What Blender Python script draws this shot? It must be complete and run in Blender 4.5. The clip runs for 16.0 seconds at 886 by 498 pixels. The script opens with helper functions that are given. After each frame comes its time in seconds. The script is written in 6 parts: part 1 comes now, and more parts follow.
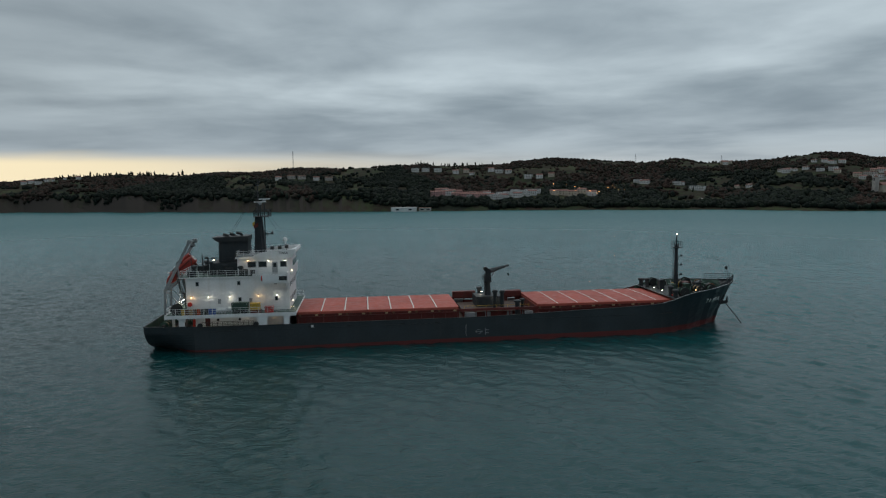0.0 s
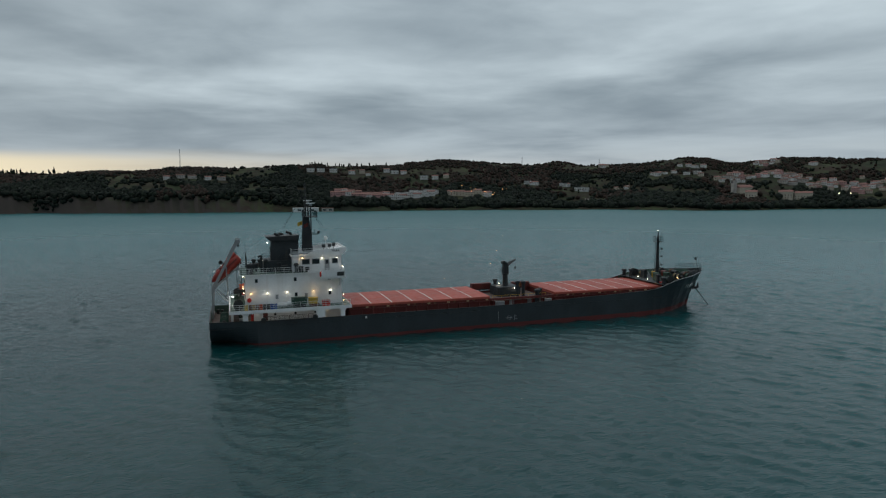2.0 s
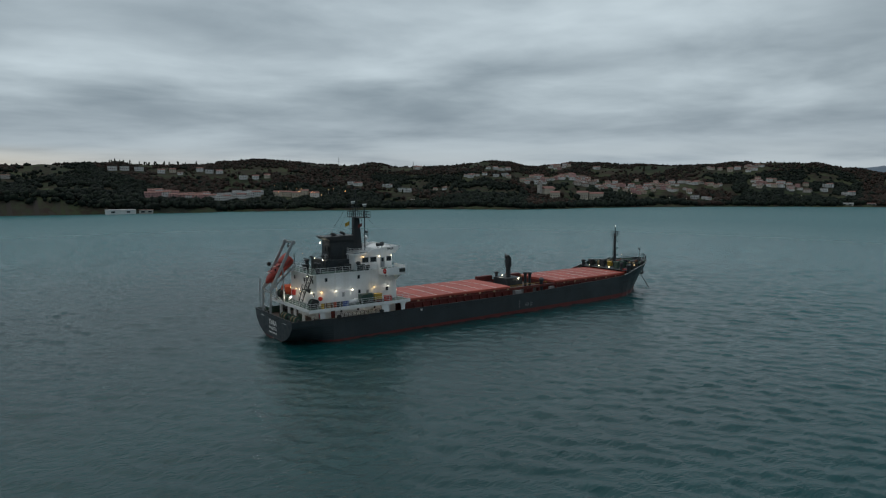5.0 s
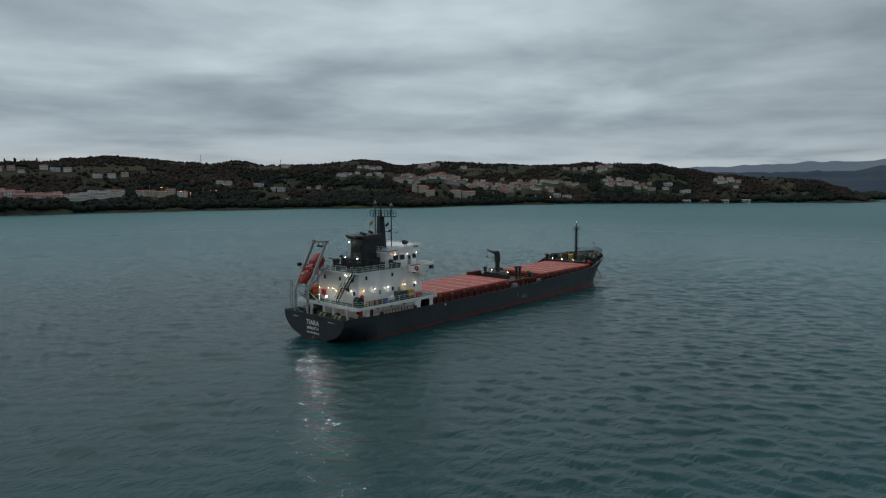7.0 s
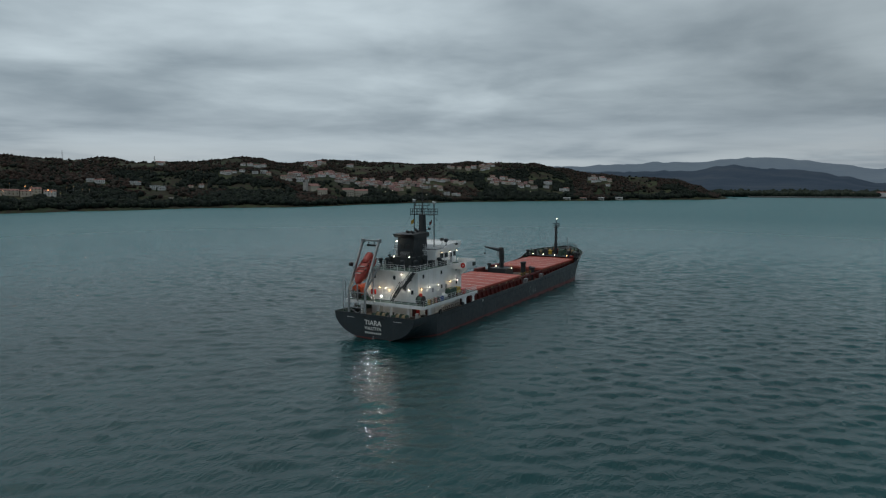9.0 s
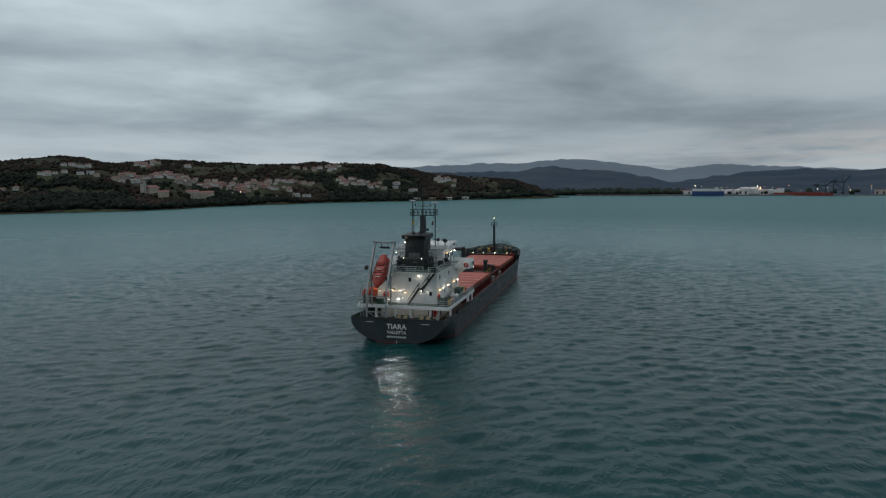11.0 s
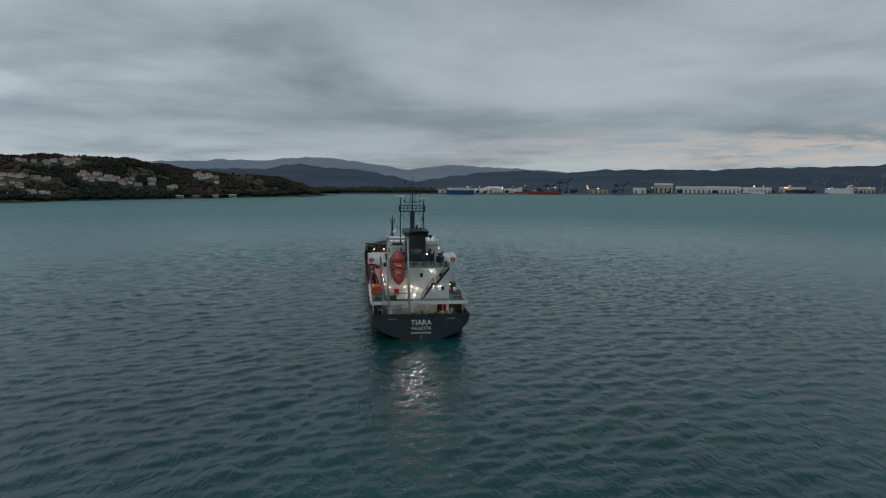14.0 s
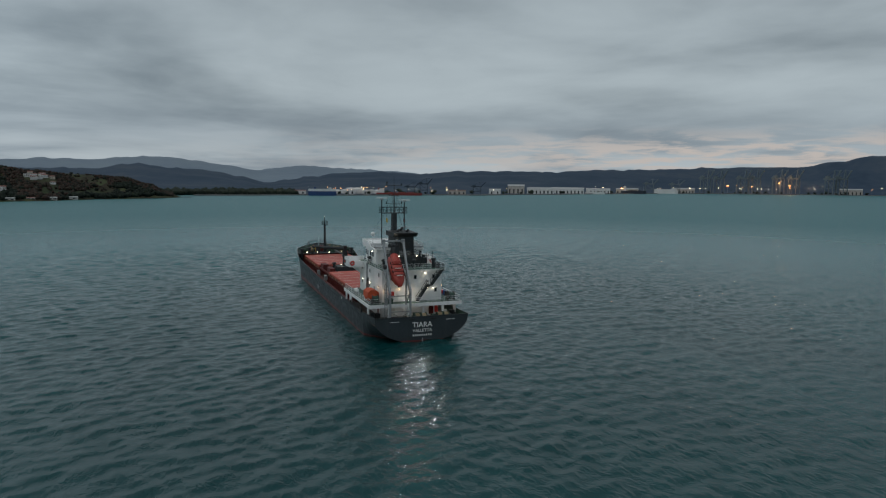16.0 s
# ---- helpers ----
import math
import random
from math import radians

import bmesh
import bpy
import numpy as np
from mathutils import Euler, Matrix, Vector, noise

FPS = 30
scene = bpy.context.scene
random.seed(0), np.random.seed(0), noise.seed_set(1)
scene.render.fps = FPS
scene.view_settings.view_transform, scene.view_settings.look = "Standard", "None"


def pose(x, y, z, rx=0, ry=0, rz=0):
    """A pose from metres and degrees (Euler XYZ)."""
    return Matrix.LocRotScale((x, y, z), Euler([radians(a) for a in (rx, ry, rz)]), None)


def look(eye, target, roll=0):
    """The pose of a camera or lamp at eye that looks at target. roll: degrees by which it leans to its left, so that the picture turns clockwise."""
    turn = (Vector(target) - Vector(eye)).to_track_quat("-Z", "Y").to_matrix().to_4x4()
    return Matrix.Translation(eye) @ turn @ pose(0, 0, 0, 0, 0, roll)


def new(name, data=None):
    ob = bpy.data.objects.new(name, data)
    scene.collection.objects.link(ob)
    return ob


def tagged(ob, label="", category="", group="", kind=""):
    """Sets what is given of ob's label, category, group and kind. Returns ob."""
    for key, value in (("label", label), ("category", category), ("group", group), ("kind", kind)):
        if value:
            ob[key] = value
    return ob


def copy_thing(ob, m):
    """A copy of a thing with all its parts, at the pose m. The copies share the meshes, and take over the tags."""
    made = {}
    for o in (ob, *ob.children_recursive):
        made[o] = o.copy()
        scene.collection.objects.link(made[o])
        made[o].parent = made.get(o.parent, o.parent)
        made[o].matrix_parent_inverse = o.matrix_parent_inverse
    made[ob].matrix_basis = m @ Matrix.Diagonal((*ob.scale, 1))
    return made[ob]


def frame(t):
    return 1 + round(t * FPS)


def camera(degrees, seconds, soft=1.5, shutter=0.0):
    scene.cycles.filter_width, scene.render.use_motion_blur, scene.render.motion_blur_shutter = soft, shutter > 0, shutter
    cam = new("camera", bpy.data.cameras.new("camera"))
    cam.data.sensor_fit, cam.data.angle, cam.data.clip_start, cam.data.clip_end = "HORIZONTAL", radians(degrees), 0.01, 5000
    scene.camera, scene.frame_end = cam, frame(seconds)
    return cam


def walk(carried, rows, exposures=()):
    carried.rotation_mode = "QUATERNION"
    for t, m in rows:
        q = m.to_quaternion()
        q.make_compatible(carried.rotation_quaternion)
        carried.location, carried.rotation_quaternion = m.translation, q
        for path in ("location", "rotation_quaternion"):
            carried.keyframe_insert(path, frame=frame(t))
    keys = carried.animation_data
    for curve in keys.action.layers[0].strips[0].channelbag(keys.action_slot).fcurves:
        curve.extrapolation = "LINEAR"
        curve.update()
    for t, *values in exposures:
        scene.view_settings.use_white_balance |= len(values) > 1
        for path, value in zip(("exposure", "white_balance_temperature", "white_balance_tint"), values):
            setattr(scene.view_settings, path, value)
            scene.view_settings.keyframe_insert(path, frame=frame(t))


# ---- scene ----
cam = camera(67.0, 16.0, 1.2)
PATH = [
    (0, (36.163, -121.689, 26.923), (36.397, -119.712, 26.732), -0.7),
    (0.5, (28.563, -123.591, 27.09), (28.868, -121.624, 26.896), -0.5),
    (1, (20.749, -125.517, 27.294), (21.148, -123.567, 27.101), -0.5),
    (1.5, (12.62, -127.286, 27.534), (13.127, -125.361, 27.338), -0.4),
    (2, (4.181, -128.558, 27.766), (4.782, -126.66, 27.572), -0.4),
    (2.5, (-4.429, -129.134, 27.97), (-3.74, -127.267, 27.774), -0.3),
    (3, (-13.168, -128.791, 28.136), (-12.386, -126.961, 27.94), -0.4),
    (3.5, (-21.823, -127.332, 28.267), (-20.93, -125.553, 28.068), -0.2),
    (4, (-30.098, -124.607, 28.332), (-29.107, -122.881, 28.135), -0.1),
    (6.5, (-68.898, -103.654, 28.666), (-67.479, -102.259, 28.466), -0.1),
    (7, (-76.053, -98.362, 28.717), (-74.554, -97.054, 28.517), -0.1),
    (7.5, (-82.625, -92.301, 28.757), (-81.062, -91.07, 28.555), -0.3),
    (8, (-88.589, -85.536, 28.766), (-86.974, -84.374, 28.563), -0.3),
    (8.5, (-93.833, -78.136, 28.753), (-92.156, -77.066, 28.549), -0.2),
    (9, (-98.147, -70.277, 28.729), (-96.416, -69.296, 28.524), 0.0),
    (11.5, (-113.882, -29.829, 28.727), (-111.927, -29.457, 28.522), -0.3),
    (12, (-115.953, -21.534, 28.717), (-113.978, -21.299, 28.511), -0.3),
    (12.5, (-117.103, -13.076, 28.674), (-115.116, -12.979, 28.469), -0.2),
    (13, (-117.551, -4.575, 28.562), (-115.562, -4.603, 28.357), -0.0),
    (13.5, (-117.496, 3.658, 28.391), (-115.511, 3.518, 28.184), 0.3),
    (14, (-116.966, 11.507, 28.216), (-114.994, 11.249, 28.009), 0.5),
    (14.5, (-115.943, 18.725, 28.128), (-113.991, 18.342, 27.922), 0.2),
    (15, (-114.533, 25.272, 28.121), (-112.604, 24.782, 27.918), 0.2),
    (15.5, (-112.863, 31.436, 28.095), (-110.964, 30.841, 27.894), 0.4),
    (16, (-111.107, 37.366, 28.073), (-109.24, 36.675, 27.873), 0.6),
]
walk(cam, [(t, look(eye, target, roll)) for t, eye, target, roll in PATH])

# ---- world, sun, exposure ----
scene.view_settings.exposure = 0.0
GLOW = Vector((math.sin(radians(-27)), math.cos(radians(-27)), 0.0))   # where the sun has set
ROSE = Vector((math.cos(radians(-44)), math.sin(radians(-44)), 0.0))   # rosy gap over the port
SUN_EL = 66.0


def build_world():
    w = bpy.data.worlds.new("evening_sky")
    scene.world = w
    w.use_nodes = True
    nt = w.node_tree
    n, l = nt.nodes, nt.links
    n.clear()

    def node(kind, **kw):
        x = n.new(kind)
        for k, v in kw.items():
            x.inputs[int(k[1:])].default_value = v
        return x

    def maths(op, a, b=None, c=None, clamp=False):
        x = n.new("ShaderNodeMath")
        x.operation, x.use_clamp = op, clamp
        for i, v in enumerate((a, b, c)):
            if v is None:
                continue
            if isinstance(v, (int, float)):
                x.inputs[i].default_value = v
            else:
                l.new(v, x.inputs[i])
        return x.outputs[0]

    def dot(v, d):
        x = n.new("ShaderNodeVectorMath")
        x.operation = "DOT_PRODUCT"
        l.new(v, x.inputs[0])
        x.inputs[1].default_value = d
        return x.outputs["Value"]

    def mix(f, a, b):
        x = n.new("ShaderNodeMix")
        x.data_type = "RGBA"
        for s, v in ((0, f), (6, a), (7, b)):
            if isinstance(v, (int, float)):
                x.inputs[s].default_value = v
            elif isinstance(v, tuple):
                x.inputs[s].default_value = (*v, 1)
            else:
                l.new(v, x.inputs[s])
        return x.outputs[2]

    def band(v, a, b):
        x = n.new("ShaderNodeMapRange")
        x.interpolation_type = "SMOOTHSTEP"
        l.new(v, x.inputs[0])
        x.inputs[1].default_value, x.inputs[2].default_value = a, b
        return x.outputs[0]

    tc = n.new("ShaderNodeTexCoord")
    d = tc.outputs["Generated"]
    sep = n.new("ShaderNodeSeparateXYZ")
    l.new(d, sep.inputs[0])
    z = sep.outputs[2]
    zz = maths("ADD", maths("MAXIMUM", z, 0.0), 0.085)
    comb = n.new("ShaderNodeCombineXYZ")
    l.new(maths("DIVIDE", sep.outputs[0], zz), comb.inputs[0])
    l.new(maths("DIVIDE", sep.outputs[1], zz), comb.inputs[1])

    def cloud(scale, detail, rough, distort, off):
        mp = n.new("ShaderNodeMapping")
        mp.inputs[1].default_value = (off, off * 0.7, 0)
        l.new(comb.outputs[0], mp.inputs[0])
        x = n.new("ShaderNodeTexNoise")
        l.new(mp.outputs[0], x.inputs["Vector"])
        x.inputs["Scale"].default_value, x.inputs["Detail"].default_value = scale, detail
        x.inputs["Roughness"].default_value, x.inputs["Distortion"].default_value = rough, distort
        return x.outputs[0]

    big, mid, fine = cloud(0.22, 3, 0.5, 0.3, 3.1), cloud(0.55, 4, 0.5, 0.35, 8.4), cloud(1.5, 5, 0.6, 0.35, 1.7)
    m = maths("ADD", maths("MULTIPLY", big, 0.45), maths("ADD", maths("MULTIPLY", mid, 0.43), maths("MULTIPLY", fine, 0.12)))
    cover = band(m, 0.32, 0.66)
    col = mix(cover, (0.175, 0.222, 0.258), (0.575, 0.665, 0.71))
    bright = maths("ADD", maths("MULTIPLY", band(dot(d, Vector((math.cos(radians(58)), math.sin(radians(58)), 0.0))), 0.35, 1.0), 0.46), 0.74)
    vs = n.new("ShaderNodeVectorMath")
    vs.operation = "SCALE"
    l.new(col, vs.inputs[0])
    l.new(bright, vs.inputs["Scale"])
    col = vs.outputs[0]
    high = maths("ADD", maths("MULTIPLY", band(z, 0.30, 0.9), 0.4), 1.0)
    vh = n.new("ShaderNodeVectorMath")
    vh.operation = "SCALE"
    l.new(col, vh.inputs[0])
    l.new(high, vh.inputs["Scale"])
    col = vh.outputs[0]
    # the veil is darker a little above the horizon and opens right over it
    low = band(z, 0.14, 0.04)
    col = mix(maths("MULTIPLY", low, 0.55), col, (0.27, 0.325, 0.38))
    gap = maths("MULTIPLY", band(z, 0.075, 0.02), band(mid, 0.35, 0.62))
    col = mix(maths("MULTIPLY", gap, 0.6), col, (0.50, 0.56, 0.59))
    west = maths("POWER", maths("MAXIMUM", dot(d, GLOW), 0.0), 14.0)
    wide = maths("POWER", maths("MAXIMUM", dot(d, GLOW), 0.0), 3.0)
    col = mix(maths("MULTIPLY", maths("MULTIPLY", band(z, 0.055, 0.015), wide), 0.5), col, (0.72, 0.60, 0.46))
    streak = maths("ADD", maths("MULTIPLY", mid, 0.45), 0.72)
    col = mix(maths("MULTIPLY", maths("MULTIPLY", band(maths("MULTIPLY", z, streak), 0.05, 0.03), west), 1.0, clamp=True), col, (1.0, 0.86, 0.58))
    rose = maths("POWER", maths("MAXIMUM", dot(d, ROSE), 0.0), 9.0)
    rb = maths("MULTIPLY", band(z, 0.008, 0.03), band(z, 0.085, 0.045))
    col = mix(maths("MULTIPLY", maths("MULTIPLY", rb, rose), band(fine, 0.40, 0.58), clamp=True), col, (0.52, 0.47, 0.44))
    sky = n.new("ShaderNodeTexSky")
    sky.sky_type, sky.sun_disc = "NISHITA", False
    sky.sun_elevation, sky.sun_rotation = radians(SUN_EL), math.atan2(GLOW.x, GLOW.y)
    bg_sky, bg_cloud = n.new("ShaderNodeBackground"), n.new("ShaderNodeBackground")
    l.new(sky.outputs[0], bg_sky.inputs[0])
    bg_sky.inputs[1].default_value = 0.05
    l.new(col, bg_cloud.inputs[0])
    bg_cloud.inputs[1].default_value = 1.0
    ms = n.new("ShaderNodeMixShader")
    ms.inputs[0].default_value = 0.93
    l.new(bg_sky.outputs[0], ms.inputs[1])
    l.new(bg_cloud.outputs[0], ms.inputs[2])
    out = n.new("ShaderNodeOutputWorld")
    l.new(ms.outputs[0], out.inputs[0])


build_world()
sun = new("evening_sun", bpy.data.lights.new("evening_sun", "SUN"))
sun.data.energy, sun.data.angle, sun.data.color = 0.6, radians(50), (1.0, 0.93, 0.84)
sun_dir = (GLOW + Vector((0, 0, math.tan(radians(SUN_EL))))).normalized()
sun.matrix_world = look(tuple(sun_dir * 300), (0, 0, 0))


# ---- materials ----
def mat(name, col, rough=0.55, metal=0.0, var=0.25, scale=0.6, bump=0.0, stain=None, amount=0.3, streak=1.0, spread=0.0, emit=0.0):
    m = bpy.data.materials.new(name)
    m.use_nodes = True
    nt = m.node_tree
    n, l = nt.nodes, nt.links
    bsdf = n["Principled BSDF"]
    bsdf.inputs["Roughness"].default_value, bsdf.inputs["Metallic"].default_value = rough, metal
    if emit:
        bsdf.inputs["Base Color"].default_value = (*col, 1)
        bsdf.inputs["Emission Color"].default_value = (*col, 1)
        bsdf.inputs["Emission Strength"].default_value = emit
        return m
    tc = n.new("ShaderNodeTexCoord")

    def noise_at(s, detail, stretch=1.0):
        mp = n.new("ShaderNodeMapping")
        mp.inputs[3].default_value = (1, 1, 1 / stretch)
        l.new(tc.outputs["Object"], mp.inputs[0])
        x = n.new("ShaderNodeTexNoise")
        x.inputs["Scale"].default_value, x.inputs["Detail"].default_value = s, detail
        l.new(mp.outputs[0], x.inputs["Vector"])
        return x.outputs[0]

    def ramp(v, a, b, c0, c1):
        x = n.new("ShaderNodeMapRange")
        l.new(v, x.inputs[0])
        for i, k in enumerate((a, b, c0, c1)):
            x.inputs[i + 1].default_value = k
        return x.outputs[0]

    def mul(a, b):
        x = n.new("ShaderNodeMath")
        x.operation = "MULTIPLY"
        l.new(a, x.inputs[0])
        l.new(b, x.inputs[1])
        return x.outputs[0]

    f = mul(ramp(noise_at(scale, 4), 0.3, 0.7, 1 - var, 1 + var), ramp(noise_at(scale * 9, 3), 0.3, 0.7, 1 - var * 0.5, 1 + var * 0.5))
    if spread:
        info = n.new("ShaderNodeObjectInfo")
        f = mul(f, ramp(info.outputs["Random"], 0, 1, 1 - spread, 1 + spread))
    vm = n.new("ShaderNodeVectorMath")
    vm.operation = "SCALE"
    vm.inputs[0].default_value = col
    l.new(f, vm.inputs["Scale"])
    base = vm.outputs[0]
    if stain:
        mx = n.new("ShaderNodeMix")
        mx.data_type = "RGBA"
        l.new(ramp(noise_at(scale * 3, 5, streak), 0.52, 0.72, 0, amount), mx.inputs[0])
        l.new(base, mx.inputs[6])
        mx.inputs[7].default_value = (*stain, 1)
        base = mx.outputs[2]
    l.new(base, bsdf.inputs["Base Color"])
    l.new(ramp(noise_at(scale * 4, 3), 0.3, 0.7, max(rough - 0.12, 0.03), min(rough + 0.12, 1)), bsdf.inputs["Roughness"])
    if bump:
        bp = n.new("ShaderNodeBump")
        bp.inputs["Strength"].default_value, bp.inputs["Distance"].default_value = 0.6, bump
        l.new(noise_at(scale * 6, 4), bp.inputs["Height"])
        l.new(bp.outputs[0], bsdf.inputs["Normal"])
    return m


def island_mat(name, cols, rough=0.9):
    """A leaf or rock colour that changes from clump to clump."""
    m = bpy.data.materials.new(name)
    m.use_nodes = True
    n, l = m.node_tree.nodes, m.node_tree.links
    g = n.new("ShaderNodeNewGeometry")
    r = n.new("ShaderNodeValToRGB")
    r.color_ramp.interpolation = "LINEAR"
    e = r.color_ramp.elements
    e[0].position, e[0].color = 0, (*cols[0], 1)
    e[1].position, e[1].color = 1, (*cols[-1], 1)
    for i, c in enumerate(cols[1:-1]):
        e.new((i + 1) / (len(cols) - 1)).color = (*c, 1)
    l.new(g.outputs["Random Per Island"], r.inputs[0])
    tx, tc = n.new("ShaderNodeTexNoise"), n.new("ShaderNodeTexCoord")
    tx.inputs["Scale"].default_value, tx.inputs["Detail"].default_value = 0.9, 4
    l.new(tc.outputs["Object"], tx.inputs["Vector"])
    mr = n.new("ShaderNodeMapRange")
    l.new(tx.outputs[0], mr.inputs[0])
    for i, k in enumerate((0.3, 0.7, 0.55, 1.45)):
        mr.inputs[i + 1].default_value = k
    vm = n.new("ShaderNodeVectorMath")
    vm.operation = "SCALE"
    l.new(r.outputs[0], vm.inputs[0])
    l.new(mr.outputs[0], vm.inputs["Scale"])
    b = n["Principled BSDF"]
    l.new(vm.outputs[0], b.inputs["Base Color"])
    b.inputs["Roughness"].default_value = rough
    b.inputs["Specular IOR Level"].default_value = 0.15
    return m


def water_mat():
    m = bpy.data.materials.new("sea_water")
    m.use_nodes = True
    n, l = m.node_tree.nodes, m.node_tree.links
    b = n["Principled BSDF"]
    b.inputs["IOR"].default_value = 1.333
    b.inputs["Roughness"].default_value = 0.1
    tc = n.new("ShaderNodeTexCoord")

    def wave(scale, detail, rough, turn, stretch, distort=0.0):
        mp = n.new("ShaderNodeMapping")
        mp.inputs[2].default_value = (0, 0, radians(turn))
        mp.inputs[3].default_value = (1, stretch, 1)
        l.new(tc.outputs["Object"], mp.inputs[0])
        x = n.new("ShaderNodeTexNoise")
        x.inputs["Scale"].default_value, x.inputs["Detail"].default_value = scale, detail
        x.inputs["Roughness"].default_value, x.inputs["Distortion"].default_value = rough, distort
        l.new(mp.outputs[0], x.inputs["Vector"])
        return x.outputs[0]

    def bump(h, strength, dist, prev=None):
        x = n.new("ShaderNodeBump")
        x.inputs["Strength"].default_value, x.inputs["Distance"].default_value = strength, dist
        l.new(h, x.inputs["Height"])
        if prev:
            l.new(prev, x.inputs["Normal"])
        return x.outputs[0]

    nrm = bump(wave(0.55, 3, 0.55, 20, 1.9, 0.4), 1.0, 0.20)
    nrm = bump(wave(2.0, 3, 0.6, -12, 1.8, 0.3), 1.0, 0.07, nrm)
    l.new(nrm, b.inputs["Normal"])

    def span(v, a, b2, c, d, smooth=True):
        x = n.new("ShaderNodeMapRange")
        x.interpolation_type = "SMOOTHSTEP" if smooth else "LINEAR"
        l.new(v, x.inputs[0])
        for i, k in enumerate((a, b2, c, d)):
            x.inputs[i + 1].default_value = k
        return x.outputs[0]

    def mix(f, a, b2):
        x = n.new("ShaderNodeMix")
        x.data_type = "RGBA"
        l.new(f, x.inputs[0])
        for k, v in ((6, a), (7, b2)):
            if isinstance(v, tuple):
                x.inputs[k].default_value = (*v, 1)
            else:
                l.new(v, x.inputs[k])
        return x.outputs[2]

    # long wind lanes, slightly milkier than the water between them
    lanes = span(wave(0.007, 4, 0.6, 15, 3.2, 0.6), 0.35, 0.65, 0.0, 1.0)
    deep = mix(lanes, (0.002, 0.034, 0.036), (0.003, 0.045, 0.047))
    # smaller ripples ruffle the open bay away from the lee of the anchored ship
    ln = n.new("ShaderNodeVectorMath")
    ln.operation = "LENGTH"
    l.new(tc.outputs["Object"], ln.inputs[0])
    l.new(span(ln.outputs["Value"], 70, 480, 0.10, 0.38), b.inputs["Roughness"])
    # hull shade and far sky sheen painted in: dark near the ship, paler out
    far_sheen = span(ln.outputs["Value"], 30, 230, 0.0, 1.0)
    l.new(mix(far_sheen, deep, (0.001, 0.112, 0.124)), b.inputs["Base Color"])
    return m


def land_mat(name, cols, scale, rock=None):
    """Woods, meadow and earth in patches, or haze-blue tones; bare earth where the ground is steep."""
    m = bpy.data.materials.new(name)
    m.use_nodes = True
    n, l = m.node_tree.nodes, m.node_tree.links
    tc = n.new("ShaderNodeTexCoord")
    out = []
    for s, d in ((scale, 3), (scale * 7, 5)):
        x = n.new("ShaderNodeTexNoise")
        x.inputs["Scale"].default_value, x.inputs["Detail"].default_value = s, d
        l.new(tc.outputs["Object"], x.inputs["Vector"])
        out.append(x.outputs[0])
    add = n.new("ShaderNodeMath")
    add.operation = "MULTIPLY_ADD"
    l.new(out[1], add.inputs[0])
    add.inputs[1].default_value = 0.5
    l.new(out[0], add.inputs[2])
    r = n.new("ShaderNodeValToRGB")
    e = r.color_ramp.elements
    e[0].position, e[0].color = 0.55, (*cols[0], 1)
    e[1].position, e[1].color = 0.95, (*cols[-1], 1)
    for i, c in enumerate(cols[1:-1]):
        e.new(0.55 + 0.4 * (i + 1) / (len(cols) - 1)).color = (*c, 1)
    l.new(add.outputs[0], r.inputs[0])
    col = r.outputs[0]
    if rock:
        g, sp, mr, mx = n.new("ShaderNodeNewGeometry"), n.new("ShaderNodeSeparateXYZ"), n.new("ShaderNodeMapRange"), n.new("ShaderNodeMix")
        l.new(g.outputs["True Normal"], sp.inputs[0])
        l.new(sp.outputs[2], mr.inputs[0])
        mr.inputs[1].default_value, mr.inputs[2].default_value = 0.82, 0.62
        mx.data_type = "RGBA"
        l.new(mr.outputs[0], mx.inputs[0])
        l.new(col, mx.inputs[6])
        mx.inputs[7].default_value = (*rock, 1)
        col = mx.outputs[2]
    b = n["Principled BSDF"]
    l.new(col, b.inputs["Base Color"])
    b.inputs["Roughness"].default_value = 0.95
    b.inputs["Specular IOR Level"].default_value = 0.1
    return m


def hull_mat():
    """Slate grey topsides above a red boot-top whose upper edge climbs a little towards the bow, with rust and salt streaks."""
    m = mat("hull_paint", (0.028, 0.037, 0.043), 0.42, var=0.22, scale=0.25, stain=(0.07, 0.07, 0.068), amount=0.2, streak=9, bump=0.02)
    n, l = m.node_tree.nodes, m.node_tree.links
    b = n["Principled BSDF"]
    src = b.inputs["Base Color"].links[0].from_socket
    tc, sp = n.new("ShaderNodeTexCoord"), n.new("ShaderNodeSeparateXYZ")
    l.new(tc.outputs["Object"], sp.inputs[0])
    line = n.new("ShaderNodeMath")
    line.operation = "MULTIPLY_ADD"
    l.new(sp.outputs[0], line.inputs[0])
    line.inputs[1].default_value, line.inputs[2].default_value = 0.0085, 0.02
    less = n.new("ShaderNodeMath")
    less.operation = "LESS_THAN"
    l.new(sp.outputs[2], less.inputs[0])
    l.new(line.outputs[0], less.inputs[1])
    mx = n.new("ShaderNodeMix")
    mx.data_type = "RGBA"
    l.new(less.outputs[0], mx.inputs[0])
    l.new(src, mx.inputs[6])
    mx.inputs[7].default_value = (0.13, 0.022, 0.02, 1)
    l.new(mx.outputs[2], b.inputs["Base Color"])
    return m


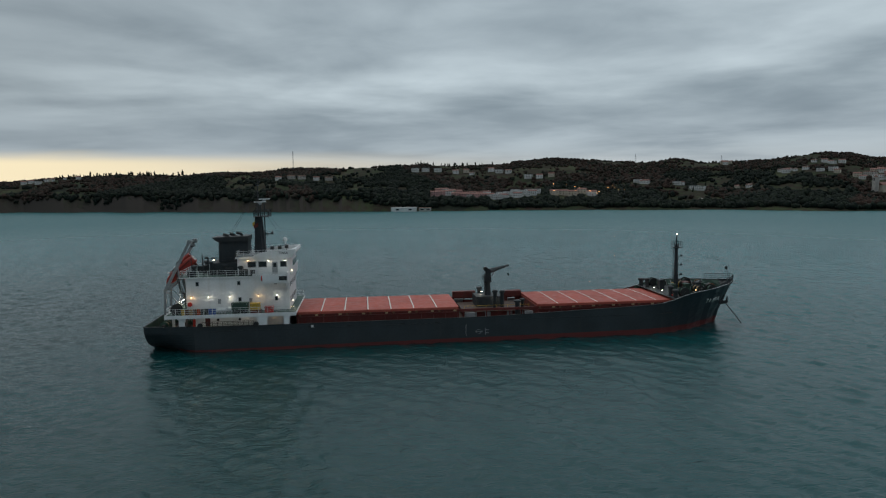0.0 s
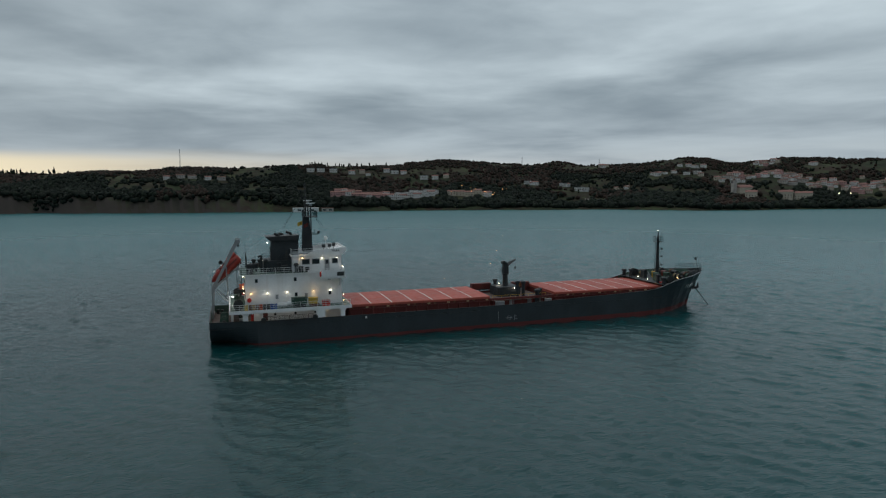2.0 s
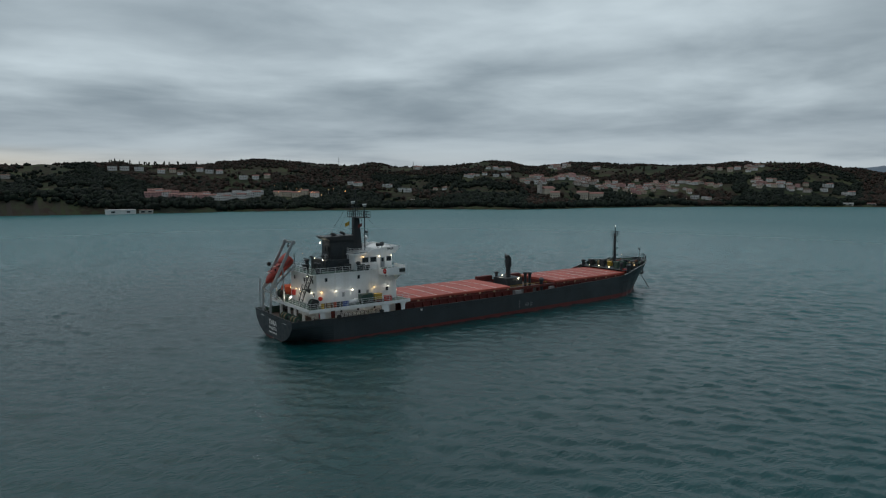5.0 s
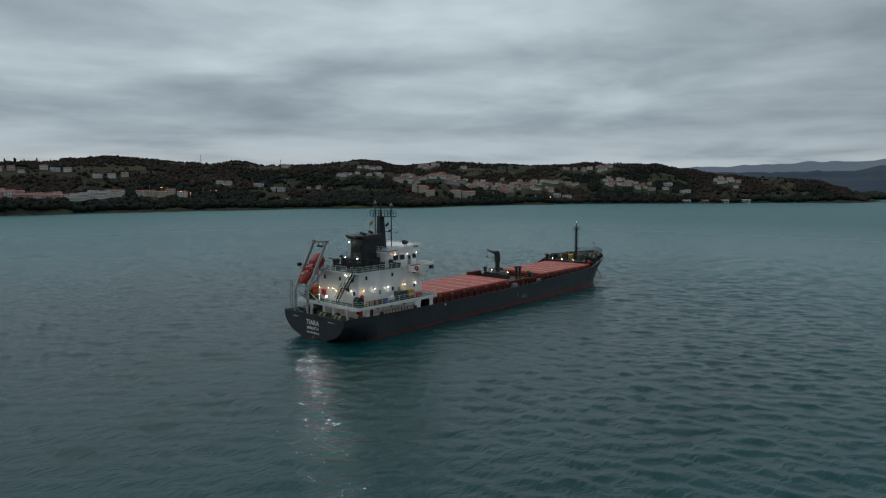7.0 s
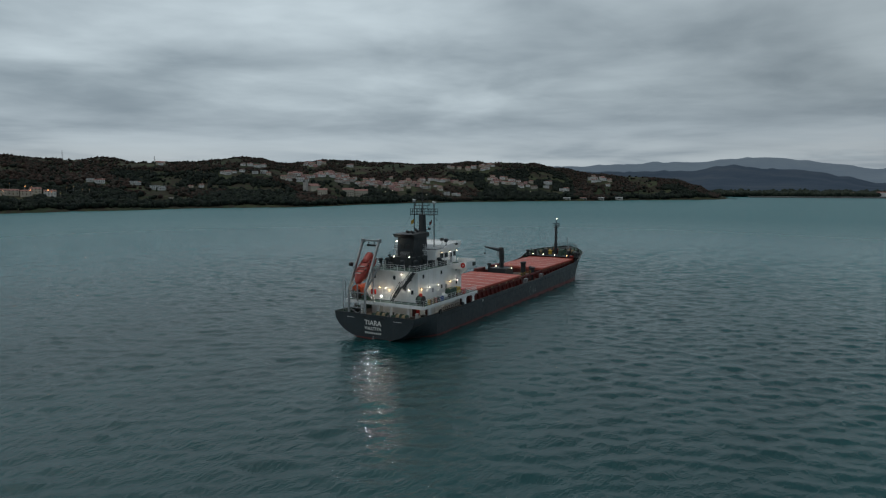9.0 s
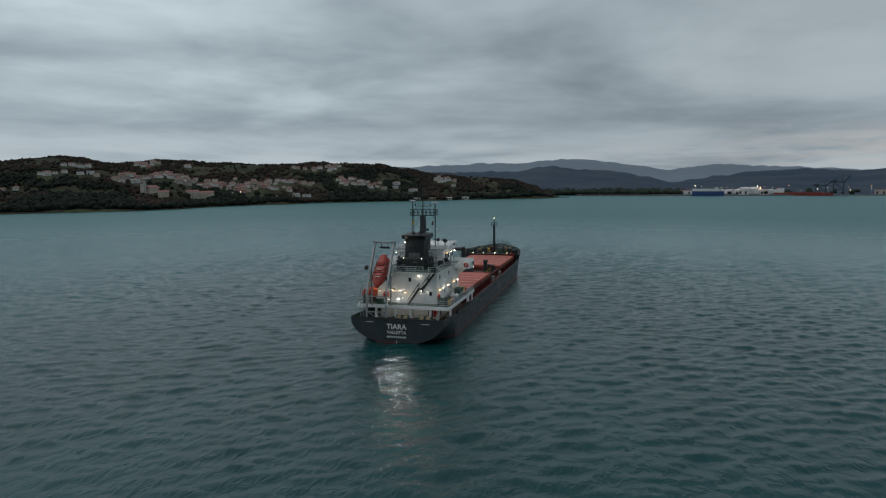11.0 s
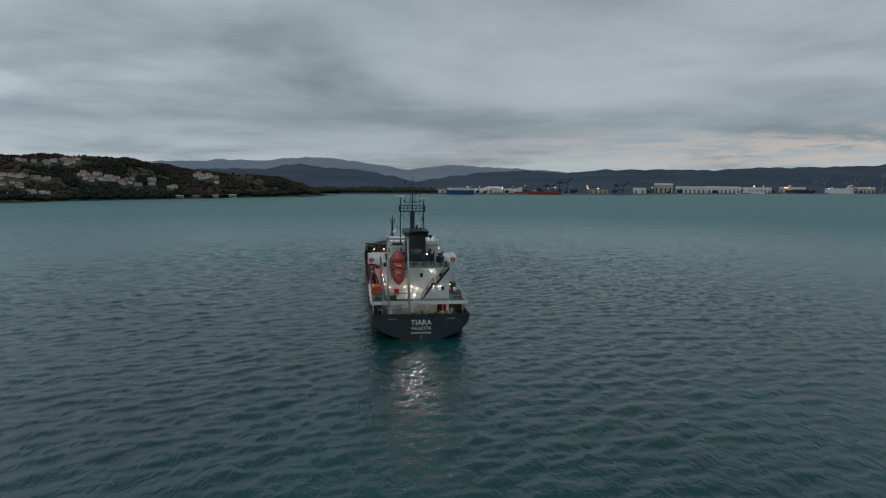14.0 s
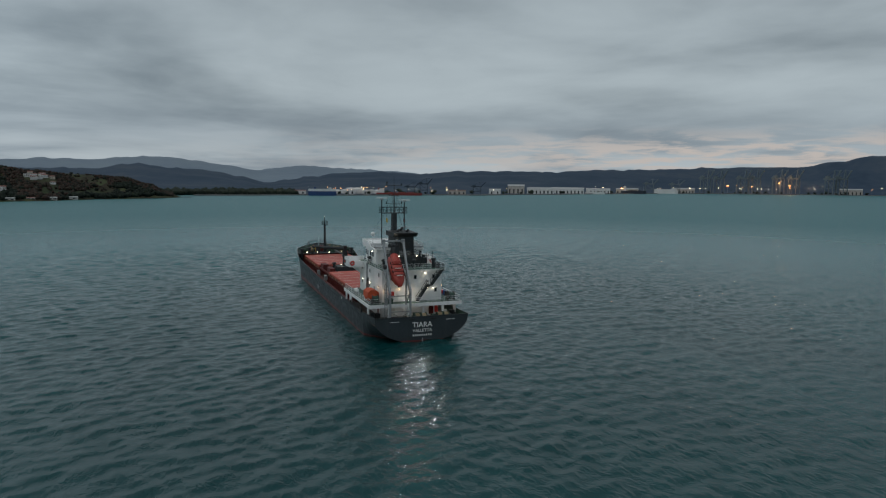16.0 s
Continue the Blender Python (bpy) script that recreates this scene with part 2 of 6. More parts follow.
M_WATER, M_HULL = water_mat(), hull_mat()
M_WHITE = mat("white_ship_paint", (0.82, 0.83, 0.83), 0.45, var=0.07, scale=0.35, stain=(0.52, 0.46, 0.38), amount=0.22, streak=10, bump=0.01)
M_CREAM = mat("cream_paint", (0.56, 0.56, 0.53), 0.5, var=0.08, scale=0.5, stain=(0.35, 0.25, 0.16), amount=0.3, streak=6)
M_SALMON = mat("red_hatch_paint", (0.40, 0.075, 0.050), 0.62, var=0.16, scale=0.22, stain=(0.47, 0.15, 0.11), amount=0.4, bump=0.01, spread=0.06)
M_MAROON = mat("dark_red_paint", (0.115, 0.017, 0.013), 0.6, var=0.25, scale=0.4, stain=(0.06, 0.02, 0.015), amount=0.5, streak=4, bump=0.01)
M_STRIPE = mat("white_line_paint", (0.72, 0.68, 0.64), 0.6, var=0.12, scale=1.5)
M_DECK = mat("deck_paint", (0.075, 0.05, 0.04), 0.7, var=0.3, scale=0.3, stain=(0.16, 0.08, 0.04), amount=0.5, bump=0.01)
M_GREEN = mat("green_deck_paint", (0.035, 0.085, 0.065), 0.6, var=0.2, scale=0.5, stain=(0.12, 0.08, 0.05), amount=0.4)
M_SLATE = mat("dark_grey_paint", (0.02, 0.026, 0.03), 0.6, var=0.2, scale=0.5, stain=(0.10, 0.085, 0.07), amount=0.3, streak=5)
M_BLACK = mat("black_fittings", (0.02, 0.021, 0.022), 0.5, var=0.3, scale=1.5)
M_GREY = mat("grey_galvanised_steel", (0.30, 0.32, 0.33), 0.45, 0.35, var=0.15, scale=0.8, stain=(0.28, 0.17, 0.1), amount=0.3)
M_RAIL = mat("white_rail_paint", (0.68, 0.70, 0.70), 0.5, var=0.1, scale=1.0)
M_ORANGE = mat("orange_grp", (0.33, 0.030, 0.018), 0.42, var=0.12, scale=0.8, stain=(0.45, 0.14, 0.1), amount=0.3)
M_TARP = mat("orange_cover", (0.46, 0.075, 0.025), 0.75, var=0.15, scale=1.2, bump=0.04)
M_RED = mat("red_paint", (0.55, 0.03, 0.02), 0.45, var=0.15, scale=1.5)
M_YELLOW = mat("yellow_paint", (0.60, 0.38, 0.04), 0.5, var=0.2, scale=1.5, stain=(0.2, 0.12, 0.06), amount=0.4)
M_BLUE = mat("blue_paint", (0.03, 0.09, 0.34), 0.5, var=0.2, scale=1.5)
M_BROWN = mat("brown_rusty_steel", (0.16, 0.08, 0.045), 0.75, var=0.3, scale=2.0, bump=0.02)
M_DKGREEN = mat("dark_green_paint", (0.03, 0.07, 0.05), 0.55, var=0.25, scale=1.2)
M_WOOD = mat("pale_dunnage_wood", (0.42, 0.30, 0.17), 0.8, var=0.3, scale=2.5)
M_LETTER = mat("white_lettering", (0.78, 0.78, 0.76), 0.5, var=0.08, scale=2.0)
M_GLASS = mat("dark_window_glass", (0.012, 0.016, 0.02), 0.06, var=0.1, scale=1.0)
M_LAMP_W = mat("warm_lamp_glass", (1.0, 0.60, 0.26), emit=8.0)
M_LAMP_C = mat("cool_lamp_glass", (1.0, 0.86, 0.62), emit=9.0)
M_LAMP_F = mat("floodlight_glass", (1.0, 0.95, 0.88), emit=40.0)
M_ROPE = mat("rope_brown", (0.22, 0.17, 0.10), 0.9, var=0.3, scale=3.0, bump=0.02)


# ---- geometry helpers ----
class Geo:
    """A bag of faces that becomes one mesh."""

    def __init__(self):
        self.v, self.f = [], []

    def add(self, vs, fs):
        k = len(self.v)
        self.v += [tuple(p) for p in vs]
        self.f += [tuple(i + k for i in f) for f in fs]
        return self

    def box(self, x0, x1, y0, y1, z0, z1):
        vs = [(x, y, z) for z in (z0, z1) for x, y in ((x0, y0), (x1, y0), (x1, y1), (x0, y1))]
        return self.add(vs, [(3, 2, 1, 0), (4, 5, 6, 7), (0, 1, 5, 4), (1, 2, 6, 5), (2, 3, 7, 6), (3, 0, 4, 7)])

    def ring(self, path, n, cap=True):
        """Loft circles (centre, direction, radius_u, radius_v)."""
        rows = []
        for c, d, ru, rv in path:
            d = Vector(d).normalized()
            u = d.cross(Vector((0, 0, 1)) if abs(d.z) < 0.95 else Vector((0, 1, 0))).normalized()
            w = u.cross(d).normalized()
            rows.append([Vector(c) + u * (ru * math.cos(2 * math.pi * i / n)) + w * (rv * math.sin(2 * math.pi * i / n)) for i in range(n)])
        k = [p for r in rows for p in r]
        fs = [(j * n + i, j * n + (i + 1) % n, (j + 1) * n + (i + 1) % n, (j + 1) * n + i) for j in range(len(rows) - 1) for i in range(n)]
        if cap:
            fs += [tuple(range(n - 1, -1, -1)), tuple((len(rows) - 1) * n + i for i in range(n))]
        return self.add(k, fs)

    def cyl(self, p0, p1, r0, r1=None, n=10):
        d = Vector(p1) - Vector(p0)
        r1 = r0 if r1 is None else r1
        return self.ring([(p0, d, r0, r0), (p1, d, r1, r1)], n)

    def bar(self, p0, p1, w, h=None):
        """A square bar from p0 to p1."""
        h = w if h is None else h
        d = (Vector(p1) - Vector(p0)).normalized()
        u = d.cross(Vector((0, 0, 1)) if abs(d.z) < 0.95 else Vector((0, 1, 0))).normalized() * w / 2
        t = u.cross(d).normalized() * h / 2
        vs = [Vector(p) + a * u + b * t for p in (p0, p1) for a, b in ((-1, -1), (1, -1), (1, 1), (-1, 1))]
        return self.add(vs, [(3, 2, 1, 0), (4, 5, 6, 7), (0, 1, 5, 4), (1, 2, 6, 5), (2, 3, 7, 6), (3, 0, 4, 7)])

    def prism(self, pts, axis, a, b):
        """A polygon of (u, w) pushed along an axis from a to b."""
        put = {"x": lambda u, w, s: (s, u, w), "y": lambda u, w, s: (u, s, w), "z": lambda u, w, s: (u, w, s)}[axis]
        n = len(pts)
        vs = [put(u, w, a) for u, w in pts] + [put(u, w, b) for u, w in pts]
        return self.add(vs, [tuple(range(n - 1, -1, -1)), tuple(range(n, 2 * n))] + [(i, (i + 1) % n, n + (i + 1) % n, n + i) for i in range(n)])


def thing(name, at, label, category, group="", kind=""):
    ob = new(name)
    ob.location = at
    ob.empty_display_size = 0.3
    return tagged(ob, label, category, group, kind)


def base_of(ob):
    p = Vector((0, 0, 0))
    while ob:
        p += Vector(ob.location)
        ob = ob.parent
    return p


def part(name, geo, material, parent=None, label="", smooth=False):
    """Link the faces as one mesh object under a thing or a part; places are given in the world."""
    o = base_of(parent)
    me = bpy.data.meshes.new(name)
    me.from_pydata([(x - o.x, y - o.y, z - o.z) for x, y, z in geo.v], [], geo.f)
    me.materials.append(material)
    if len(geo.v) < 20000:
        bm = bmesh.new()
        bm.from_mesh(me)
        bmesh.ops.recalc_face_normals(bm, faces=bm.faces)
        bm.to_mesh(me)
        bm.free()
    if smooth:
        me.polygons.foreach_set("use_smooth", [True] * len(me.polygons))
    ob = new(name, me)
    ob.parent = parent
    if label:
        ob["label"] = label
    return ob


def lerp_table(table, x):
    if x <= table[0][0]:
        return table[0][1]
    for (x0, y0), (x1, y1) in zip(table, table[1:]):
        if x <= x1:
            f = (x - x0) / (x1 - x0)
            return y0 + (y1 - y0) * f
    return table[-1][1]


def smooth_table(table, x):
    if x <= table[0][0]:
        return table[0][1]
    for (x0, y0), (x1, y1) in zip(table, table[1:]):
        if x <= x1:
            f = (x - x0) / (x1 - x0)
            f = f * f * (3 - 2 * f)
            return y0 + (y1 - y0) * f
    return table[-1][1]


def rails(geo, pts, h=1.05, step=1.6, bars=3, r=0.03):
    """Railing along a line of deck points."""
    for a, b in zip(pts, pts[1:]):
        a, b = Vector(a), Vector(b)
        k = max(1, round((b - a).length / step))
        for i in range(k + 1):
            p = a.lerp(b, i / k)
            geo.bar(p, p + Vector((0, 0, h)), r * 2)
        for j in range(bars):
            z = Vector((0, 0, h * (j + 1) / bars))
            geo.bar(a + z, b + z, r * 2 if j == bars - 1 else r * 1.5)
    return geo


def lamp(name, p, colour, power, radius=0.15):
    d = bpy.data.lights.new(name, "POINT")
    d.energy, d.color, d.shadow_soft_size = power, colour, radius
    ob = new(name, d)
    ob.location = p
    return ob


# ---- sea ----
def build_sea():
    """One sheet to the horizon: wind waves round the ship, calming into plain water far out, where ripples are too small to see."""
    rg = np.random.default_rng(21)
    rad = [3.0]
    while rad[-1] < 700:
        rad.append(rad[-1] + (0.46 if rad[-1] < 118 else 0.46 + (rad[-1] - 118) * 0.0085))
    rad = np.array(rad + [900, 1300, 2000, 3000, 4950])
    na = 1500
    ang = np.linspace(0, 2 * math.pi, na, endpoint=False)
    x = 20 + rad[:, None] * np.cos(ang)[None]
    y = rad[:, None] * np.sin(ang)[None]
    step = np.maximum(np.gradient(rad), rad * 2 * math.pi / na)[:, None]
    z = np.full(x.shape, -0.2)
    n = 64
    for i in range(n):
        length = 1.5 * (11.0 / 1.5) ** (i / (n - 1))
        k = 2 * math.pi / length
        way = radians(20) + rg.normal(0, 0.75)
        slope = WAVE_SLOPE * math.exp(-(math.log(length / 2.4) / 1.05) ** 2) / 3.6
        fade = np.clip((length / step - 2.6) / 1.8, 0, 1) * np.clip((440 - rad[:, None]) / 240, 0, 1)
        z += fade * slope / k * np.sin(k * (x * math.cos(way) + y * math.sin(way)) + rg.uniform(0, 6.283)) * (1 + 0.5 * np.sin(x * rg.uniform(-0.05, 0.05) + y * rg.uniform(-0.05, 0.05) + rg.uniform(0, 6.283)))
    nr = len(rad)
    a = (np.arange(nr - 1)[:, None] * na + np.arange(na)[None]).reshape(-1)
    b = (np.arange(nr - 1)[:, None] * na + (np.arange(na)[None] + 1) % na).reshape(-1)
    quads = np.stack([a, a + na, b + na, b], 1).astype(np.int32)
    me = bpy.data.meshes.new("water")
    me.vertices.add(nr * na)
    me.vertices.foreach_set("co", np.stack([x, y, z], 2).reshape(-1).astype(np.float32))
    me.loops.add(quads.size)
    me.loops.foreach_set("vertex_index", quads.reshape(-1))
    me.polygons.add(len(quads))
    me.polygons.foreach_set("loop_start", np.arange(len(quads), dtype=np.int32) * 4)
    me.polygons.foreach_set("use_smooth", np.ones(len(quads), dtype=bool))
    me.update()
    me.validate()
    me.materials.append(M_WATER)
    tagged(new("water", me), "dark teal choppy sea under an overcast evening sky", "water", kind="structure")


WAVE_SLOPE = 0.105
build_sea()

# ---- land: hills round the bay, by bearing from the ship ----
SHORE = [(3, 985), (4.5, 955), (6, 925), (10, 885), (15, 825), (20, 790), (25, 762), (31, 720), (37, 668), (41, 618), (44, 600), (50, 606), (54, 608), (59, 594),
         (64, 590), (69, 584), (74, 582), (79, 578), (85, 584), (94, 606), (99, 628), (104, 668), (109, 712), (114, 778), (119, 850), (140, 1000)]
RIDGE = [(3, 0), (4.5, 7), (6, 19), (8, 29), (11, 33), (15, 36), (18, 47), (21, 55), (24, 57), (26.5, 59), (29, 55), (31.5, 53), (35, 56), (38.8, 58), (40.7, 60), (42.2, 56), (44.5, 53),
         (47, 61), (48.5, 63), (50, 61), (52.7, 55), (55, 52), (57.5, 52), (60, 60), (62.2, 56), (64.7, 56), (68, 60), (71, 61), (73.5, 58), (76.5, 52), (80, 51), (83, 54), (86, 54),
         (88.3, 52), (91.3, 48), (96, 50), (99, 46), (107, 44), (113, 43), (119, 38), (140, 38)]
DEPTH = [(3, 60), (11, 150), (25, 250), (37, 300), (43, 320), (60, 310), (76, 260), (90, 205), (107, 175), (140, 170)]
CLIFF = [(3, 1.5), (60, 2), (76, 5), (86, 9), (92, 15), (130, 17)]


def ground_z(az, r):
    s, h, d = smooth_table(SHORE, az), smooth_table(RIDGE, az), lerp_table(DEPTH, az)
    s += 14 * noise.noise((az * 0.35, 3.3, 0)) + 5 * noise.noise((az * 1.7, 9.3, 0))
    u = (r - s) / d
    if u < -0.02:
        return -3.0
    c = lerp_table(CLIFF, az) * min(1, max(0, (u + 0.02) * 10))
    f = min(1, max(0, u))
    z = c + (h - c) * (f * 0.55 + 0.45 * f * f * (3 - 2 * f)) if f < 1 else h - (u - 1) * 14
    x, y = r * math.cos(radians(az)), r * math.sin(radians(az))
    k = min(1, max(0, u * 4)) * (1 - 0.6 * f)
    return z + k * (7 * noise.noise((x / 90, y / 90, 1)) + 2.5 * noise.noise((x / 32, y / 32, 2))) - 0.4 * (u < 0)


def spot(az, r):
    return 20 + r * math.cos(radians(az)), r * math.sin(radians(az))


def build_land():
    g = Geo()
    na, nr = 420, 44
    for i in range(na + 1):
        az = 2.5 + 137 * i / na
        s, d = smooth_table(SHORE, az), lerp_table(DEPTH, az)
        for j in range(nr + 1):
            r = s - 22 + (d * 1.5 + 30) * (j / nr) ** 1.35
            x, y = spot(az, r)
            g.v.append((x, y, ground_z(az, r)))
    g.f = [(i * (nr + 1) + j, (i + 1) * (nr + 1) + j, (i + 1) * (nr + 1) + j + 1, i * (nr + 1) + j + 1) for i in range(na) for j in range(nr)]
    m = land_mat("coastal_ground", [(0.02, 0.024, 0.018), (0.04, 0.052, 0.028), (0.036, 0.028, 0.022), (0.056, 0.07, 0.036), (0.05, 0.036, 0.028)], 0.013, rock=(0.065, 0.056, 0.05))
    tagged(part("ground", g, m, smooth=True), "wooded coastal hills with meadows and a pale earth cliff by the sea", "hills", kind="structure")


build_land()

LOW = [(-75, 2350), (-56, 2250), (-46, 2120), (-40, 1950), (-34, 1680), (-30, 1500), (-23, 1300), (-9, 1180), (0, 1130), (6, 1120), (12, 1150), (20, 1300)]
MID = [(-75, 155), (-60, 151), (-55, 138), (-51.5, 114), (-49.5, 96), (-45, 96), (-36, 86), (-30, 77), (-22, 74), (-18.3, 62), (-15, 69), (-12, 65), (-9, 48),
       (-7, 33), (-5, 18), (-3, 44), (0, 68), (2.5, 76), (5, 88), (6.2, 87), (8, 68), (12, 66), (17, 65), (24, 66)]
FAR = [(-30, 60), (-20, 70), (-16, 88), (-14, 97), (-8, 115), (-5.5, 98), (-4.3, 84), (-2, 113), (0.5, 135), (2.3, 149), (4.3, 154), (6.2, 142), (8.3, 128), (10.4, 134), (14, 121), (18, 111), (24, 100), (34, 80)]


def build_range(name, label, a0, a1, na, near, far, table, material, seed, rough):
    g = Geo()
    nr = 26
    for i in range(na + 1):
        az = a0 + (a1 - a0) * i / na
        s = smooth_table(near, az) if isinstance(near, list) else near
        h = smooth_table(table, az) + rough * 0.35 * noise.noise((az * 0.9, seed, 0)) + rough * 0.2 * noise.noise((az * 3.1, seed, 4))
        for j in range(nr + 1):
            f = j / nr
            r = s + (far * 1.12 - s) * f
            u = min(1, max(0, (r - s - 60) / (far - s - 60)))
            x, y = spot(az, r)
            z = 1.2 + (h - 1.2) * (u ** 1.6) if r <= far else h - (r - far) * 0.1
            g.v.append((x, y, z - (3 if j == 0 else 0) + rough * u * (1 - u) * 1.6 * noise.noise((x / 230, y / 230, seed))))
    g.f = [(i * (nr + 1) + j, (i + 1) * (nr + 1) + j, (i + 1) * (nr + 1) + j + 1, i * (nr + 1) + j + 1) for i in range(na) for j in range(nr)]
    tagged(part(name, g, material, smooth=True), label, "mountains", kind="structure")


# distance haze is put into the base colour of both ranges
M_MID = land_mat("inland_hills_haze", [(0.030, 0.050, 0.078), (0.040, 0.060, 0.090), (0.056, 0.074, 0.098)], 0.005)
M_FAR = land_mat("far_mountains_haze", [(0.15, 0.19, 0.235), (0.165, 0.205, 0.25), (0.18, 0.22, 0.26)], 0.003)
build_range("backdrop_hills", "inland hills behind the flat harbour shore, blue haze painted into their colour", -75, 24, 240, LOW, 2750, MID, M_MID, 5.0, 18)
build_range("backdrop_mountains", "mountain range far inland, pale blue haze painted into its colour", -30, 34, 160, 2900, 3900, FAR, M_FAR, 9.0, 20)

# ---- the ship: hull ----
TOP = [(0, 4.25), (4, 4.15), (12, 3.95), (57, 4.05), (67, 4.4), (80, 4.8), (87, 5.1), (89, 5.3), (91, 5.75), (93, 6.4), (95, 6.9), (98, 7.2), (104, 7.5), (107.3, 7.8)]
BDECK = [(0, 8.75), (3, 8.9), (90, 8.9), (94, 8.75), (97, 8.1), (100, 6.75), (102.5, 5.1), (104.5, 3.5), (106, 2.0), (107, 0.8), (107.3, 0.12)]
BWATER = [(84, 8.9), (88, 8.55), (91, 7.8), (94, 6.5), (97, 4.8), (100, 2.8), (102, 1.4), (103.5, 0.5), (107.3, 0.1)]
TRANSOM = [(-0.7, 1.6), (-0.25, 3.4), (0.2, 4.9), (0.6, 5.9), (1.3, 7.1), (2.1, 7.95), (3.0, 8.6), (4.3, 8.75)]
XS = [0, 1, 2.5, 4, 6, 8, 10, 13, 18, 26, 36, 46, 57, 62, 67, 74, 80, 84, 87, 89, 91, 93, 95, 97, 99, 100.5, 102, 103.3, 104.5, 105.5, 106.3, 107, 107.3]
NL = 13


def breadth(x, z, top):
    w = min(1, max(0, x / 9.0))
    w = w * w * (3 - 2 * w)
    b = lerp_table(TRANSOM, z) * (1 - w) + 8.9 * w
    if x > 84:
        stem = 103.6 + 3.7 * max(0, z / 7.7) ** 1.1 if z > 0 else 103.6
        f = max(0, min(1, z / top)) ** 1.25
        b = smooth_table(BWATER, x) * (1 - f) + smooth_table(BDECK, x) * f
        b *= min(1, max(0.02, (stem - x) / 2.2 + 0.06)) if stem - x < 2.2 and z < top - 0.3 else 1
    return min(b, lerp_table(BDECK, x) if z > 3 else 9)


def hull_row(x, side):
    top = smooth_table(TOP, x)
    bot = -0.7 if x < 1 else -1.6
    if x > 103.6:
        bot = min(top - 0.05, 7.7 * ((x - 103.6) / 3.7) ** 0.9)
    return [(x, side * breadth(x, bot + (top - bot) * j / NL, top), bot + (top - bot) * j / NL) for j in range(NL + 1)]


ship = thing("cargo_ship", (0, 0, 0), "dark grey general cargo ship with white aft deckhouse, lying at anchor", "ship")


def build_hull():
    g = Geo()
    n = NL + 1
    for side in (-1, 1):
        k = len(g.v)
        for x in XS:
            g.v += hull_row(x, side)
        g.f += [(k + i * n + j, k + (i + 1) * n + j, k + (i + 1) * n + j + 1, k + i * n + j + 1) for i in range(len(XS) - 1) for j in range(NL)]
    k2 = len(XS) * n
    g.f += [(j, j + 1, k2 + j + 1, k2 + j) for j in range(NL)]            # transom
    hull = part("hull", g, M_HULL, ship, "dark slate grey hull over a red boot-top")
    # bulwark cap and inner skin
    cap = Geo()
    for side in (-1, 1):
        inner, aft, fwd = Geo(), Geo(), Geo()
        for x0, x1 in zip(XS, XS[1:]):
            a, b = hull_row(x0, side)[-1], hull_row(x1, side)[-1]
            cap.bar(a, b, 0.22, 0.1)
            ai, bi = (a[0], a[1] - side * min(0.12, abs(a[1])), a[2]), (b[0], b[1] - side * min(0.12, abs(b[1])), b[2])
            ya, yb = (side * max(0.02, min(breadth(p[0], p[2] - 1.2, p[2]), abs(p[1])) - 0.14) for p in (a, b))
            if x1 < 106:
                (aft if x0 < 23 else inner if x0 < 90 else fwd).add([ai, bi, (bi[0], yb, bi[2] - 1.2), (ai[0], ya, ai[2] - 1.2)], [(0, 1, 2, 3)])
        part("bulwark_inside", inner, M_MAROON, ship, "dark red inner face of the bulwark")
        part("poop_bulwark_inside", aft, M_DKGREEN, ship, "dark green inner face of the bulwark")
        part("bow_bulwark_inside", fwd, M_DKGREEN, ship, "dark green inner face of the bulwark")
    cap.bar((0, -8.75, 4.25), (0, 8.75, 4.25), 0.22, 0.1)
    for side in (-1, 1):
        edge = Geo()
        for x0, x1 in zip(XS, XS[1:]):
            if 89 <= x0 and x1 < 107.2:
                edge.bar(Vector(hull_row(x0, side)[-1]) + Vector((0, 0, 0.08)), Vector(hull_row(x1, side)[-1]) + Vector((0, 0, 0.08)), 0.14, 0.07)
        part("bow_rail_cap", edge, M_GREY, ship, "worn pale grey cap on the bow bulwark")
    part("transom_inside", Geo().box(0.1, 0.16, -8.6, 8.6, 2.95, 4.2), M_DKGREEN, ship)
    part("bulwark_cap", cap, M_SLATE, hull)
    # rubbing strakes and scuppers
    for side in (-1, 1):
        for a, b, z in ((10, 24, 3.1), (30, 50, 3.15), (60, 84, 3.4)):
            part("rubbing_strake", Geo().box(a, b, side * 8.9 - 0.05, side * 8.9 + 0.05, z, z + 0.1), M_SLATE, hull)
    for side in (-1, 1):
        for x in (14, 26.5, 33, 42, 48, 61, 73, 80):
            part("freeing_port", Geo().box(x, x + 0.8, side * 8.9 - 0.02, side * 8.9 + 0.02, 3.3, 3.5), M_BLACK, hull)
    # decks
    d = Geo()
    xs = [x for x in XS if x <= 91]
    for x0, x1 in zip(xs, xs[1:]):
        y0, y1 = abs(hull_row(x0, 1)[-1][1]) - 0.1, abs(hull_row(x1, 1)[-1][1]) - 0.1
        z0, z1 = 2.9 + max(0, (x0 - 60) * 0.02), 2.9 + max(0, (x1 - 60) * 0.02)
        d.add([(x0, -y0, z0), (x1, -y1, z1), (x1, y1, z1), (x0, y0, z0)], [(0, 1, 2, 3)])
    part("main_deck", d, M_DECK, ship, "rust-stained dark deck plating")
    d = Geo()
    xs = [91.2] + [x for x in XS if x > 91.3 and x < 107]
    for x0, x1 in zip(xs, xs[1:]):
        y0, y1 = (max(0.05, breadth(q, 6.0, smooth_table(TOP, q)) - 0.12) for q in (x0, x1))
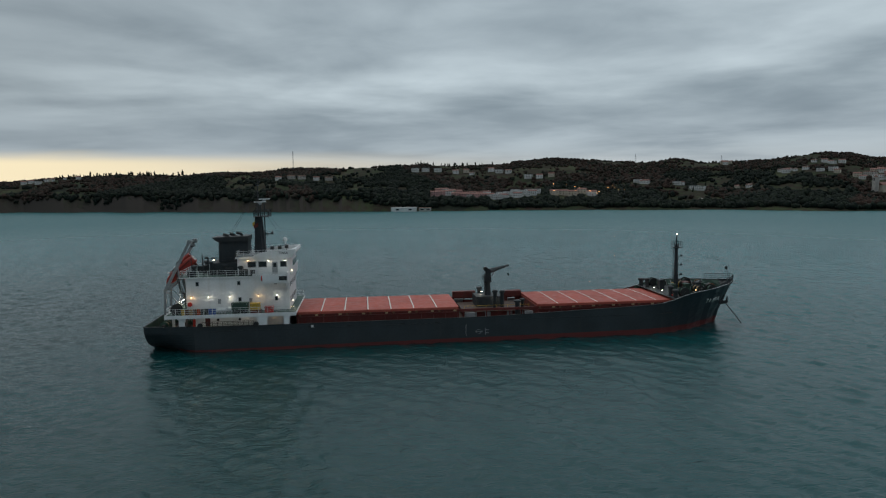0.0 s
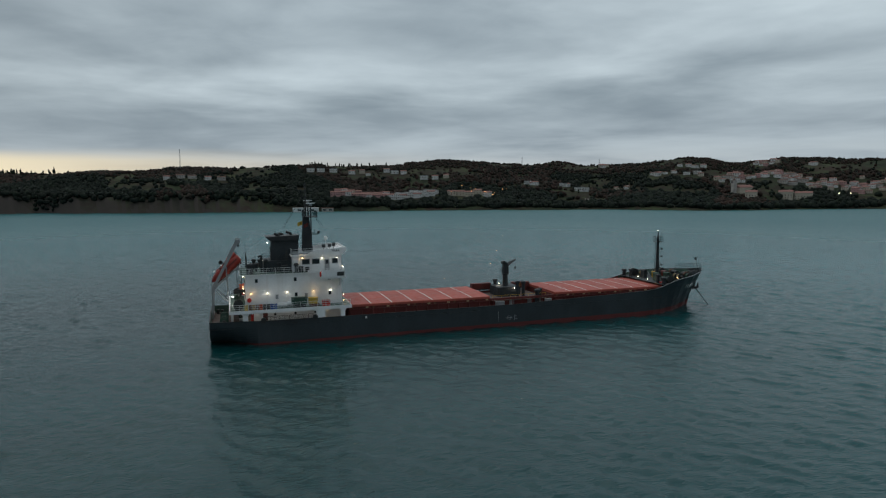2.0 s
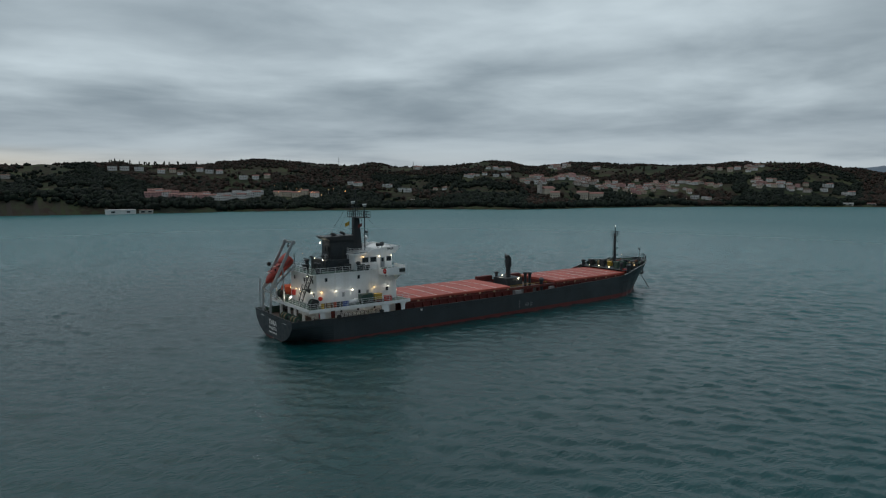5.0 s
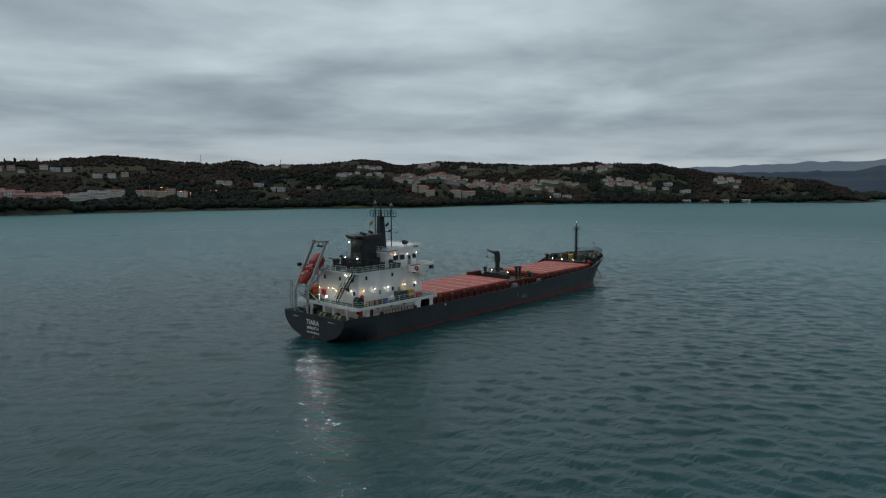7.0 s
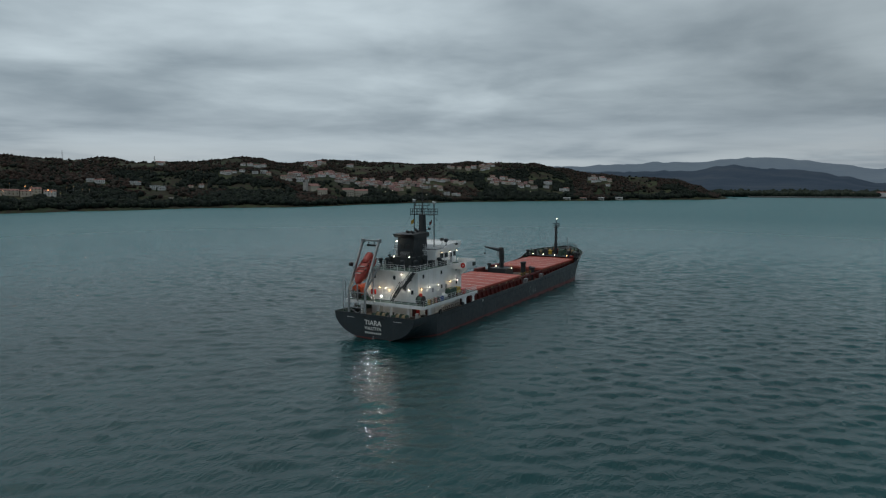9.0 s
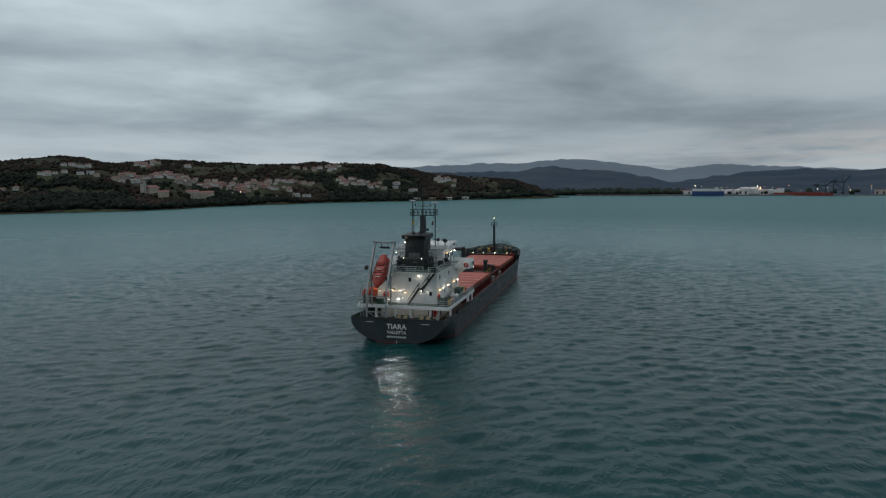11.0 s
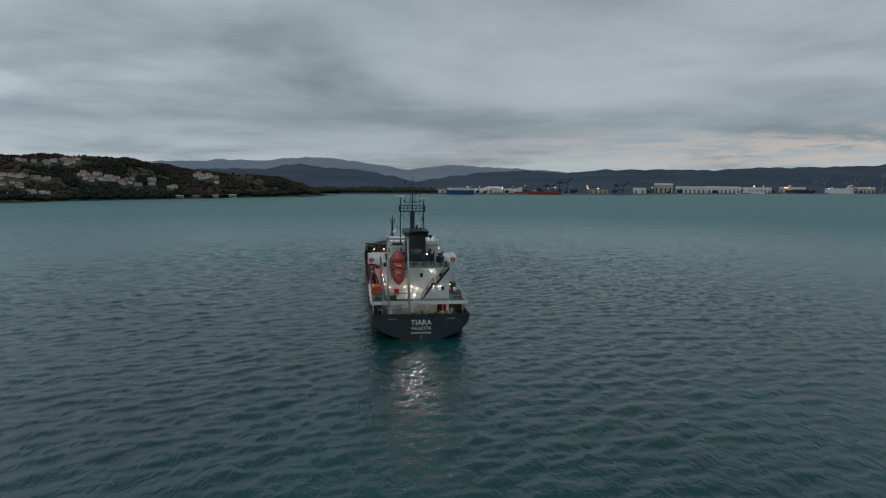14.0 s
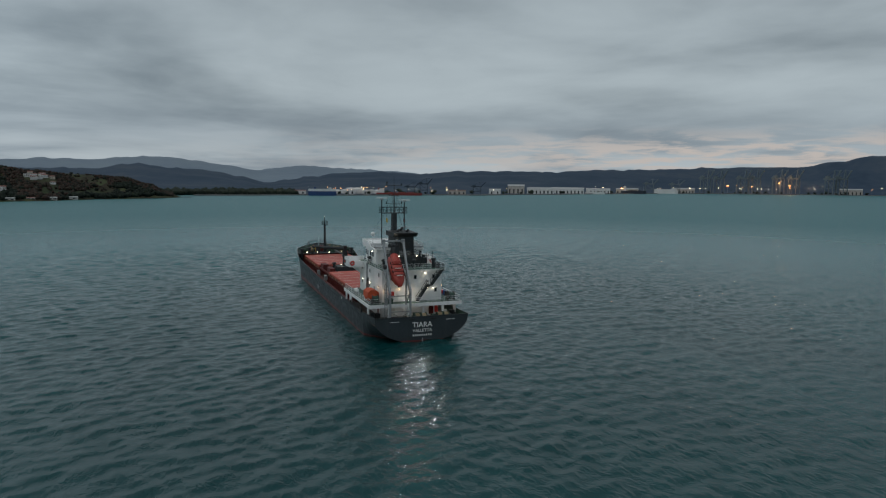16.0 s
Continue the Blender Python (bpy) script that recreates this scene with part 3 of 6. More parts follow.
        d.add([(x0, -y0, 6.05), (x1, -y1, 6.05), (x1, y1, 6.05), (x0, y0, 6.05)], [(0, 1, 2, 3)])
    part("forecastle_deck", d, M_SLATE, ship, "dark forecastle deck")
    part("forecastle_bulkhead", Geo().box(92.9, 93.1, -7.2, 7.2, 3.2, 6.0), M_MAROON, ship)
    return hull


hull = build_hull()


def lettering(text, size, m, material, parent, extrude=0.02):
    """Words in the built-in font, turned to a mesh, standing along local x with z up."""
    c = bpy.data.curves.new("lettering", "FONT")
    c.body, c.size, c.extrude, c.align_x, c.align_y = text, size, extrude, "CENTER", "CENTER"
    c.resolution_u = 3
    c.offset = size * 0.015
    tmp = bpy.data.objects.new("lettering", c)
    scene.collection.objects.link(tmp)
    me = bpy.data.meshes.new_from_object(tmp.evaluated_get(bpy.context.evaluated_depsgraph_get()))
    bpy.data.objects.remove(tmp)
    me.materials.append(material)
    me.transform(m)
    ob = new("lettering", me)
    ob.parent = parent
    ob["label"] = "white painted letters reading " + text
    return ob


# stern: name and port of registry, and a row of marks below
lettering("TIARA", 1.3, pose(-0.06, 0.02, 2.75, 90, 0, -90) @ Matrix.Diagonal((1.02, 1, 1, 1)), M_LETTER, hull)
lettering("VALLETTA", 0.78, pose(-0.06, 0.02, 1.72, 90, 0, -90) @ Matrix.Diagonal((1.0, 1, 1, 1)), M_LETTER, hull)
for i in range(9):
    part("mark_bar", Geo().box(-0.07, -0.03, 1.58 - i * 0.41, 1.8 - i * 0.41, 0.74, 1.06), M_LETTER, hull, "plain white bar")
for i in range(2):
    part("draft_mark", Geo().box(-0.05, -0.02, -0.06, 0.06, 0.0 + i * 0.3, -0.15 + i * 0.3), M_LETTER, hull)
for side in (-1, 1):
    part("fairlead", Geo().box(-0.06, 0.1, side * 2.0 - 0.5, side * 2.0 + 0.5, 3.62, 3.9), M_BLACK, hull)
    part("stern_line", Geo().box(-0.05, -0.01, side * 5.2 - 0.9, side * 5.2 + 0.7, 3.43, 3.49), M_LETTER, hull, "worn white line")
# bow name on both sides, following the flare
def hull_point(x, z, side):
    return Vector((x, side * breadth(x, z, smooth_table(TOP, x)), z))


for side in (-1, 1):
    for k, ch in enumerate("TIARA"):
        x = 99.0 + 0.82 * (k if side < 0 else 4 - k)
        p = hull_point(x, 4.9, side)
        xdir = (hull_point(x + 0.3, 4.9, side) - hull_point(x - 0.3, 4.9, side)).normalized() * (1 if side < 0 else -1)
        zdir = xdir.cross((hull_point(x, 5.2, side) - hull_point(x, 4.6, side)).normalized()).normalized()
        mm = Matrix((xdir, zdir.cross(xdir), zdir)).transposed().to_4x4()
        lettering(ch, 1.2, Matrix.Translation(p + zdir * 0.1) @ mm, M_LETTER, hull, 0.06)
# midship marks
for side in (-1, 1):
    for i in range(6):
        part("draft_mark", Geo().box(53.3, 53.42, side * 8.92 - 0.02, side * 8.92 + 0.02, 0.9 + i * 0.35, 0.98 + i * 0.35), M_LETTER, hull)
    ring = Geo()
    for i in range(16):
        a0, a1 = 2 * math.pi * i / 16, 2 * math.pi * (i + 1) / 16
        ring.bar((55.6 + 0.4 * math.cos(a0), side * 8.93, 1.5 + 0.4 * math.sin(a0)), (55.6 + 0.4 * math.cos(a1), side * 8.93, 1.5 + 0.4 * math.sin(a1)), 0.1, 0.04)
    ring.box(54.9, 56.3, side * 8.93 - 0.02, side * 8.93 + 0.02, 1.45, 1.55)
    part("load_line", ring, M_GREY, hull, "worn white load line disc")
    part("load_line_ladder", Geo().box(56.7, 56.8, side * 8.93 - 0.02, side * 8.93 + 0.02, 0.9, 2.0).box(56.8, 57.3, side * 8.93 - 0.02, side * 8.93 + 0.02, 1.2, 1.3).box(56.8, 57.3, side * 8.93 - 0.02, side * 8.93 + 0.02, 1.7, 1.8), M_GREY, hull)
    part("tug_mark", Geo().box(27.0, 27.4, side * 8.92 - 0.02, side * 8.92 + 0.02, 3.3, 3.7), M_LETTER, hull)


# ---- holds: coamings and folding covers ----
def build_hold(x0, x1, count):
    w = 6.6
    coam = part("hatch_coaming", Geo().box(x0, x1, -w - 0.1, -w + 0.1, 2.8, 5.2), M_MAROON, ship, "dark red hatch coaming with stays")
    part("coaming_wall", Geo().box(x0, x1, w - 0.1, w + 0.1, 2.8, 5.2), M_MAROON, coam)
    for s in (-1, 1):
        part("coaming_ledge", Geo().box(x0, x1, s * (w + 0.22) - 0.12, s * (w + 0.22) + 0.12, 4.55, 4.72), M_MAROON, coam)
    for x in (x0, x1):
        part("coaming_wall", Geo().box(x - 0.1, x + 0.1, -w + 0.1, w - 0.1, 2.8, 5.2), M_MAROON, coam)
    n = int((x1 - x0) / 2.0)
    for i in range(n + 1):
        x = x0 + 0.2 + (x1 - x0 - 0.4) * i / n
        for s in (-1, 1):
            part("coaming_stay", Geo().prism([(s * (w + 0.1), 2.85), (s * (w + 1.0), 2.9), (s * (w + 0.35), 4.55), (s * (w + 0.1), 4.55)], "x", x - 0.05, x + 0.05), M_MAROON, coam)
    step = (x1 - x0) / count
    for i in range(count):
        a, b = x0 + i * step + 0.03, x0 + (i + 1) * step - 0.03
        p = Geo()
        p.prism([(-w - 0.25, 5.15), (w + 0.25, 5.15), (w + 0.25, 5.55), (w + 0.1, 5.62), (0, 5.7), (-w - 0.1, 5.62), (-w - 0.25, 5.55)], "x", a, b)
        cover = part("hatch_cover", p, M_SALMON, ship, "salmon red steel hatch cover panel")
        if i:
            s = Geo().prism([(-w - 0.1, 5.626), (0, 5.706), (w + 0.1, 5.626), (w + 0.1, 5.636), (0, 5.716), (-w - 0.1, 5.636)], "x", a, a + 0.2)
            part("painted_line", s, M_STRIPE, cover, "white painted edge line")
        for s in (-1, 1):
            part("cover_wheel", Geo().cyl((a + 0.5, s * (w + 0.25), 5.0), (a + 0.5, s * (w + 0.4), 5.0), 0.2, n=8), M_BROWN, cover)
            part("cleat", Geo().box(b - 0.9, b - 0.4, s * (w + 0.3) - 0.06, s * (w + 0.3) + 0.06, 4.85, 5.1), M_WOOD, cover)


build_hold(24.5, 52.4, 7)
build_hold(66.5, 92.3, 7)

# side walkway pipes and posts along the open deck
for s in (-1, 1):
    pipe = Geo().cyl((25, s * 7.75, 3.15), (91, s * 7.75, 3.6), 0.12, n=8).cyl((25, s * 7.5, 3.15), (91, s * 7.5, 3.6), 0.09, n=8)
    part("deck_pipe", pipe, M_MAROON, ship)
    for i in range(16):
        x = 26 + i * 4.2
        if x < 90:
            z = smooth_table(TOP, x)
            part("bulwark_stay", Geo().prism([(s * 8.75, z), (s * 8.1, z - 1.15), (s * 8.75, z - 1.15)], "x", x - 0.04, x + 0.04), M_MAROON, ship)


# ---- between the holds ----
def build_midship():
    g = Geo().box(54.0, 65.2, -4.6, 4.6, 2.85, 4.2)
    house = part("mast_house", g, M_MAROON, ship, "dark red low deckhouse between the holds")
    part("house_top", Geo().box(53.6, 65.6, -5.0, 5.0, 4.2, 4.3), M_DECK, house)
    for x in (55.5, 58.0, 62.0, 64.0):
        for s in (-1, 1):
            part("door", Geo().box(x - 0.5, x + 0.5, s * 4.62 - 0.04, s * 4.62 + 0.04, 3.0, 4.1), M_GREY, house, "pale grey steel door")
    # red longitudinal beam with posts
    for s in (-1, 1):
        part("side_girder", Geo().box(52.5, 66.4, s * 6.6 - 0.12, s * 6.6 + 0.12, 4.7, 5.15), M_MAROON, ship)
        for i in range(7):
            x = 53.2 + i * 2.1
            part("girder_post", Geo().bar((x, s * 6.6, 2.85), (x, s * 6.6, 4.7), 0.18), M_MAROON, ship)
        part("pale_locker", Geo().box(53.4, 55.2, s * 7.3 - 0.3, s * 7.3 + 0.3, 2.9, 4.55), M_GREY, ship, "pale grey deck locker")
        part("pale_locker", Geo().box(64.2, 65.6, s * 7.2 - 0.3, s * 7.2 + 0.3, 2.9, 4.5), M_GREY, ship, "pale grey deck locker")
    part("stowed_hatch_end", Geo().box(53.0, 57.4, 5.2, 6.4, 5.1, 6.3), M_MAROON, ship, "dark red raised end bulkhead")
    part("stowed_hatch_end", Geo().box(62.5, 66.4, 5.0, 6.4, 5.1, 6.2), M_MAROON, ship)
    part("crane_platform", Geo().box(56.6, 61.6, -0.8, 3.8, 4.3, 6.2), M_SLATE, ship, "dark grey crane platform")
    part("platform_ladder", Geo().bar((61.7, -0.4, 4.3), (61.7, -0.4, 6.9), 0.06).bar((61.7, 0.1, 4.3), (61.7, 0.1, 6.9), 0.06), M_YELLOW, ship, "yellow ladder")
    rails_g = rails(Geo(), [(53.7, -4.9, 4.3), (65.5, -4.9, 4.3)], 1.0, 1.9, 2, 0.025)
    part("house_rail", rails_g, M_YELLOW, house, "yellow handrail")


build_midship()


def deck_crane():
    c = thing("deck_crane", (59.1, 1.4, 6.2), "dark grey deck crane with its short jib swung out over port", "crane")
    part("pedestal", Geo().cyl((59.1, 1.4, 6.2), (59.1, 1.4, 8.6), 0.62, 0.52, 14), M_SLATE, c)
    part("slew_ring", Geo().cyl((59.1, 1.4, 8.6), (59.1, 1.4, 8.85), 0.8, n=16), M_SLATE, c)
    tower = part("tower", Geo().prism([(58.55, 8.85), (59.75, 8.85), (59.6, 10.7), (59.2, 11.2), (58.7, 10.9)], "y", 0.95, 1.9), M_SLATE, c)
    part("cabin_ladder", Geo().bar((58.4, 0.85, 6.3), (58.4, 0.85, 10.2), 0.06).bar((58.4, 0.45, 6.3), (58.4, 0.45, 10.2), 0.06).box(58.2, 58.6, 0.4, 0.9, 8.3, 8.4), M_BLACK, tower)
    tip = Vector((64.7, 8.9, 10.75))
    root = Vector((59.4, 1.6, 10.6))
    d = (tip - root).normalized()
    j = Geo().ring([(root, d, 0.42, 0.5), (root + d * 1.5, d, 0.36, 0.46), (tip - d * 0.8, d, 0.2, 0.22), (tip, d, 0.16, 0.2)], 8)
    jib = part("jib", j, M_SLATE, c)
    part("hydraulic_ram", Geo().cyl(Vector((59.5, 1.8, 8.95)), root + d * 2.6 - Vector((0, 0, 0.3)), 0.13, n=8), M_GREY, c)
    part("winch", Geo().cyl((58.7, 0.95, 11.1), (58.7, 1.85, 11.1), 0.4, n=12), M_BLACK, c)
    part("hook_wire", Geo().cyl(tip, tip - Vector((0, 0, 1.6)), 0.03, n=5), M_BLACK, jib)
    part("hook_block", Geo().box(tip.x - 0.15, tip.x + 0.15, tip.y - 0.15, tip.y + 0.15, tip.z - 2.0, tip.z - 1.55), M_BLACK, jib)
    part("control_rail", rails(Geo(), [(58.3, 0.5, 8.9), (58.3, 2.4, 8.9), (59.9, 2.4, 8.9)], 1.0, 0.9, 2, 0.025), M_BLACK, c)


deck_crane()


def ventilator(x, y, z, h, r=0.38):
    v = thing("mushroom_ventilator", (x, y, z), "dark grey mushroom ventilator on a round trunk", "ventilator", "deck ventilators")
    part("trunk", Geo().cyl((x, y, z), (x, y, z + h - 0.35), r, n=12), M_SLATE, v)
    part("cowl", Geo().ring([((x, y, z + h - 0.45), (0, 0, 1), r * 1.55, r * 1.55), ((x, y, z + h - 0.15), (0, 0, 1), r * 1.55, r * 1.55), ((x, y, z + h), (0, 0, 1), r * 0.9, r * 0.9)], 12), M_SLATE, v)
    return v


ventilator(58.0, 4.4, 4.3, 3.0, 0.36)
ventilator(59.4, -4.2, 4.3, 3.7, 0.34)
ventilator(60.7, -4.3, 4.3, 3.6, 0.34)
ventilator(63.2, -5.6, 2.9, 3.4, 0.42)
ventilator(64.4, -4.4, 4.3, 2.0, 0.3)


# ---- deckhouse ----
def window(x, y, z, w, h, axis, parent, deep=0.04, name="window"):
    g, fr = Geo(), Geo()
    if axis == "y":          # on a side wall
        s = 1 if y > 0 else -1
        g.box(x - w / 2, x + w / 2, y - 0.012, y + 0.012, z - h / 2, z + h / 2)
        for a, b, c, d in ((-w / 2 - 0.08, w / 2 + 0.08, h / 2, h / 2 + 0.08), (-w / 2 - 0.08, w / 2 + 0.08, -h / 2 - 0.08, -h / 2), (-w / 2 - 0.08, -w / 2, -h / 2, h / 2), (w / 2, w / 2 + 0.08, -h / 2, h / 2)):
            fr.box(x + a, x + b, y - deep, y + deep, z + c, z + d)
    else:
        g.box(x - 0.012, x + 0.012, y - w / 2, y + w / 2, z - h / 2, z + h / 2)
        for a, b, c, d in ((-w / 2 - 0.08, w / 2 + 0.08, h / 2, h / 2 + 0.08), (-w / 2 - 0.08, w / 2 + 0.08, -h / 2 - 0.08, -h / 2), (-w / 2 - 0.08, -w / 2, -h / 2, h / 2), (w / 2, w / 2 + 0.08, -h / 2, h / 2)):
            fr.box(x - deep, x + deep, y + a, y + b, z + c, z + d)
    f = part(name, fr, M_GREY if name == "porthole" else M_WHITE, parent)
    part("pane", g, M_GLASS, f) if parent is ship else part("pane", g, M_GLASS, parent)
    return f


def build_house():
    BD, UD = 5.95, 11.9          # boat deck and bridge deck
    low = part("lower_deckhouse", Geo().box(7.5, 23.2, -5.6, 5.6, 2.9, 5.6), M_WHITE, ship, "white lower deckhouse walls in the sheltered side passage")
    for s in (-1, 1):
        for x in (9.5, 13.0, 16.5, 21.5):
            part("door", Geo().box(x - 0.4, x + 0.4, s * 5.62 - 0.04, s * 5.62 + 0.04, 3.0, 4.9), M_MAROON if x == 9.5 else M_WHITE, low, "steel weathertight door")
        for x in (11.2, 14.8, 18.4):
            part("porthole", Geo().cyl((x, s * 5.58, 4.5), (x, s * 5.66, 4.5), 0.22, n=12), M_GLASS, low)
    for y, m in ((-4.2, M_MAROON), (-2.4, M_WHITE), (0.6, M_WHITE), (3.4, M_CREAM)):
        part("door", Geo().box(7.44, 7.52, y - 0.45, y + 0.45, 3.0, 4.95), m, low, "steel door in the aft wall")
    # boat deck slab on pillars
    slab = part("boat_deck", Geo().prism([(3.4, -8.7), (24.6, -8.85), (24.6, 8.85), (3.4, 8.7)], "z", 5.6, BD), M_WHITE, ship, "white boat deck over the side passages")
    part("deck_paint", Geo().prism([(3.5, -8.6), (24.5, -8.75), (24.5, 8.75), (3.5, 8.6)], "z", BD + 0.004, BD + 0.012), M_GREEN, slab, "green painted deck surface")
    part("deck_fascia", Geo().box(3.3, 3.4, -8.75, 8.75, 5.42, 6.05), M_WHITE, slab)
    for s in (-1, 1):
        part("deck_fascia", Geo().box(3.4, 24.6, s * 8.85 - 0.06, s * 8.85 + 0.06, 5.45, 6.02), M_WHITE, slab)
        for x, w in ((6.0, 0.9), (19.0, 1.6), (23.0, 0.8)):
            g = Geo().prism([(x - w / 2 - 0.35, 5.5), (x - w / 2, 5.0), (x - w / 2, 2.9), (x + w / 2, 2.9), (x + w / 2, 5.0), (x + w / 2 + 0.35, 5.5)], "y", s * (8.4 if x < 7 else 8.72) - 0.1, s * (8.4 if x < 7 else 8.72) + 0.1)
            part("pillar", g, M_WHITE, slab)
        part("pillar", Geo().box(3.6, 4.0, s * 5.2 - 0.2, s * 5.2 + 0.2, 2.9, 5.6), M_WHITE, slab)
        part("pillar", Geo().box(3.6, 4.0, s * 1.4 - 0.2, s * 1.4 + 0.2, 2.9, 5.6), M_WHITE, slab)
        # gangway stowed along the open side
        gw = Geo()
        rails(gw, [(9.3, s * 8.95, 4.05), (17.6, s * 8.95, 4.05)], 0.75, 0.8, 3, 0.03)
        gw.box(9.2, 17.7, s * 8.95 - 0.25, s * 8.95 + 0.25, 3.95, 4.08)
        part("stowed_gangway", gw, M_BLACK, ship, "dark gangway stowed along the side")
        for x in (9.0, 18.0):
            part("tyre_fender", Geo().ring([((x, s * 9.0 - 0.12, 4.2), (0, 1, 0), 0.45, 0.45), ((x, s * 9.0 + 0.12, 4.2), (0, 1, 0), 0.45, 0.45)], 12), M_BLACK, ship)
    # main two-storey block
    main = part("deckhouse", Geo().box(6.2, 23.3, -5.8, 5.8, BD, UD - 0.15), M_WHITE, ship, "white painted two-storey deckhouse")
    for s in (-1, 1):
        for i in range(23):
            x = 6.9 + i * 0.72
            part("wall_rib", Geo().box(x - 0.03, x + 0.03, s * 5.8 - 0.025, s * 5.8 + 0.025, BD + 0.3, UD - 0.2), M_WHITE, main)
        part("sill_line", Geo().box(6.2, 23.3, s * 5.8 - 0.04, s * 5.8 + 0.04, 8.9, 8.98), M_WHITE, main)
        for x, z in ((8.1, 10.75), (14.9, 10.75), (21.0, 10.75), (15.0, 7.95), (21.1, 7.95)):
            part("porthole", Geo().box(x - 0.27, x + 0.27, s * 5.83 - 0.05, s * 5.83 + 0.05, z - 0.38, z + 0.38), M_GREY, main)
            part("porthole_glass", Geo().box(x - 0.2, x + 0.2, s * 5.86 - 0.04, s * 5.86 + 0.04, z - 0.3, z + 0.3), M_GLASS, main)
        for x in (11.6, 16.8):
            part("vent_grille", Geo().box(x - 0.25, x + 0.25, s * 5.83 - 0.04, s * 5.83 + 0.04, 7.3, 8.1), M_GREY, main)
    for y, z in ((-0.6, 10.4), (3.9, 10.4), (-4.2, 10.4), (-4.6, 7.9)):
        part("porthole", Geo().box(6.13, 6.22, y - 0.27, y + 0.27, z - 0.4, z + 0.4), M_GREY, main)
        part("porthole_glass", Geo().box(6.1, 6.18, y - 0.2, y + 0.2, z - 0.32, z + 0.32), M_GLASS, main)
    part("door", Geo().box(6.12, 6.22, 2.1, 2.9, BD + 0.1, BD + 2.0), M_WHITE, main)
    part("door", Geo().box(6.12, 6.22, -3.4, -2.6, BD + 0.1, BD + 2.0), M_WHITE, main)
    for y in (-4, -2, 0, 2, 4):
        for z in (7.6, 10.2):
            part("front_window", Geo().box(23.26, 23.34, y - 0.4, y + 0.4, z - 0.4, z + 0.4), M_GLASS, main)
    # bridge deck
    bd = part("bridge_deck", Geo().prism([(5.2, -6.1), (23.6, -6.1), (23.6, 6.1), (5.2, 6.1)], "z", UD - 0.15, UD), M_WHITE, ship)
    part("deck_paint", Geo().prism([(5.3, -6.0), (23.5, -6.0), (23.5, 6.0), (5.3, 6.0)], "z", UD + 0.004, UD + 0.012), M_GREEN, bd, "green painted deck surface")
    # wheelhouse
    wh = part("wheelhouse", Geo().prism([(14.6, -4.7), (23.0, -4.7), (23.7, -3.4), (23.7, 3.4), (23.0, 4.7), (14.6, 4.7)], "z", UD, 14.75), M_WHITE, ship, "white wheelhouse with a raked visor")
    for s in (-1, 1):
        for x, w in ((17.0, 1.25), (18.8, 1.25), (22.3, 0.95)):
            part("window", Geo().box(x - w / 2, x + w / 2, s * 4.72 - 0.03, s * 4.72 + 0.03, 13.3, 14.15), M_GLASS, wh)
            part("window_frame", Geo().box(x - w / 2 - 0.1, x + w / 2 + 0.1, s * 4.7 - 0.03, s * 4.7 + 0.03, 13.2, 14.25), M_GREY, wh)
        part("side_door", Geo().box(20.4, 21.3, s * 4.72 - 0.04, s * 4.72 + 0.04, 12.1, 14.1), M_GREY, wh)
        part("door_window", Geo().box(20.6, 21.1, s * 4.76 - 0.03, s * 4.76 + 0.03, 13.2, 13.9), M_GLASS, wh)
        # bridge wing
        w = Geo()
        w.box(19.3, 23.4, min(s * 5.8, s * 9.0), max(s * 5.8, s * 9.0), 10.95, 11.2)
        w.box(19.3, 23.4, s * 9.0 - 0.06, s * 9.0 + 0.06, 11.2, 12.45)
        w.box(23.3, 23.42, min(s * 4.9, s * 9.0), max(s * 4.9, s * 9.0), 11.2, 12.75)
        w.prism([(19.3, 11.2), (19.3, 12.1), (17.2, 12.3), (17.2, 11.9), (18.6, 11.2)], "y", s * 5.85 - 0.05, s * 5.85 + 0.05)
        w.box(19.28, 19.4, min(s * 5.9, s * 9.0), max(s * 5.9, s * 9.0), 11.2, 12.1)
        wing = part("bridge_wing", w, M_WHITE, ship, "white cantilevered bridge wing")
        part("sidelight_screen", Geo().box(22.0, 23.3, s * 9.08 - 0.05, s * 9.08 + 0.05, 11.45, 12.15), M_BLACK, wing, "black sidelight screen")
        part("sidelight", Geo().box(22.5, 22.8, s * 9.15 - 0.1, s * 9.15 + 0.1, 11.7, 12.0), M_GREEN if s < 0 else M_RED, wing)
        part("wing_rail", rails(Geo(), [(19.4, s * 9.0, 12.45), (23.4, s * 9.0, 12.45)], 0.35, 1.0, 1, 0.03), M_RAIL, wing)
        part("wing_bracket", Geo().prism([(s * 5.8, 9.2), (s * 8.2, 10.95), (s * 5.8, 10.95)], "x", 22.8, 23.0), M_WHITE, wing)
        lb = thing("lifebuoy", (19.2, s * 8.35, 11.75), "red lifebuoy hung on the aft end of the bridge wing", "lifebuoy", "bridge lifebuoys")
        t = Geo()
        for i in range(14):
            a0, a1 = 2 * math.pi * i / 14, 2 * math.pi * (i + 1) / 14
            t.cyl((19.17, s * 8.35 + 0.36 * math.cos(a0), 11.75 + 0.36 * math.sin(a0)), (19.17, s * 8.35 + 0.36 * math.cos(a1), 11.75 + 0.36 * math.sin(a1)), 0.15, n=6)
        part("ring", t, M_RED, lb)
    for y in (-2.7, -1.35, 0, 1.35, 2.7):
        part("window", Geo().box(23.7, 23.75, y - 0.55, y + 0.55, 13.2, 14.2), M_GLASS, wh)
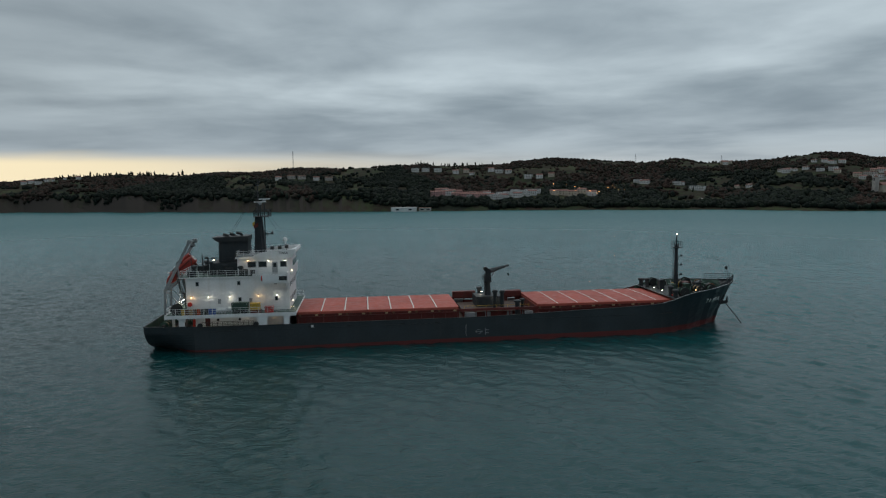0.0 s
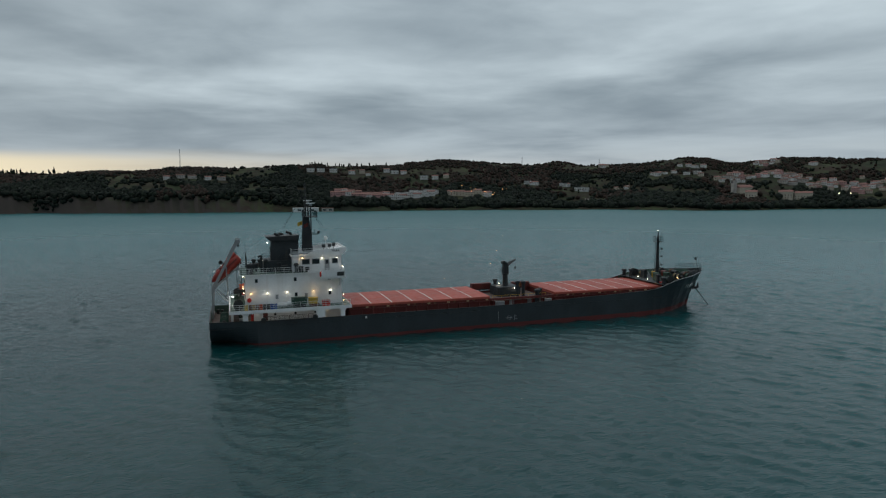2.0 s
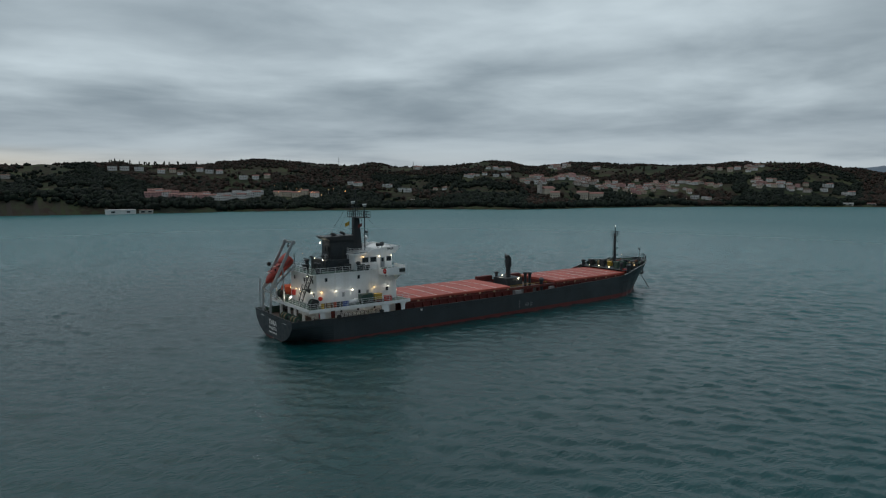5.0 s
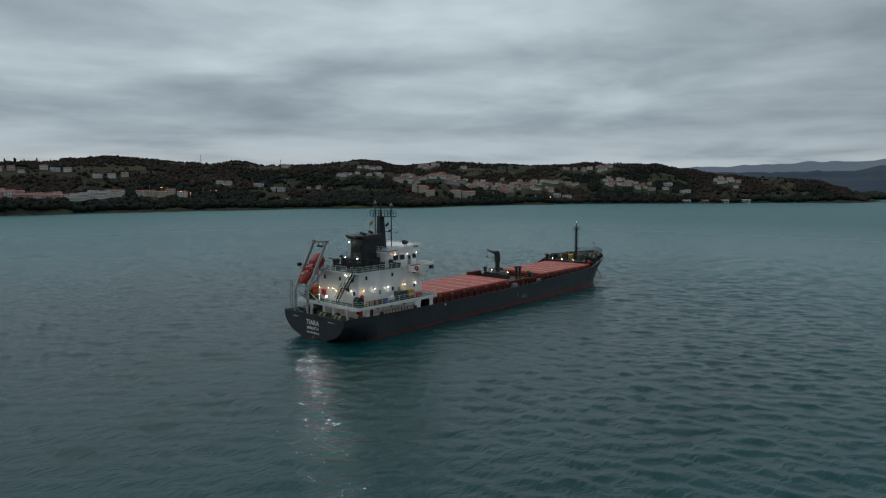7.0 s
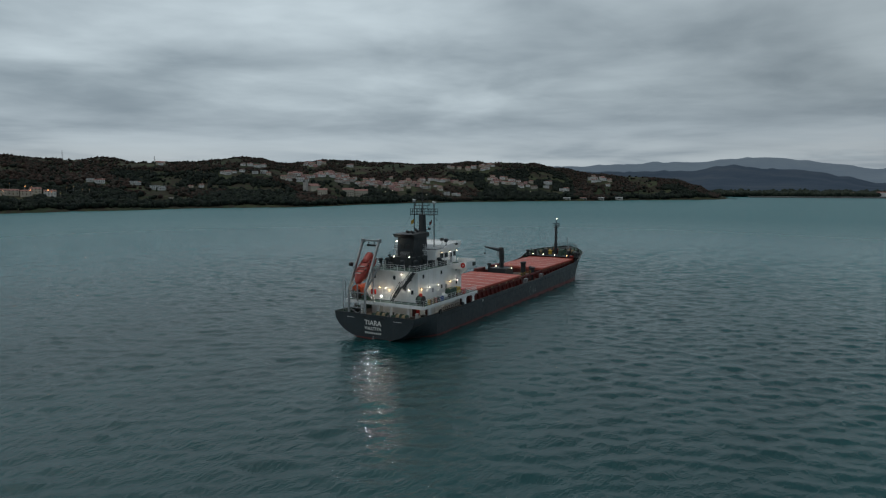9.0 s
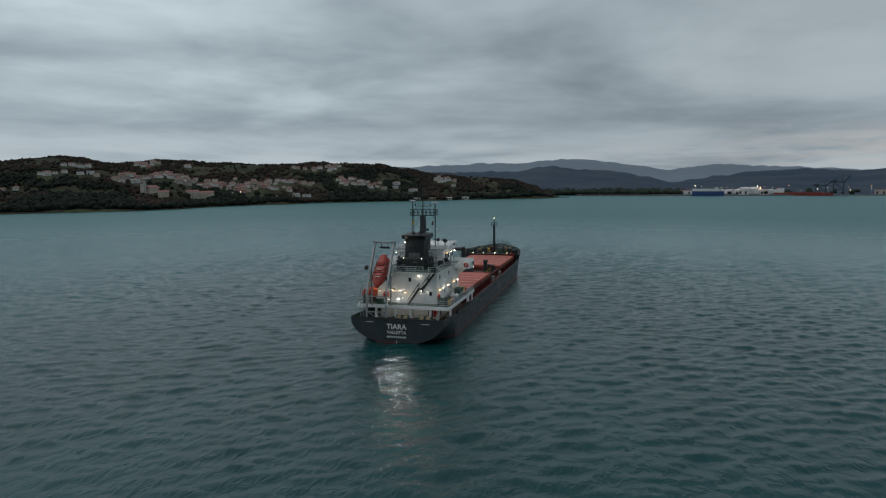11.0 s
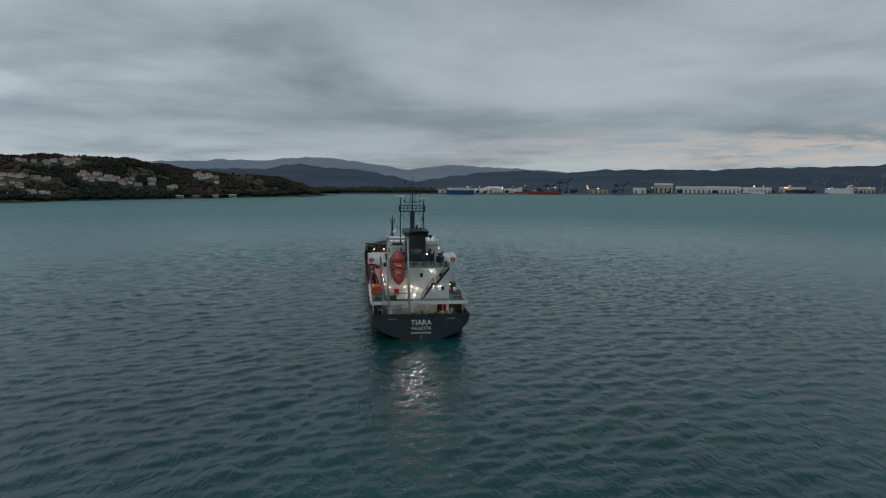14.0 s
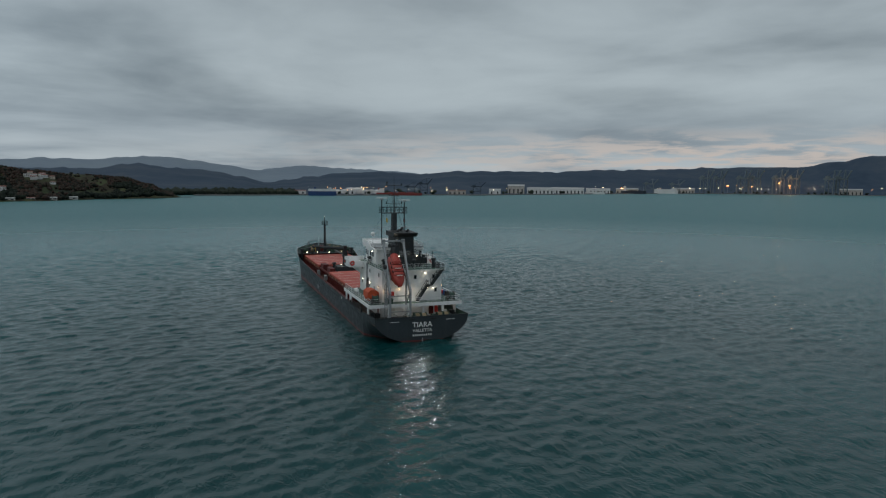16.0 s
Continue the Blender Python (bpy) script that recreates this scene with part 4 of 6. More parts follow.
    # roof with the raised forward visor
    roof = Geo().prism([(14.3, 14.75), (23.6, 14.75), (24.5, 15.75), (24.2, 15.95), (22.6, 15.35), (14.3, 15.0)], "y", -5.0, 5.0)
    for s in (-1, 1):
        par = Geo().prism([(17.4, 15.0), (24.0, 15.2), (24.5, 15.75), (24.35, 16.25), (23.6, 16.2), (18.6, 15.75), (17.4, 15.3)], "y", s * 5.03 - 0.05, s * 5.03 + 0.05)
        part("roof_parapet", par, M_WHITE, ship, "white upswept side parapet of the wheelhouse roof")
    part("roof_parapet", Geo().prism([(24.2, 15.6), (24.5, 15.75), (24.35, 16.2), (24.2, 16.2)], "y", -4.97, 4.97), M_WHITE, ship)
    rf = part("wheelhouse_roof", roof, M_WHITE, ship, "white wheelhouse roof with upswept visor")
    part("roof_deck", Geo().prism([(14.5, -4.8), (22.4, -4.8), (22.4, 4.8), (14.5, 4.8)], "z", 15.0, 15.33), M_GREY, rf, "grey painted roof deck")
    part("roof_rail", rails(Geo(), [(23.0, -4.8, 15.3), (14.5, -4.9, 15.0), (14.5, 4.9, 15.0), (23.0, 4.8, 15.3)], 1.0, 1.3, 3, 0.03), M_RAIL, rf)
    lettering("TIARA", 0.55, pose(22.4, -5.1, 15.62, 90, 0, 0), M_SLATE, wh)
    # railings of the open decks
    part("boat_deck_rail", rails(Geo(), [(24.4, -8.7, BD), (3.6, -8.6, BD), (3.6, 0.9, BD)], 1.05, 1.5, 3, 0.028), M_RAIL, slab)
    part("boat_deck_rail", rails(Geo(), [(3.6, 6.6, BD), (3.6, 8.6, BD), (24.4, 8.7, BD)], 1.05, 1.5, 3, 0.028), M_RAIL, slab)
    part("bridge_deck_rail", rails(Geo(), [(19.0, -6.0, UD), (5.4, -6.0, UD), (5.4, -4.4, UD)], 1.05, 1.5, 3, 0.028), M_RAIL, bd)
    part("bridge_deck_rail", rails(Geo(), [(5.4, -3.4, UD), (5.4, 6.0, UD), (19.0, 6.0, UD)], 1.05, 1.5, 3, 0.028), M_RAIL, bd)


build_house()


def stair(name, a, b, width, across, label):
    """An inclined ship's stair from a (foot) to b (head); across is the unit way of its treads."""
    st = thing(name, a, label, "stairs", "outside stairs")
    a, b, w = Vector(a), Vector(b), Vector(across) * width / 2
    for s in (-1, 1):
        part("stringer", Geo().bar(a + w * s, b + w * s, 0.08, 0.28), M_SLATE, st)
        h = Vector((0, 0, 0.95))
        part("handrail", Geo().bar(a + w * s + h, b + w * s + h, 0.07).bar(a + w * s, a + w * s + h, 0.06).bar((a + b) / 2 + w * s, (a + b) / 2 + w * s + h, 0.06).bar(b + w * s, b + w * s + h, 0.06), M_SLATE, st)
    n = int((b - a).z / 0.27)
    for i in range(1, n):
        p = a.lerp(b, i / n)
        q = Vector((abs(across[1]) * 0.12 + abs(across[0]) * width / 2, abs(across[0]) * 0.12 + abs(across[1]) * width / 2))
        part("tread", Geo().box(p.x - q.x, p.x + q.x, p.y - q.y, p.y + q.y, p.z - 0.02, p.z + 0.02), M_SLATE, st)
    return st


stair("deck_stair", (5.2, -0.6, 5.95), (5.2, -2.7, 9.0), 0.8, (1, 0, 0), "dark steel outside stair against the white aft wall")
stair("deck_stair", (5.2, -3.4, 9.0), (5.2, -5.7, 11.9), 0.8, (1, 0, 0), "dark steel outside stair against the white aft wall")
landing = thing("stair_landing", (5.3, -3.05, 8.9), "white steel landing between two stairs", "landing")
part("plate", Geo().box(4.75, 6.2, -3.5, -2.6, 8.86, 8.94), M_SLATE, landing)
part("bracket", Geo().prism([(4.9, 8.86), (6.2, 8.86), (6.2, 8.0)], "y", -3.1, -3.0), M_SLATE, landing)


# ---- funnel and casing ----
def build_funnel():
    f = thing("funnel", (13.4, 0, 11.9), "dark grey-blue funnel with flared top and exhaust pipes", "funnel")
    part("casing", Geo().prism([(9.6, -2.9), (14.5, -2.9), (14.5, 2.9), (9.6, 2.9)], "z", 11.9, 13.9), M_SLATE, f)
    stack = part("uptake", Geo().prism([(10.9, 11.9), (16.0, 11.9), (16.0, 18.1), (11.2, 18.1)], "y", -1.85, 1.85), M_SLATE, f)
    part("cap", Geo().prism([(10.9, 17.55), (16.1, 17.55), (16.1, 18.45), (10.0, 18.3)], "y", -2.35, 2.35), M_BLACK, f, "black flared funnel cap")
    for x, y, h in ((12.6, -0.9, 0.15), (13.5, 0.7, 0.12), (14.8, -0.4, 0.4)):
        p = Geo().cyl((x, y, 18.3), (x, y, 18.3 + h), 0.26, n=10).cyl((x, y, 18.3 + h), (x - 0.9, y, 18.6 + h), 0.26, 0.24, n=10)
        part("exhaust_pipe", p, M_BLACK, f)
    for z in (15.9, 14.4):
        for y in (-0.6, 0.6):
            part("louvre", Geo().box(10.95, 11.1, y - 0.42, y + 0.42, z - 0.45, z + 0.45), M_BLACK, stack)
    for i in range(7):
        part("louvre_slat", Geo().box(10.92, 11.0, -1.1, 1.1, 14.0 + i * 0.13, 14.05 + i * 0.13), M_GREY, stack)
    for s in (-1, 1):
        part("casing_window", Geo().box(12.0, 12.6, s * 2.92 - 0.03, s * 2.92 + 0.03, 12.7, 13.3), M_BLACK, f)
        part("platform_rail", rails(Geo(), [(9.7, s * 2.8, 13.9), (14.4, s * 2.8, 13.9)], 0.9, 1.2, 2, 0.025), M_BLACK, f)
    part("ladder", Geo().bar((10.9, -1.4, 12), (11.1, -1.4, 18), 0.06).bar((10.9, -1.75, 12), (11.1, -1.75, 18), 0.06), M_BLACK, f)
    part("emblem", Geo().box(10.93, 10.99, -0.7, 0.7, 12.9, 13.5), M_GREY, f, "plain pale bars on the casing")


build_funnel()
for x, y, z, h in ((8.0, 2.2, 11.9, 2.0), (8.4, -1.0, 11.9, 1.6), (7.4, -4.6, 11.9, 1.9), (9.2, 4.6, 11.9, 1.7), (17.4, 5.3, 11.9, 1.4), (15.2, -5.2, 11.9, 1.7)):
    ventilator(x, y, z, h, 0.3)


# ---- radar mast ----
def radar_mast():
    m = thing("radar_mast", (17.7, 0.3, 15.0), "dark grey radar mast with railed platform, scanners and whip aerials", "mast")
    Y = 0.2
    col = Geo().prism([(16.8, 15.0), (18.9, 15.0), (18.3, 21.7), (17.1, 21.7)], "y", Y - 0.42, Y + 0.42)
    part("column", col, M_SLATE, m)
    pl = part("platform", Geo().box(17.2, 19.6, Y - 2.6, Y + 2.6, 21.7, 21.82), M_SLATE, m)
    part("platform_rail", rails(Geo(), [(17.25, Y - 2.55, 21.8), (19.55, Y - 2.55, 21.8), (19.55, Y + 2.55, 21.8), (17.25, Y + 2.55, 21.8), (17.25, Y - 2.55, 21.8)], 1.1, 0.9, 2, 0.035), M_SLATE, pl)
    for s, top in ((-1, 23.9), (1, 24.3)):
        part("radar_pole", Geo().cyl((18.4, Y + s * 2.35, 15.0), (18.4, Y + s * 2.35, top), 0.11, n=8), M_SLATE, m)
        rd = part("radar_gearbox", Geo().box(18.15, 18.65, Y + s * 2.35 - 0.22, Y + s * 2.35 + 0.22, top, top + 0.35), M_GREY, m)
        part("scanner", Geo().bar((18.4 - 0.9, Y + s * 2.35 - 0.9, top + 0.45), (18.4 + 0.9, Y + s * 2.35 + 0.9, top + 0.45), 0.14, 0.16), M_WHITE, rd, "white radar scanner bar")
    part("topmast", Geo().cyl((17.7, Y, 21.8), (17.7, Y, 27.3), 0.14, 0.08, 8), M_BLACK, m)
    part("whip", Geo().cyl((17.7, Y, 27.3), (17.7, Y, 29.0), 0.04, 0.02, 6), M_BLACK, m)
    for z, w in ((27.2, 1.5), (25.2, 1.0), (23.6, 1.6)):
        part("yard", Geo().bar((17.7, Y - w, z), (17.7, Y + w, z), 0.08), M_BLACK, m)
        for s in (-1, 1):
            part("mast_light", Geo().cyl((17.7, Y + s * w, z), (17.7, Y + s * w, z + 0.45), 0.1, n=8), M_BLACK, m)
    part("wind_vane", Geo().box(17.5, 17.9, Y + 1.4, Y + 1.6, 27.6, 28.0), M_BLACK, m)
    for s in (-1, 1):
        for k in (0.5, 1.4):
            part("aerial", Geo().cyl((17.4, Y + s * k, 22.8), (17.4, Y + s * k, 25.6), 0.025, n=5), M_BLACK, m)
        part("spreader", Geo().bar((18.4, Y + s * 2.35, 18.5), (19.6, Y + s * 3.0, 18.5), 0.07).bar((19.6, Y + s * 3.0, 18.5), (19.6, Y + s * 3.0, 19.2), 0.06), M_BLACK, m)
        part("stay_wire", Geo().cyl((17.7, Y, 26.5), (9.8, Y + s * 2.5, 13.9), 0.02, n=4), M_BLACK, m)
        part("stay_wire", Geo().cyl((17.7, Y, 24.5), (23.5, Y + s * 4.4, 15.6), 0.02, n=4), M_BLACK, m)
    part("lamp_bracket", Geo().bar((18.4, Y - 0.3, 18.6), (20.0, Y - 0.3, 18.6), 0.12).box(19.8, 20.2, Y - 0.5, Y - 0.1, 18.5, 19.0), M_SLATE, m)


radar_mast()


def flag(name, p, w, h, material, label):
    f = thing(name, p, label, "flag", "signal flags")
    g = Geo()
    n = 6
    x, y, z = p
    g.v = [(x - w * i / n, y + 0.12 * math.sin(i * 1.4), z - h * j - 0.06 * i) for i in range(n + 1) for j in (0, 1)]
    g.v += [(a, b + 0.015, c) for a, b, c in g.v]
    k = 2 * (n + 1)
    g.f = [(2 * i, 2 * i + 2, 2 * i + 3, 2 * i + 1) for i in range(n)] + [(k + 2 * i, k + 2 * i + 1, k + 2 * i + 3, k + 2 * i + 2) for i in range(n)]
    part("cloth", g, material, f)
    part("halyard", Geo().cyl((x + 0.05, y, z - 4.5), (x + 0.05, y, z + 2.0), 0.015, n=4), M_BLACK, f)


flag("signal_flag", (17.2, 1.9, 20.9), 0.9, 0.75, M_YELLOW, "small yellow signal flag on the mast halyard")
flag("courtesy_flag", (17.9, -1.9, 20.7), 0.8, 0.65, M_MAROON, "small red courtesy flag on the mast halyard")


def dome(x, y, z, h, r):
    d = thing("satellite_dome", (x, y, z), "white satellite dome on a thin post", "antenna", "wheelhouse antennas")
    part("post", Geo().cyl((x, y, z), (x, y, z + h), 0.07, n=8), M_WHITE, d)
    part("radome", Geo().ring([((x, y, z + h), (0, 0, 1), r * 0.75, r * 0.75), ((x, y, z + h + r * 0.5), (0, 0, 1), r, r), ((x, y, z + h + r * 1.1), (0, 0, 1), r * 0.9, r * 0.9), ((x, y, z + h + r * 1.6), (0, 0, 1), r * 0.5, r * 0.5), ((x, y, z + h + r * 1.8), (0, 0, 1), 0.05, 0.05)], 14), M_WHITE, d, smooth=True)


dome(21.8, 3.5, 15.3, 1.7, 0.42)
for x, y in ((21.6, -3.2), (22.6, -1.6), (20.4, -3.8)):
    d = thing("searchlight", (x, y, 15.2), "dark blue searchlight on a post on the wheelhouse roof", "searchlight", "wheelhouse searchlights")
    part("post", Geo().cyl((x, y, 15.2), (x, y, 16.3), 0.06, n=6), M_BLACK, d)
    part("lamp_body", Geo().cyl((x - 0.3, y, 16.45), (x + 0.3, y, 16.45), 0.33, n=12), M_SLATE if y < -3 else M_BLACK, d)


# ---- free-fall lifeboat on its ramp ----
def davit():
    d = thing("lifeboat_davit", (1.2, 3.9, 2.9), "grey steel free-fall lifeboat ramp standing on the stern", "davit")
    ya, yb = 2.1, 5.8
    for y in (ya, yb):
        part("rail_arm", Geo().bar((0.5, y, 8.4), (5.1, y, 17.2), 0.3, 0.5), M_GREY, d)
        part("lower_rail", Geo().bar((0.4, y, 8.3), (5.6, y, 12.9), 0.22, 0.3), M_GREY, d)
        part("rear_leg", Geo().bar((0.35, y, 2.9), (0.6, y, 8.9), 0.34), M_GREY, d)
        part("front_leg", Geo().bar((3.2, y, 5.9), (3.0, y, 12.6), 0.22), M_GREY, d)
        part("long_brace", Geo().bar((0.6, y, 8.6), (3.1, y, 6.0), 0.15), M_GREY, d)
        part("arm_head", Geo().box(4.8, 5.6, y - 0.25, y + 0.25, 16.9, 17.6), M_GREY, d)
    part("head_beam", Geo().bar((5.2, ya, 17.3), (5.2, yb, 17.3), 0.3), M_GREY, d)
    part("lifting_beam", Geo().bar((5.3, ya + 0.9, 16.4), (5.3, yb - 0.9, 16.4), 0.35).bar((5.3, ya + 1.2, 16.4), (5.3, ya + 1.2, 17.3), 0.1).bar((5.3, yb - 1.2, 16.4), (5.3, yb - 1.2, 17.3), 0.1), M_BLACK, d)
    for z in (3.6, 5.2, 8.0):
        part("cross_beam", Geo().bar((0.5, ya, z), (0.5, yb, z), 0.16), M_GREY, d)
    part("cross_brace", Geo().bar((0.45, ya, 3.1), (0.45, yb, 5.2), 0.1).bar((0.45, yb, 3.1), (0.45, ya, 5.2), 0.1), M_GREY, d)
    part("side_ladder", rails(Geo(), [(0.2, yb + 0.5, 4.2), (0.2, yb + 1.1, 4.2)], 6.0, 0.6, 12, 0.04), M_GREY, d)
    part("sheave", Geo().cyl((2.0, yb + 0.3, 13.0), (2.0, yb + 0.8, 13.0), 0.4, n=12), M_BLACK, d)
    part("boarding_platform", Geo().box(4.6, 6.3, ya, yb, 11.75, 11.9), M_GREY, d)


davit()


def lifeboat():
    b = thing("free_fall_lifeboat", (3.0, 3.95, 11.6), "closed orange-red free-fall lifeboat on its sloping ramp", "lifeboat")
    a, e = Vector((0.5, 3.95, 9.5)), Vector((5.5, 3.95, 14.0))
    d = (e - a)
    up = d.normalized().cross(Vector((0, -1, 0))).normalized()
    if up.z < 0:
        up = -up
    prof = [(0, 0.06, 0.08), (0.05, 0.42, 0.40), (0.14, 0.85, 0.78), (0.28, 1.2, 1.02), (0.5, 1.34, 1.1), (0.8, 1.34, 1.1), (0.95, 1.2, 1.0), (1.0, 1.0, 0.8)]
    h = Geo()
    n, rows = 20, []
    u = d.normalized()
    for f, ru, rv in prof:
        c = a + d * f + up * 0.3
        for i in range(n):
            t = 2 * math.pi * i / n
            ct, st = math.cos(t), math.sin(t)
            k = (abs(ct) ** 3.2 + abs(st) ** 3.2) ** (-1 / 3.2)
            rows.append(c + Vector((0, 0.92 * ru * ct * k, 0)) + up * (0.84 * rv * st * k - 0.12))
    h.add(rows, [(j * n + i, j * n + (i + 1) % n, (j + 1) * n + (i + 1) % n, (j + 1) * n + i) for j in range(len(prof) - 1) for i in range(n)] + [tuple(range(n)), tuple((len(prof) - 1) * n + i for i in range(n))])
    body = part("hull", h, M_ORANGE, b, smooth=True)
    k = a + d * 0.8 + up * 1.12
    part("conning_tower", Geo().ring([(k - d * 0.14, d, 0.5, 0.22), (k - d * 0.07, d, 0.78, 0.5), (k + d * 0.13, d, 0.8, 0.55), (k + d * 0.2, d, 0.7, 0.45)], 12), M_ORANGE, b)
    for w in (-0.45, 0, 0.45):
        q = k + d * 0.2 + Vector((0, w, 0.1))
        part("tower_window", Geo().bar(q, q + u * 0.05, 0.28, 0.4), M_GLASS, b)
    for f in (0.3, 0.42, 0.54, 0.66):
        q = a + d * f + up * 1.08
        part("canopy_rib", Geo().bar(q - Vector((0, 1.05, 0)), q + Vector((0, 1.05, 0)), 0.1, 0.14), M_MAROON, body)
    for w in (-0.8, 0.8):
        q = up * 1.16 + Vector((0, w, 0))
        part("grab_rail", Geo().bar(a + d * 0.28 + q, a + d * 0.68 + q, 0.07), M_ORANGE, body)
    part("keel", Geo().bar(a + d * 0.1 - up * 0.62, a + d * 0.95 - up * 0.85, 0.2, 0.3), M_MAROON, body)
    for s in (-1, 1):
        q = a + d * 0.55 + Vector((0, s * 1.3, 0)) + up * 0.35
        part("fender_strip", Geo().bar(q - d * 0.35, q + d * 0.38, 0.12, 0.18), M_MAROON, b)
        for f in (0.4, 0.55, 0.7):
            q = a + d * f + Vector((0, s * 1.0, 0)) + up * 1.05
            part("window", Geo().bar(q, q + d * 0.045, 0.14, 0.3), M_GLASS, body)
    part("stern_hatch", Geo().bar(e + up * 0.35, e + up * 0.35 + d.normalized() * 0.1, 0.9, 0.9), M_STRIPE, body)
    for f in (0.25, 0.5):
        q = a + d * f
        part("reflective_patch", Geo().bar(q + up * 1.32 + Vector((0, -0.5, 0)), q + up * 1.32 + Vector((0, 0.5, 0)), 0.3, 0.1), M_STRIPE, body)


lifeboat()


# ---- deck gear ----
def mooring_winch(x, y, z, turn=0.0, drums=2, material=None):
    w = thing("mooring_winch", (x, y, z), "dark green mooring winch with rope-filled drums", "winch", "mooring winches")
    part("bed", Geo().box(x - 0.7, x + 0.7, y - 1.6, y + 1.6, z, z + 0.2), M_BLACK, w)
    for i in range(drums):
        yy = y - 1.0 + i * 1.25
        part("drum", Geo().ring([((x, yy - 0.5, z + 0.85), (0, 1, 0), 0.75, 0.75), ((x, yy - 0.42, z + 0.85), (0, 1, 0), 0.75, 0.75), ((x, yy - 0.42, z + 0.85), (0, 1, 0), 0.5, 0.5),
                                 ((x, yy + 0.42, z + 0.85), (0, 1, 0), 0.5, 0.5), ((x, yy + 0.42, z + 0.85), (0, 1, 0), 0.75, 0.75), ((x, yy + 0.5, z + 0.85), (0, 1, 0), 0.75, 0.75)], 16), material or M_DKGREEN, w)
        part("rope", Geo().cyl((x, yy - 0.4, z + 0.85), (x, yy + 0.4, z + 0.85), 0.6, n=14), M_ROPE, w)
    part("motor", Geo().box(x - 0.4, x + 0.4, y + 1.15, y + 1.75, z + 0.2, z + 1.15), M_DKGREEN, w)
    part("warping_head", Geo().cyl((x, y - 1.55, z + 0.85), (x, y - 2.0, z + 0.85), 0.35, 0.25, 12), M_BLACK, w)
    if turn:
        w.rotation_euler = (0, 0, radians(turn))
    return w


def bollard(x, y, z):
    b = thing("bollard", (x, y, z), "black twin mooring bollard on the deck", "bollard", "mooring bollards")
    part("foot", Geo().box(x - 0.7, x + 0.7, y - 0.3, y + 0.3, z, z + 0.1), M_BLACK, b)
    for s in (-0.4, 0.4):
        part("post", Geo().ring([((x + s, y, z + 0.1), (0, 0, 1), 0.2, 0.2), ((x + s, y, z + 0.65), (0, 0, 1), 0.2, 0.2), ((x + s, y, z + 0.7), (0, 0, 1), 0.28, 0.28), ((x + s, y, z + 0.78), (0, 0, 1), 0.28, 0.28)], 12), M_BLACK, b)


def hose_reel(x, y, z):
    h = thing("rope_reel", (x, y, z), "large black mooring rope reel on the deck", "reel", "rope reels")
    for s in (-0.55, 0.55):
        part("flange", Geo().cyl((x, y + s - 0.04, z + 0.9), (x, y + s + 0.04, z + 0.9), 0.85, n=18), M_BLACK, h)
    part("rope", Geo().cyl((x, y - 0.5, z + 0.9), (x, y + 0.5, z + 0.9), 0.62, n=16), M_DKGREEN, h)
    for s in (-0.7, 0.7):
        part("stand", Geo().prism([(x - 0.6, z), (x + 0.6, z), (x + 0.12, z + 1.0), (x - 0.12, z + 1.0)], "y", y + s - 0.05, y + s + 0.05), M_BLACK, h)


for s in (-1, 1):
    mooring_winch(2.4, s * 4.3 if s < 0 else 0.0, 2.9)
    bollard(1.6, s * 7.2, 2.9)
    bollard(5.2, s * 8.0, 2.9)
    mooring_winch(98.2, s * 3.6, 6.1, material=M_BLACK)
    hose_reel(94.0, s * 6.6, 6.0)
    hose_reel(100.2, s * 5.0, 6.1)
    mooring_winch(94.6, s * 5.2, 6.0, drums=1)
    bollard(96.5, s * 7.0, 6.05)
    bollard(101.3, s * 4.6, 6.1)
    ventilator(92.0, s * 7.6, 4.0, 3.6, 0.4)
    ventilator(92.2, s * 5.2, 5.9, 2.0, 0.35)
for i in range(6):
    d = thing("deck_plank_stack", (1.4 + i * 0.05, -7.9 + i * 0.65, 2.9), "pale timber dunnage lying on the poop deck", "timber", "dunnage on the poop")
    part("plank", Geo().box(0.9, 4.6 + 0.3 * (i % 2), -8.1 + i * 0.65, -7.7 + i * 0.65, 2.9, 3.1 + 0.08 * (i % 3)), M_WOOD if i % 2 else M_ROPE, d)

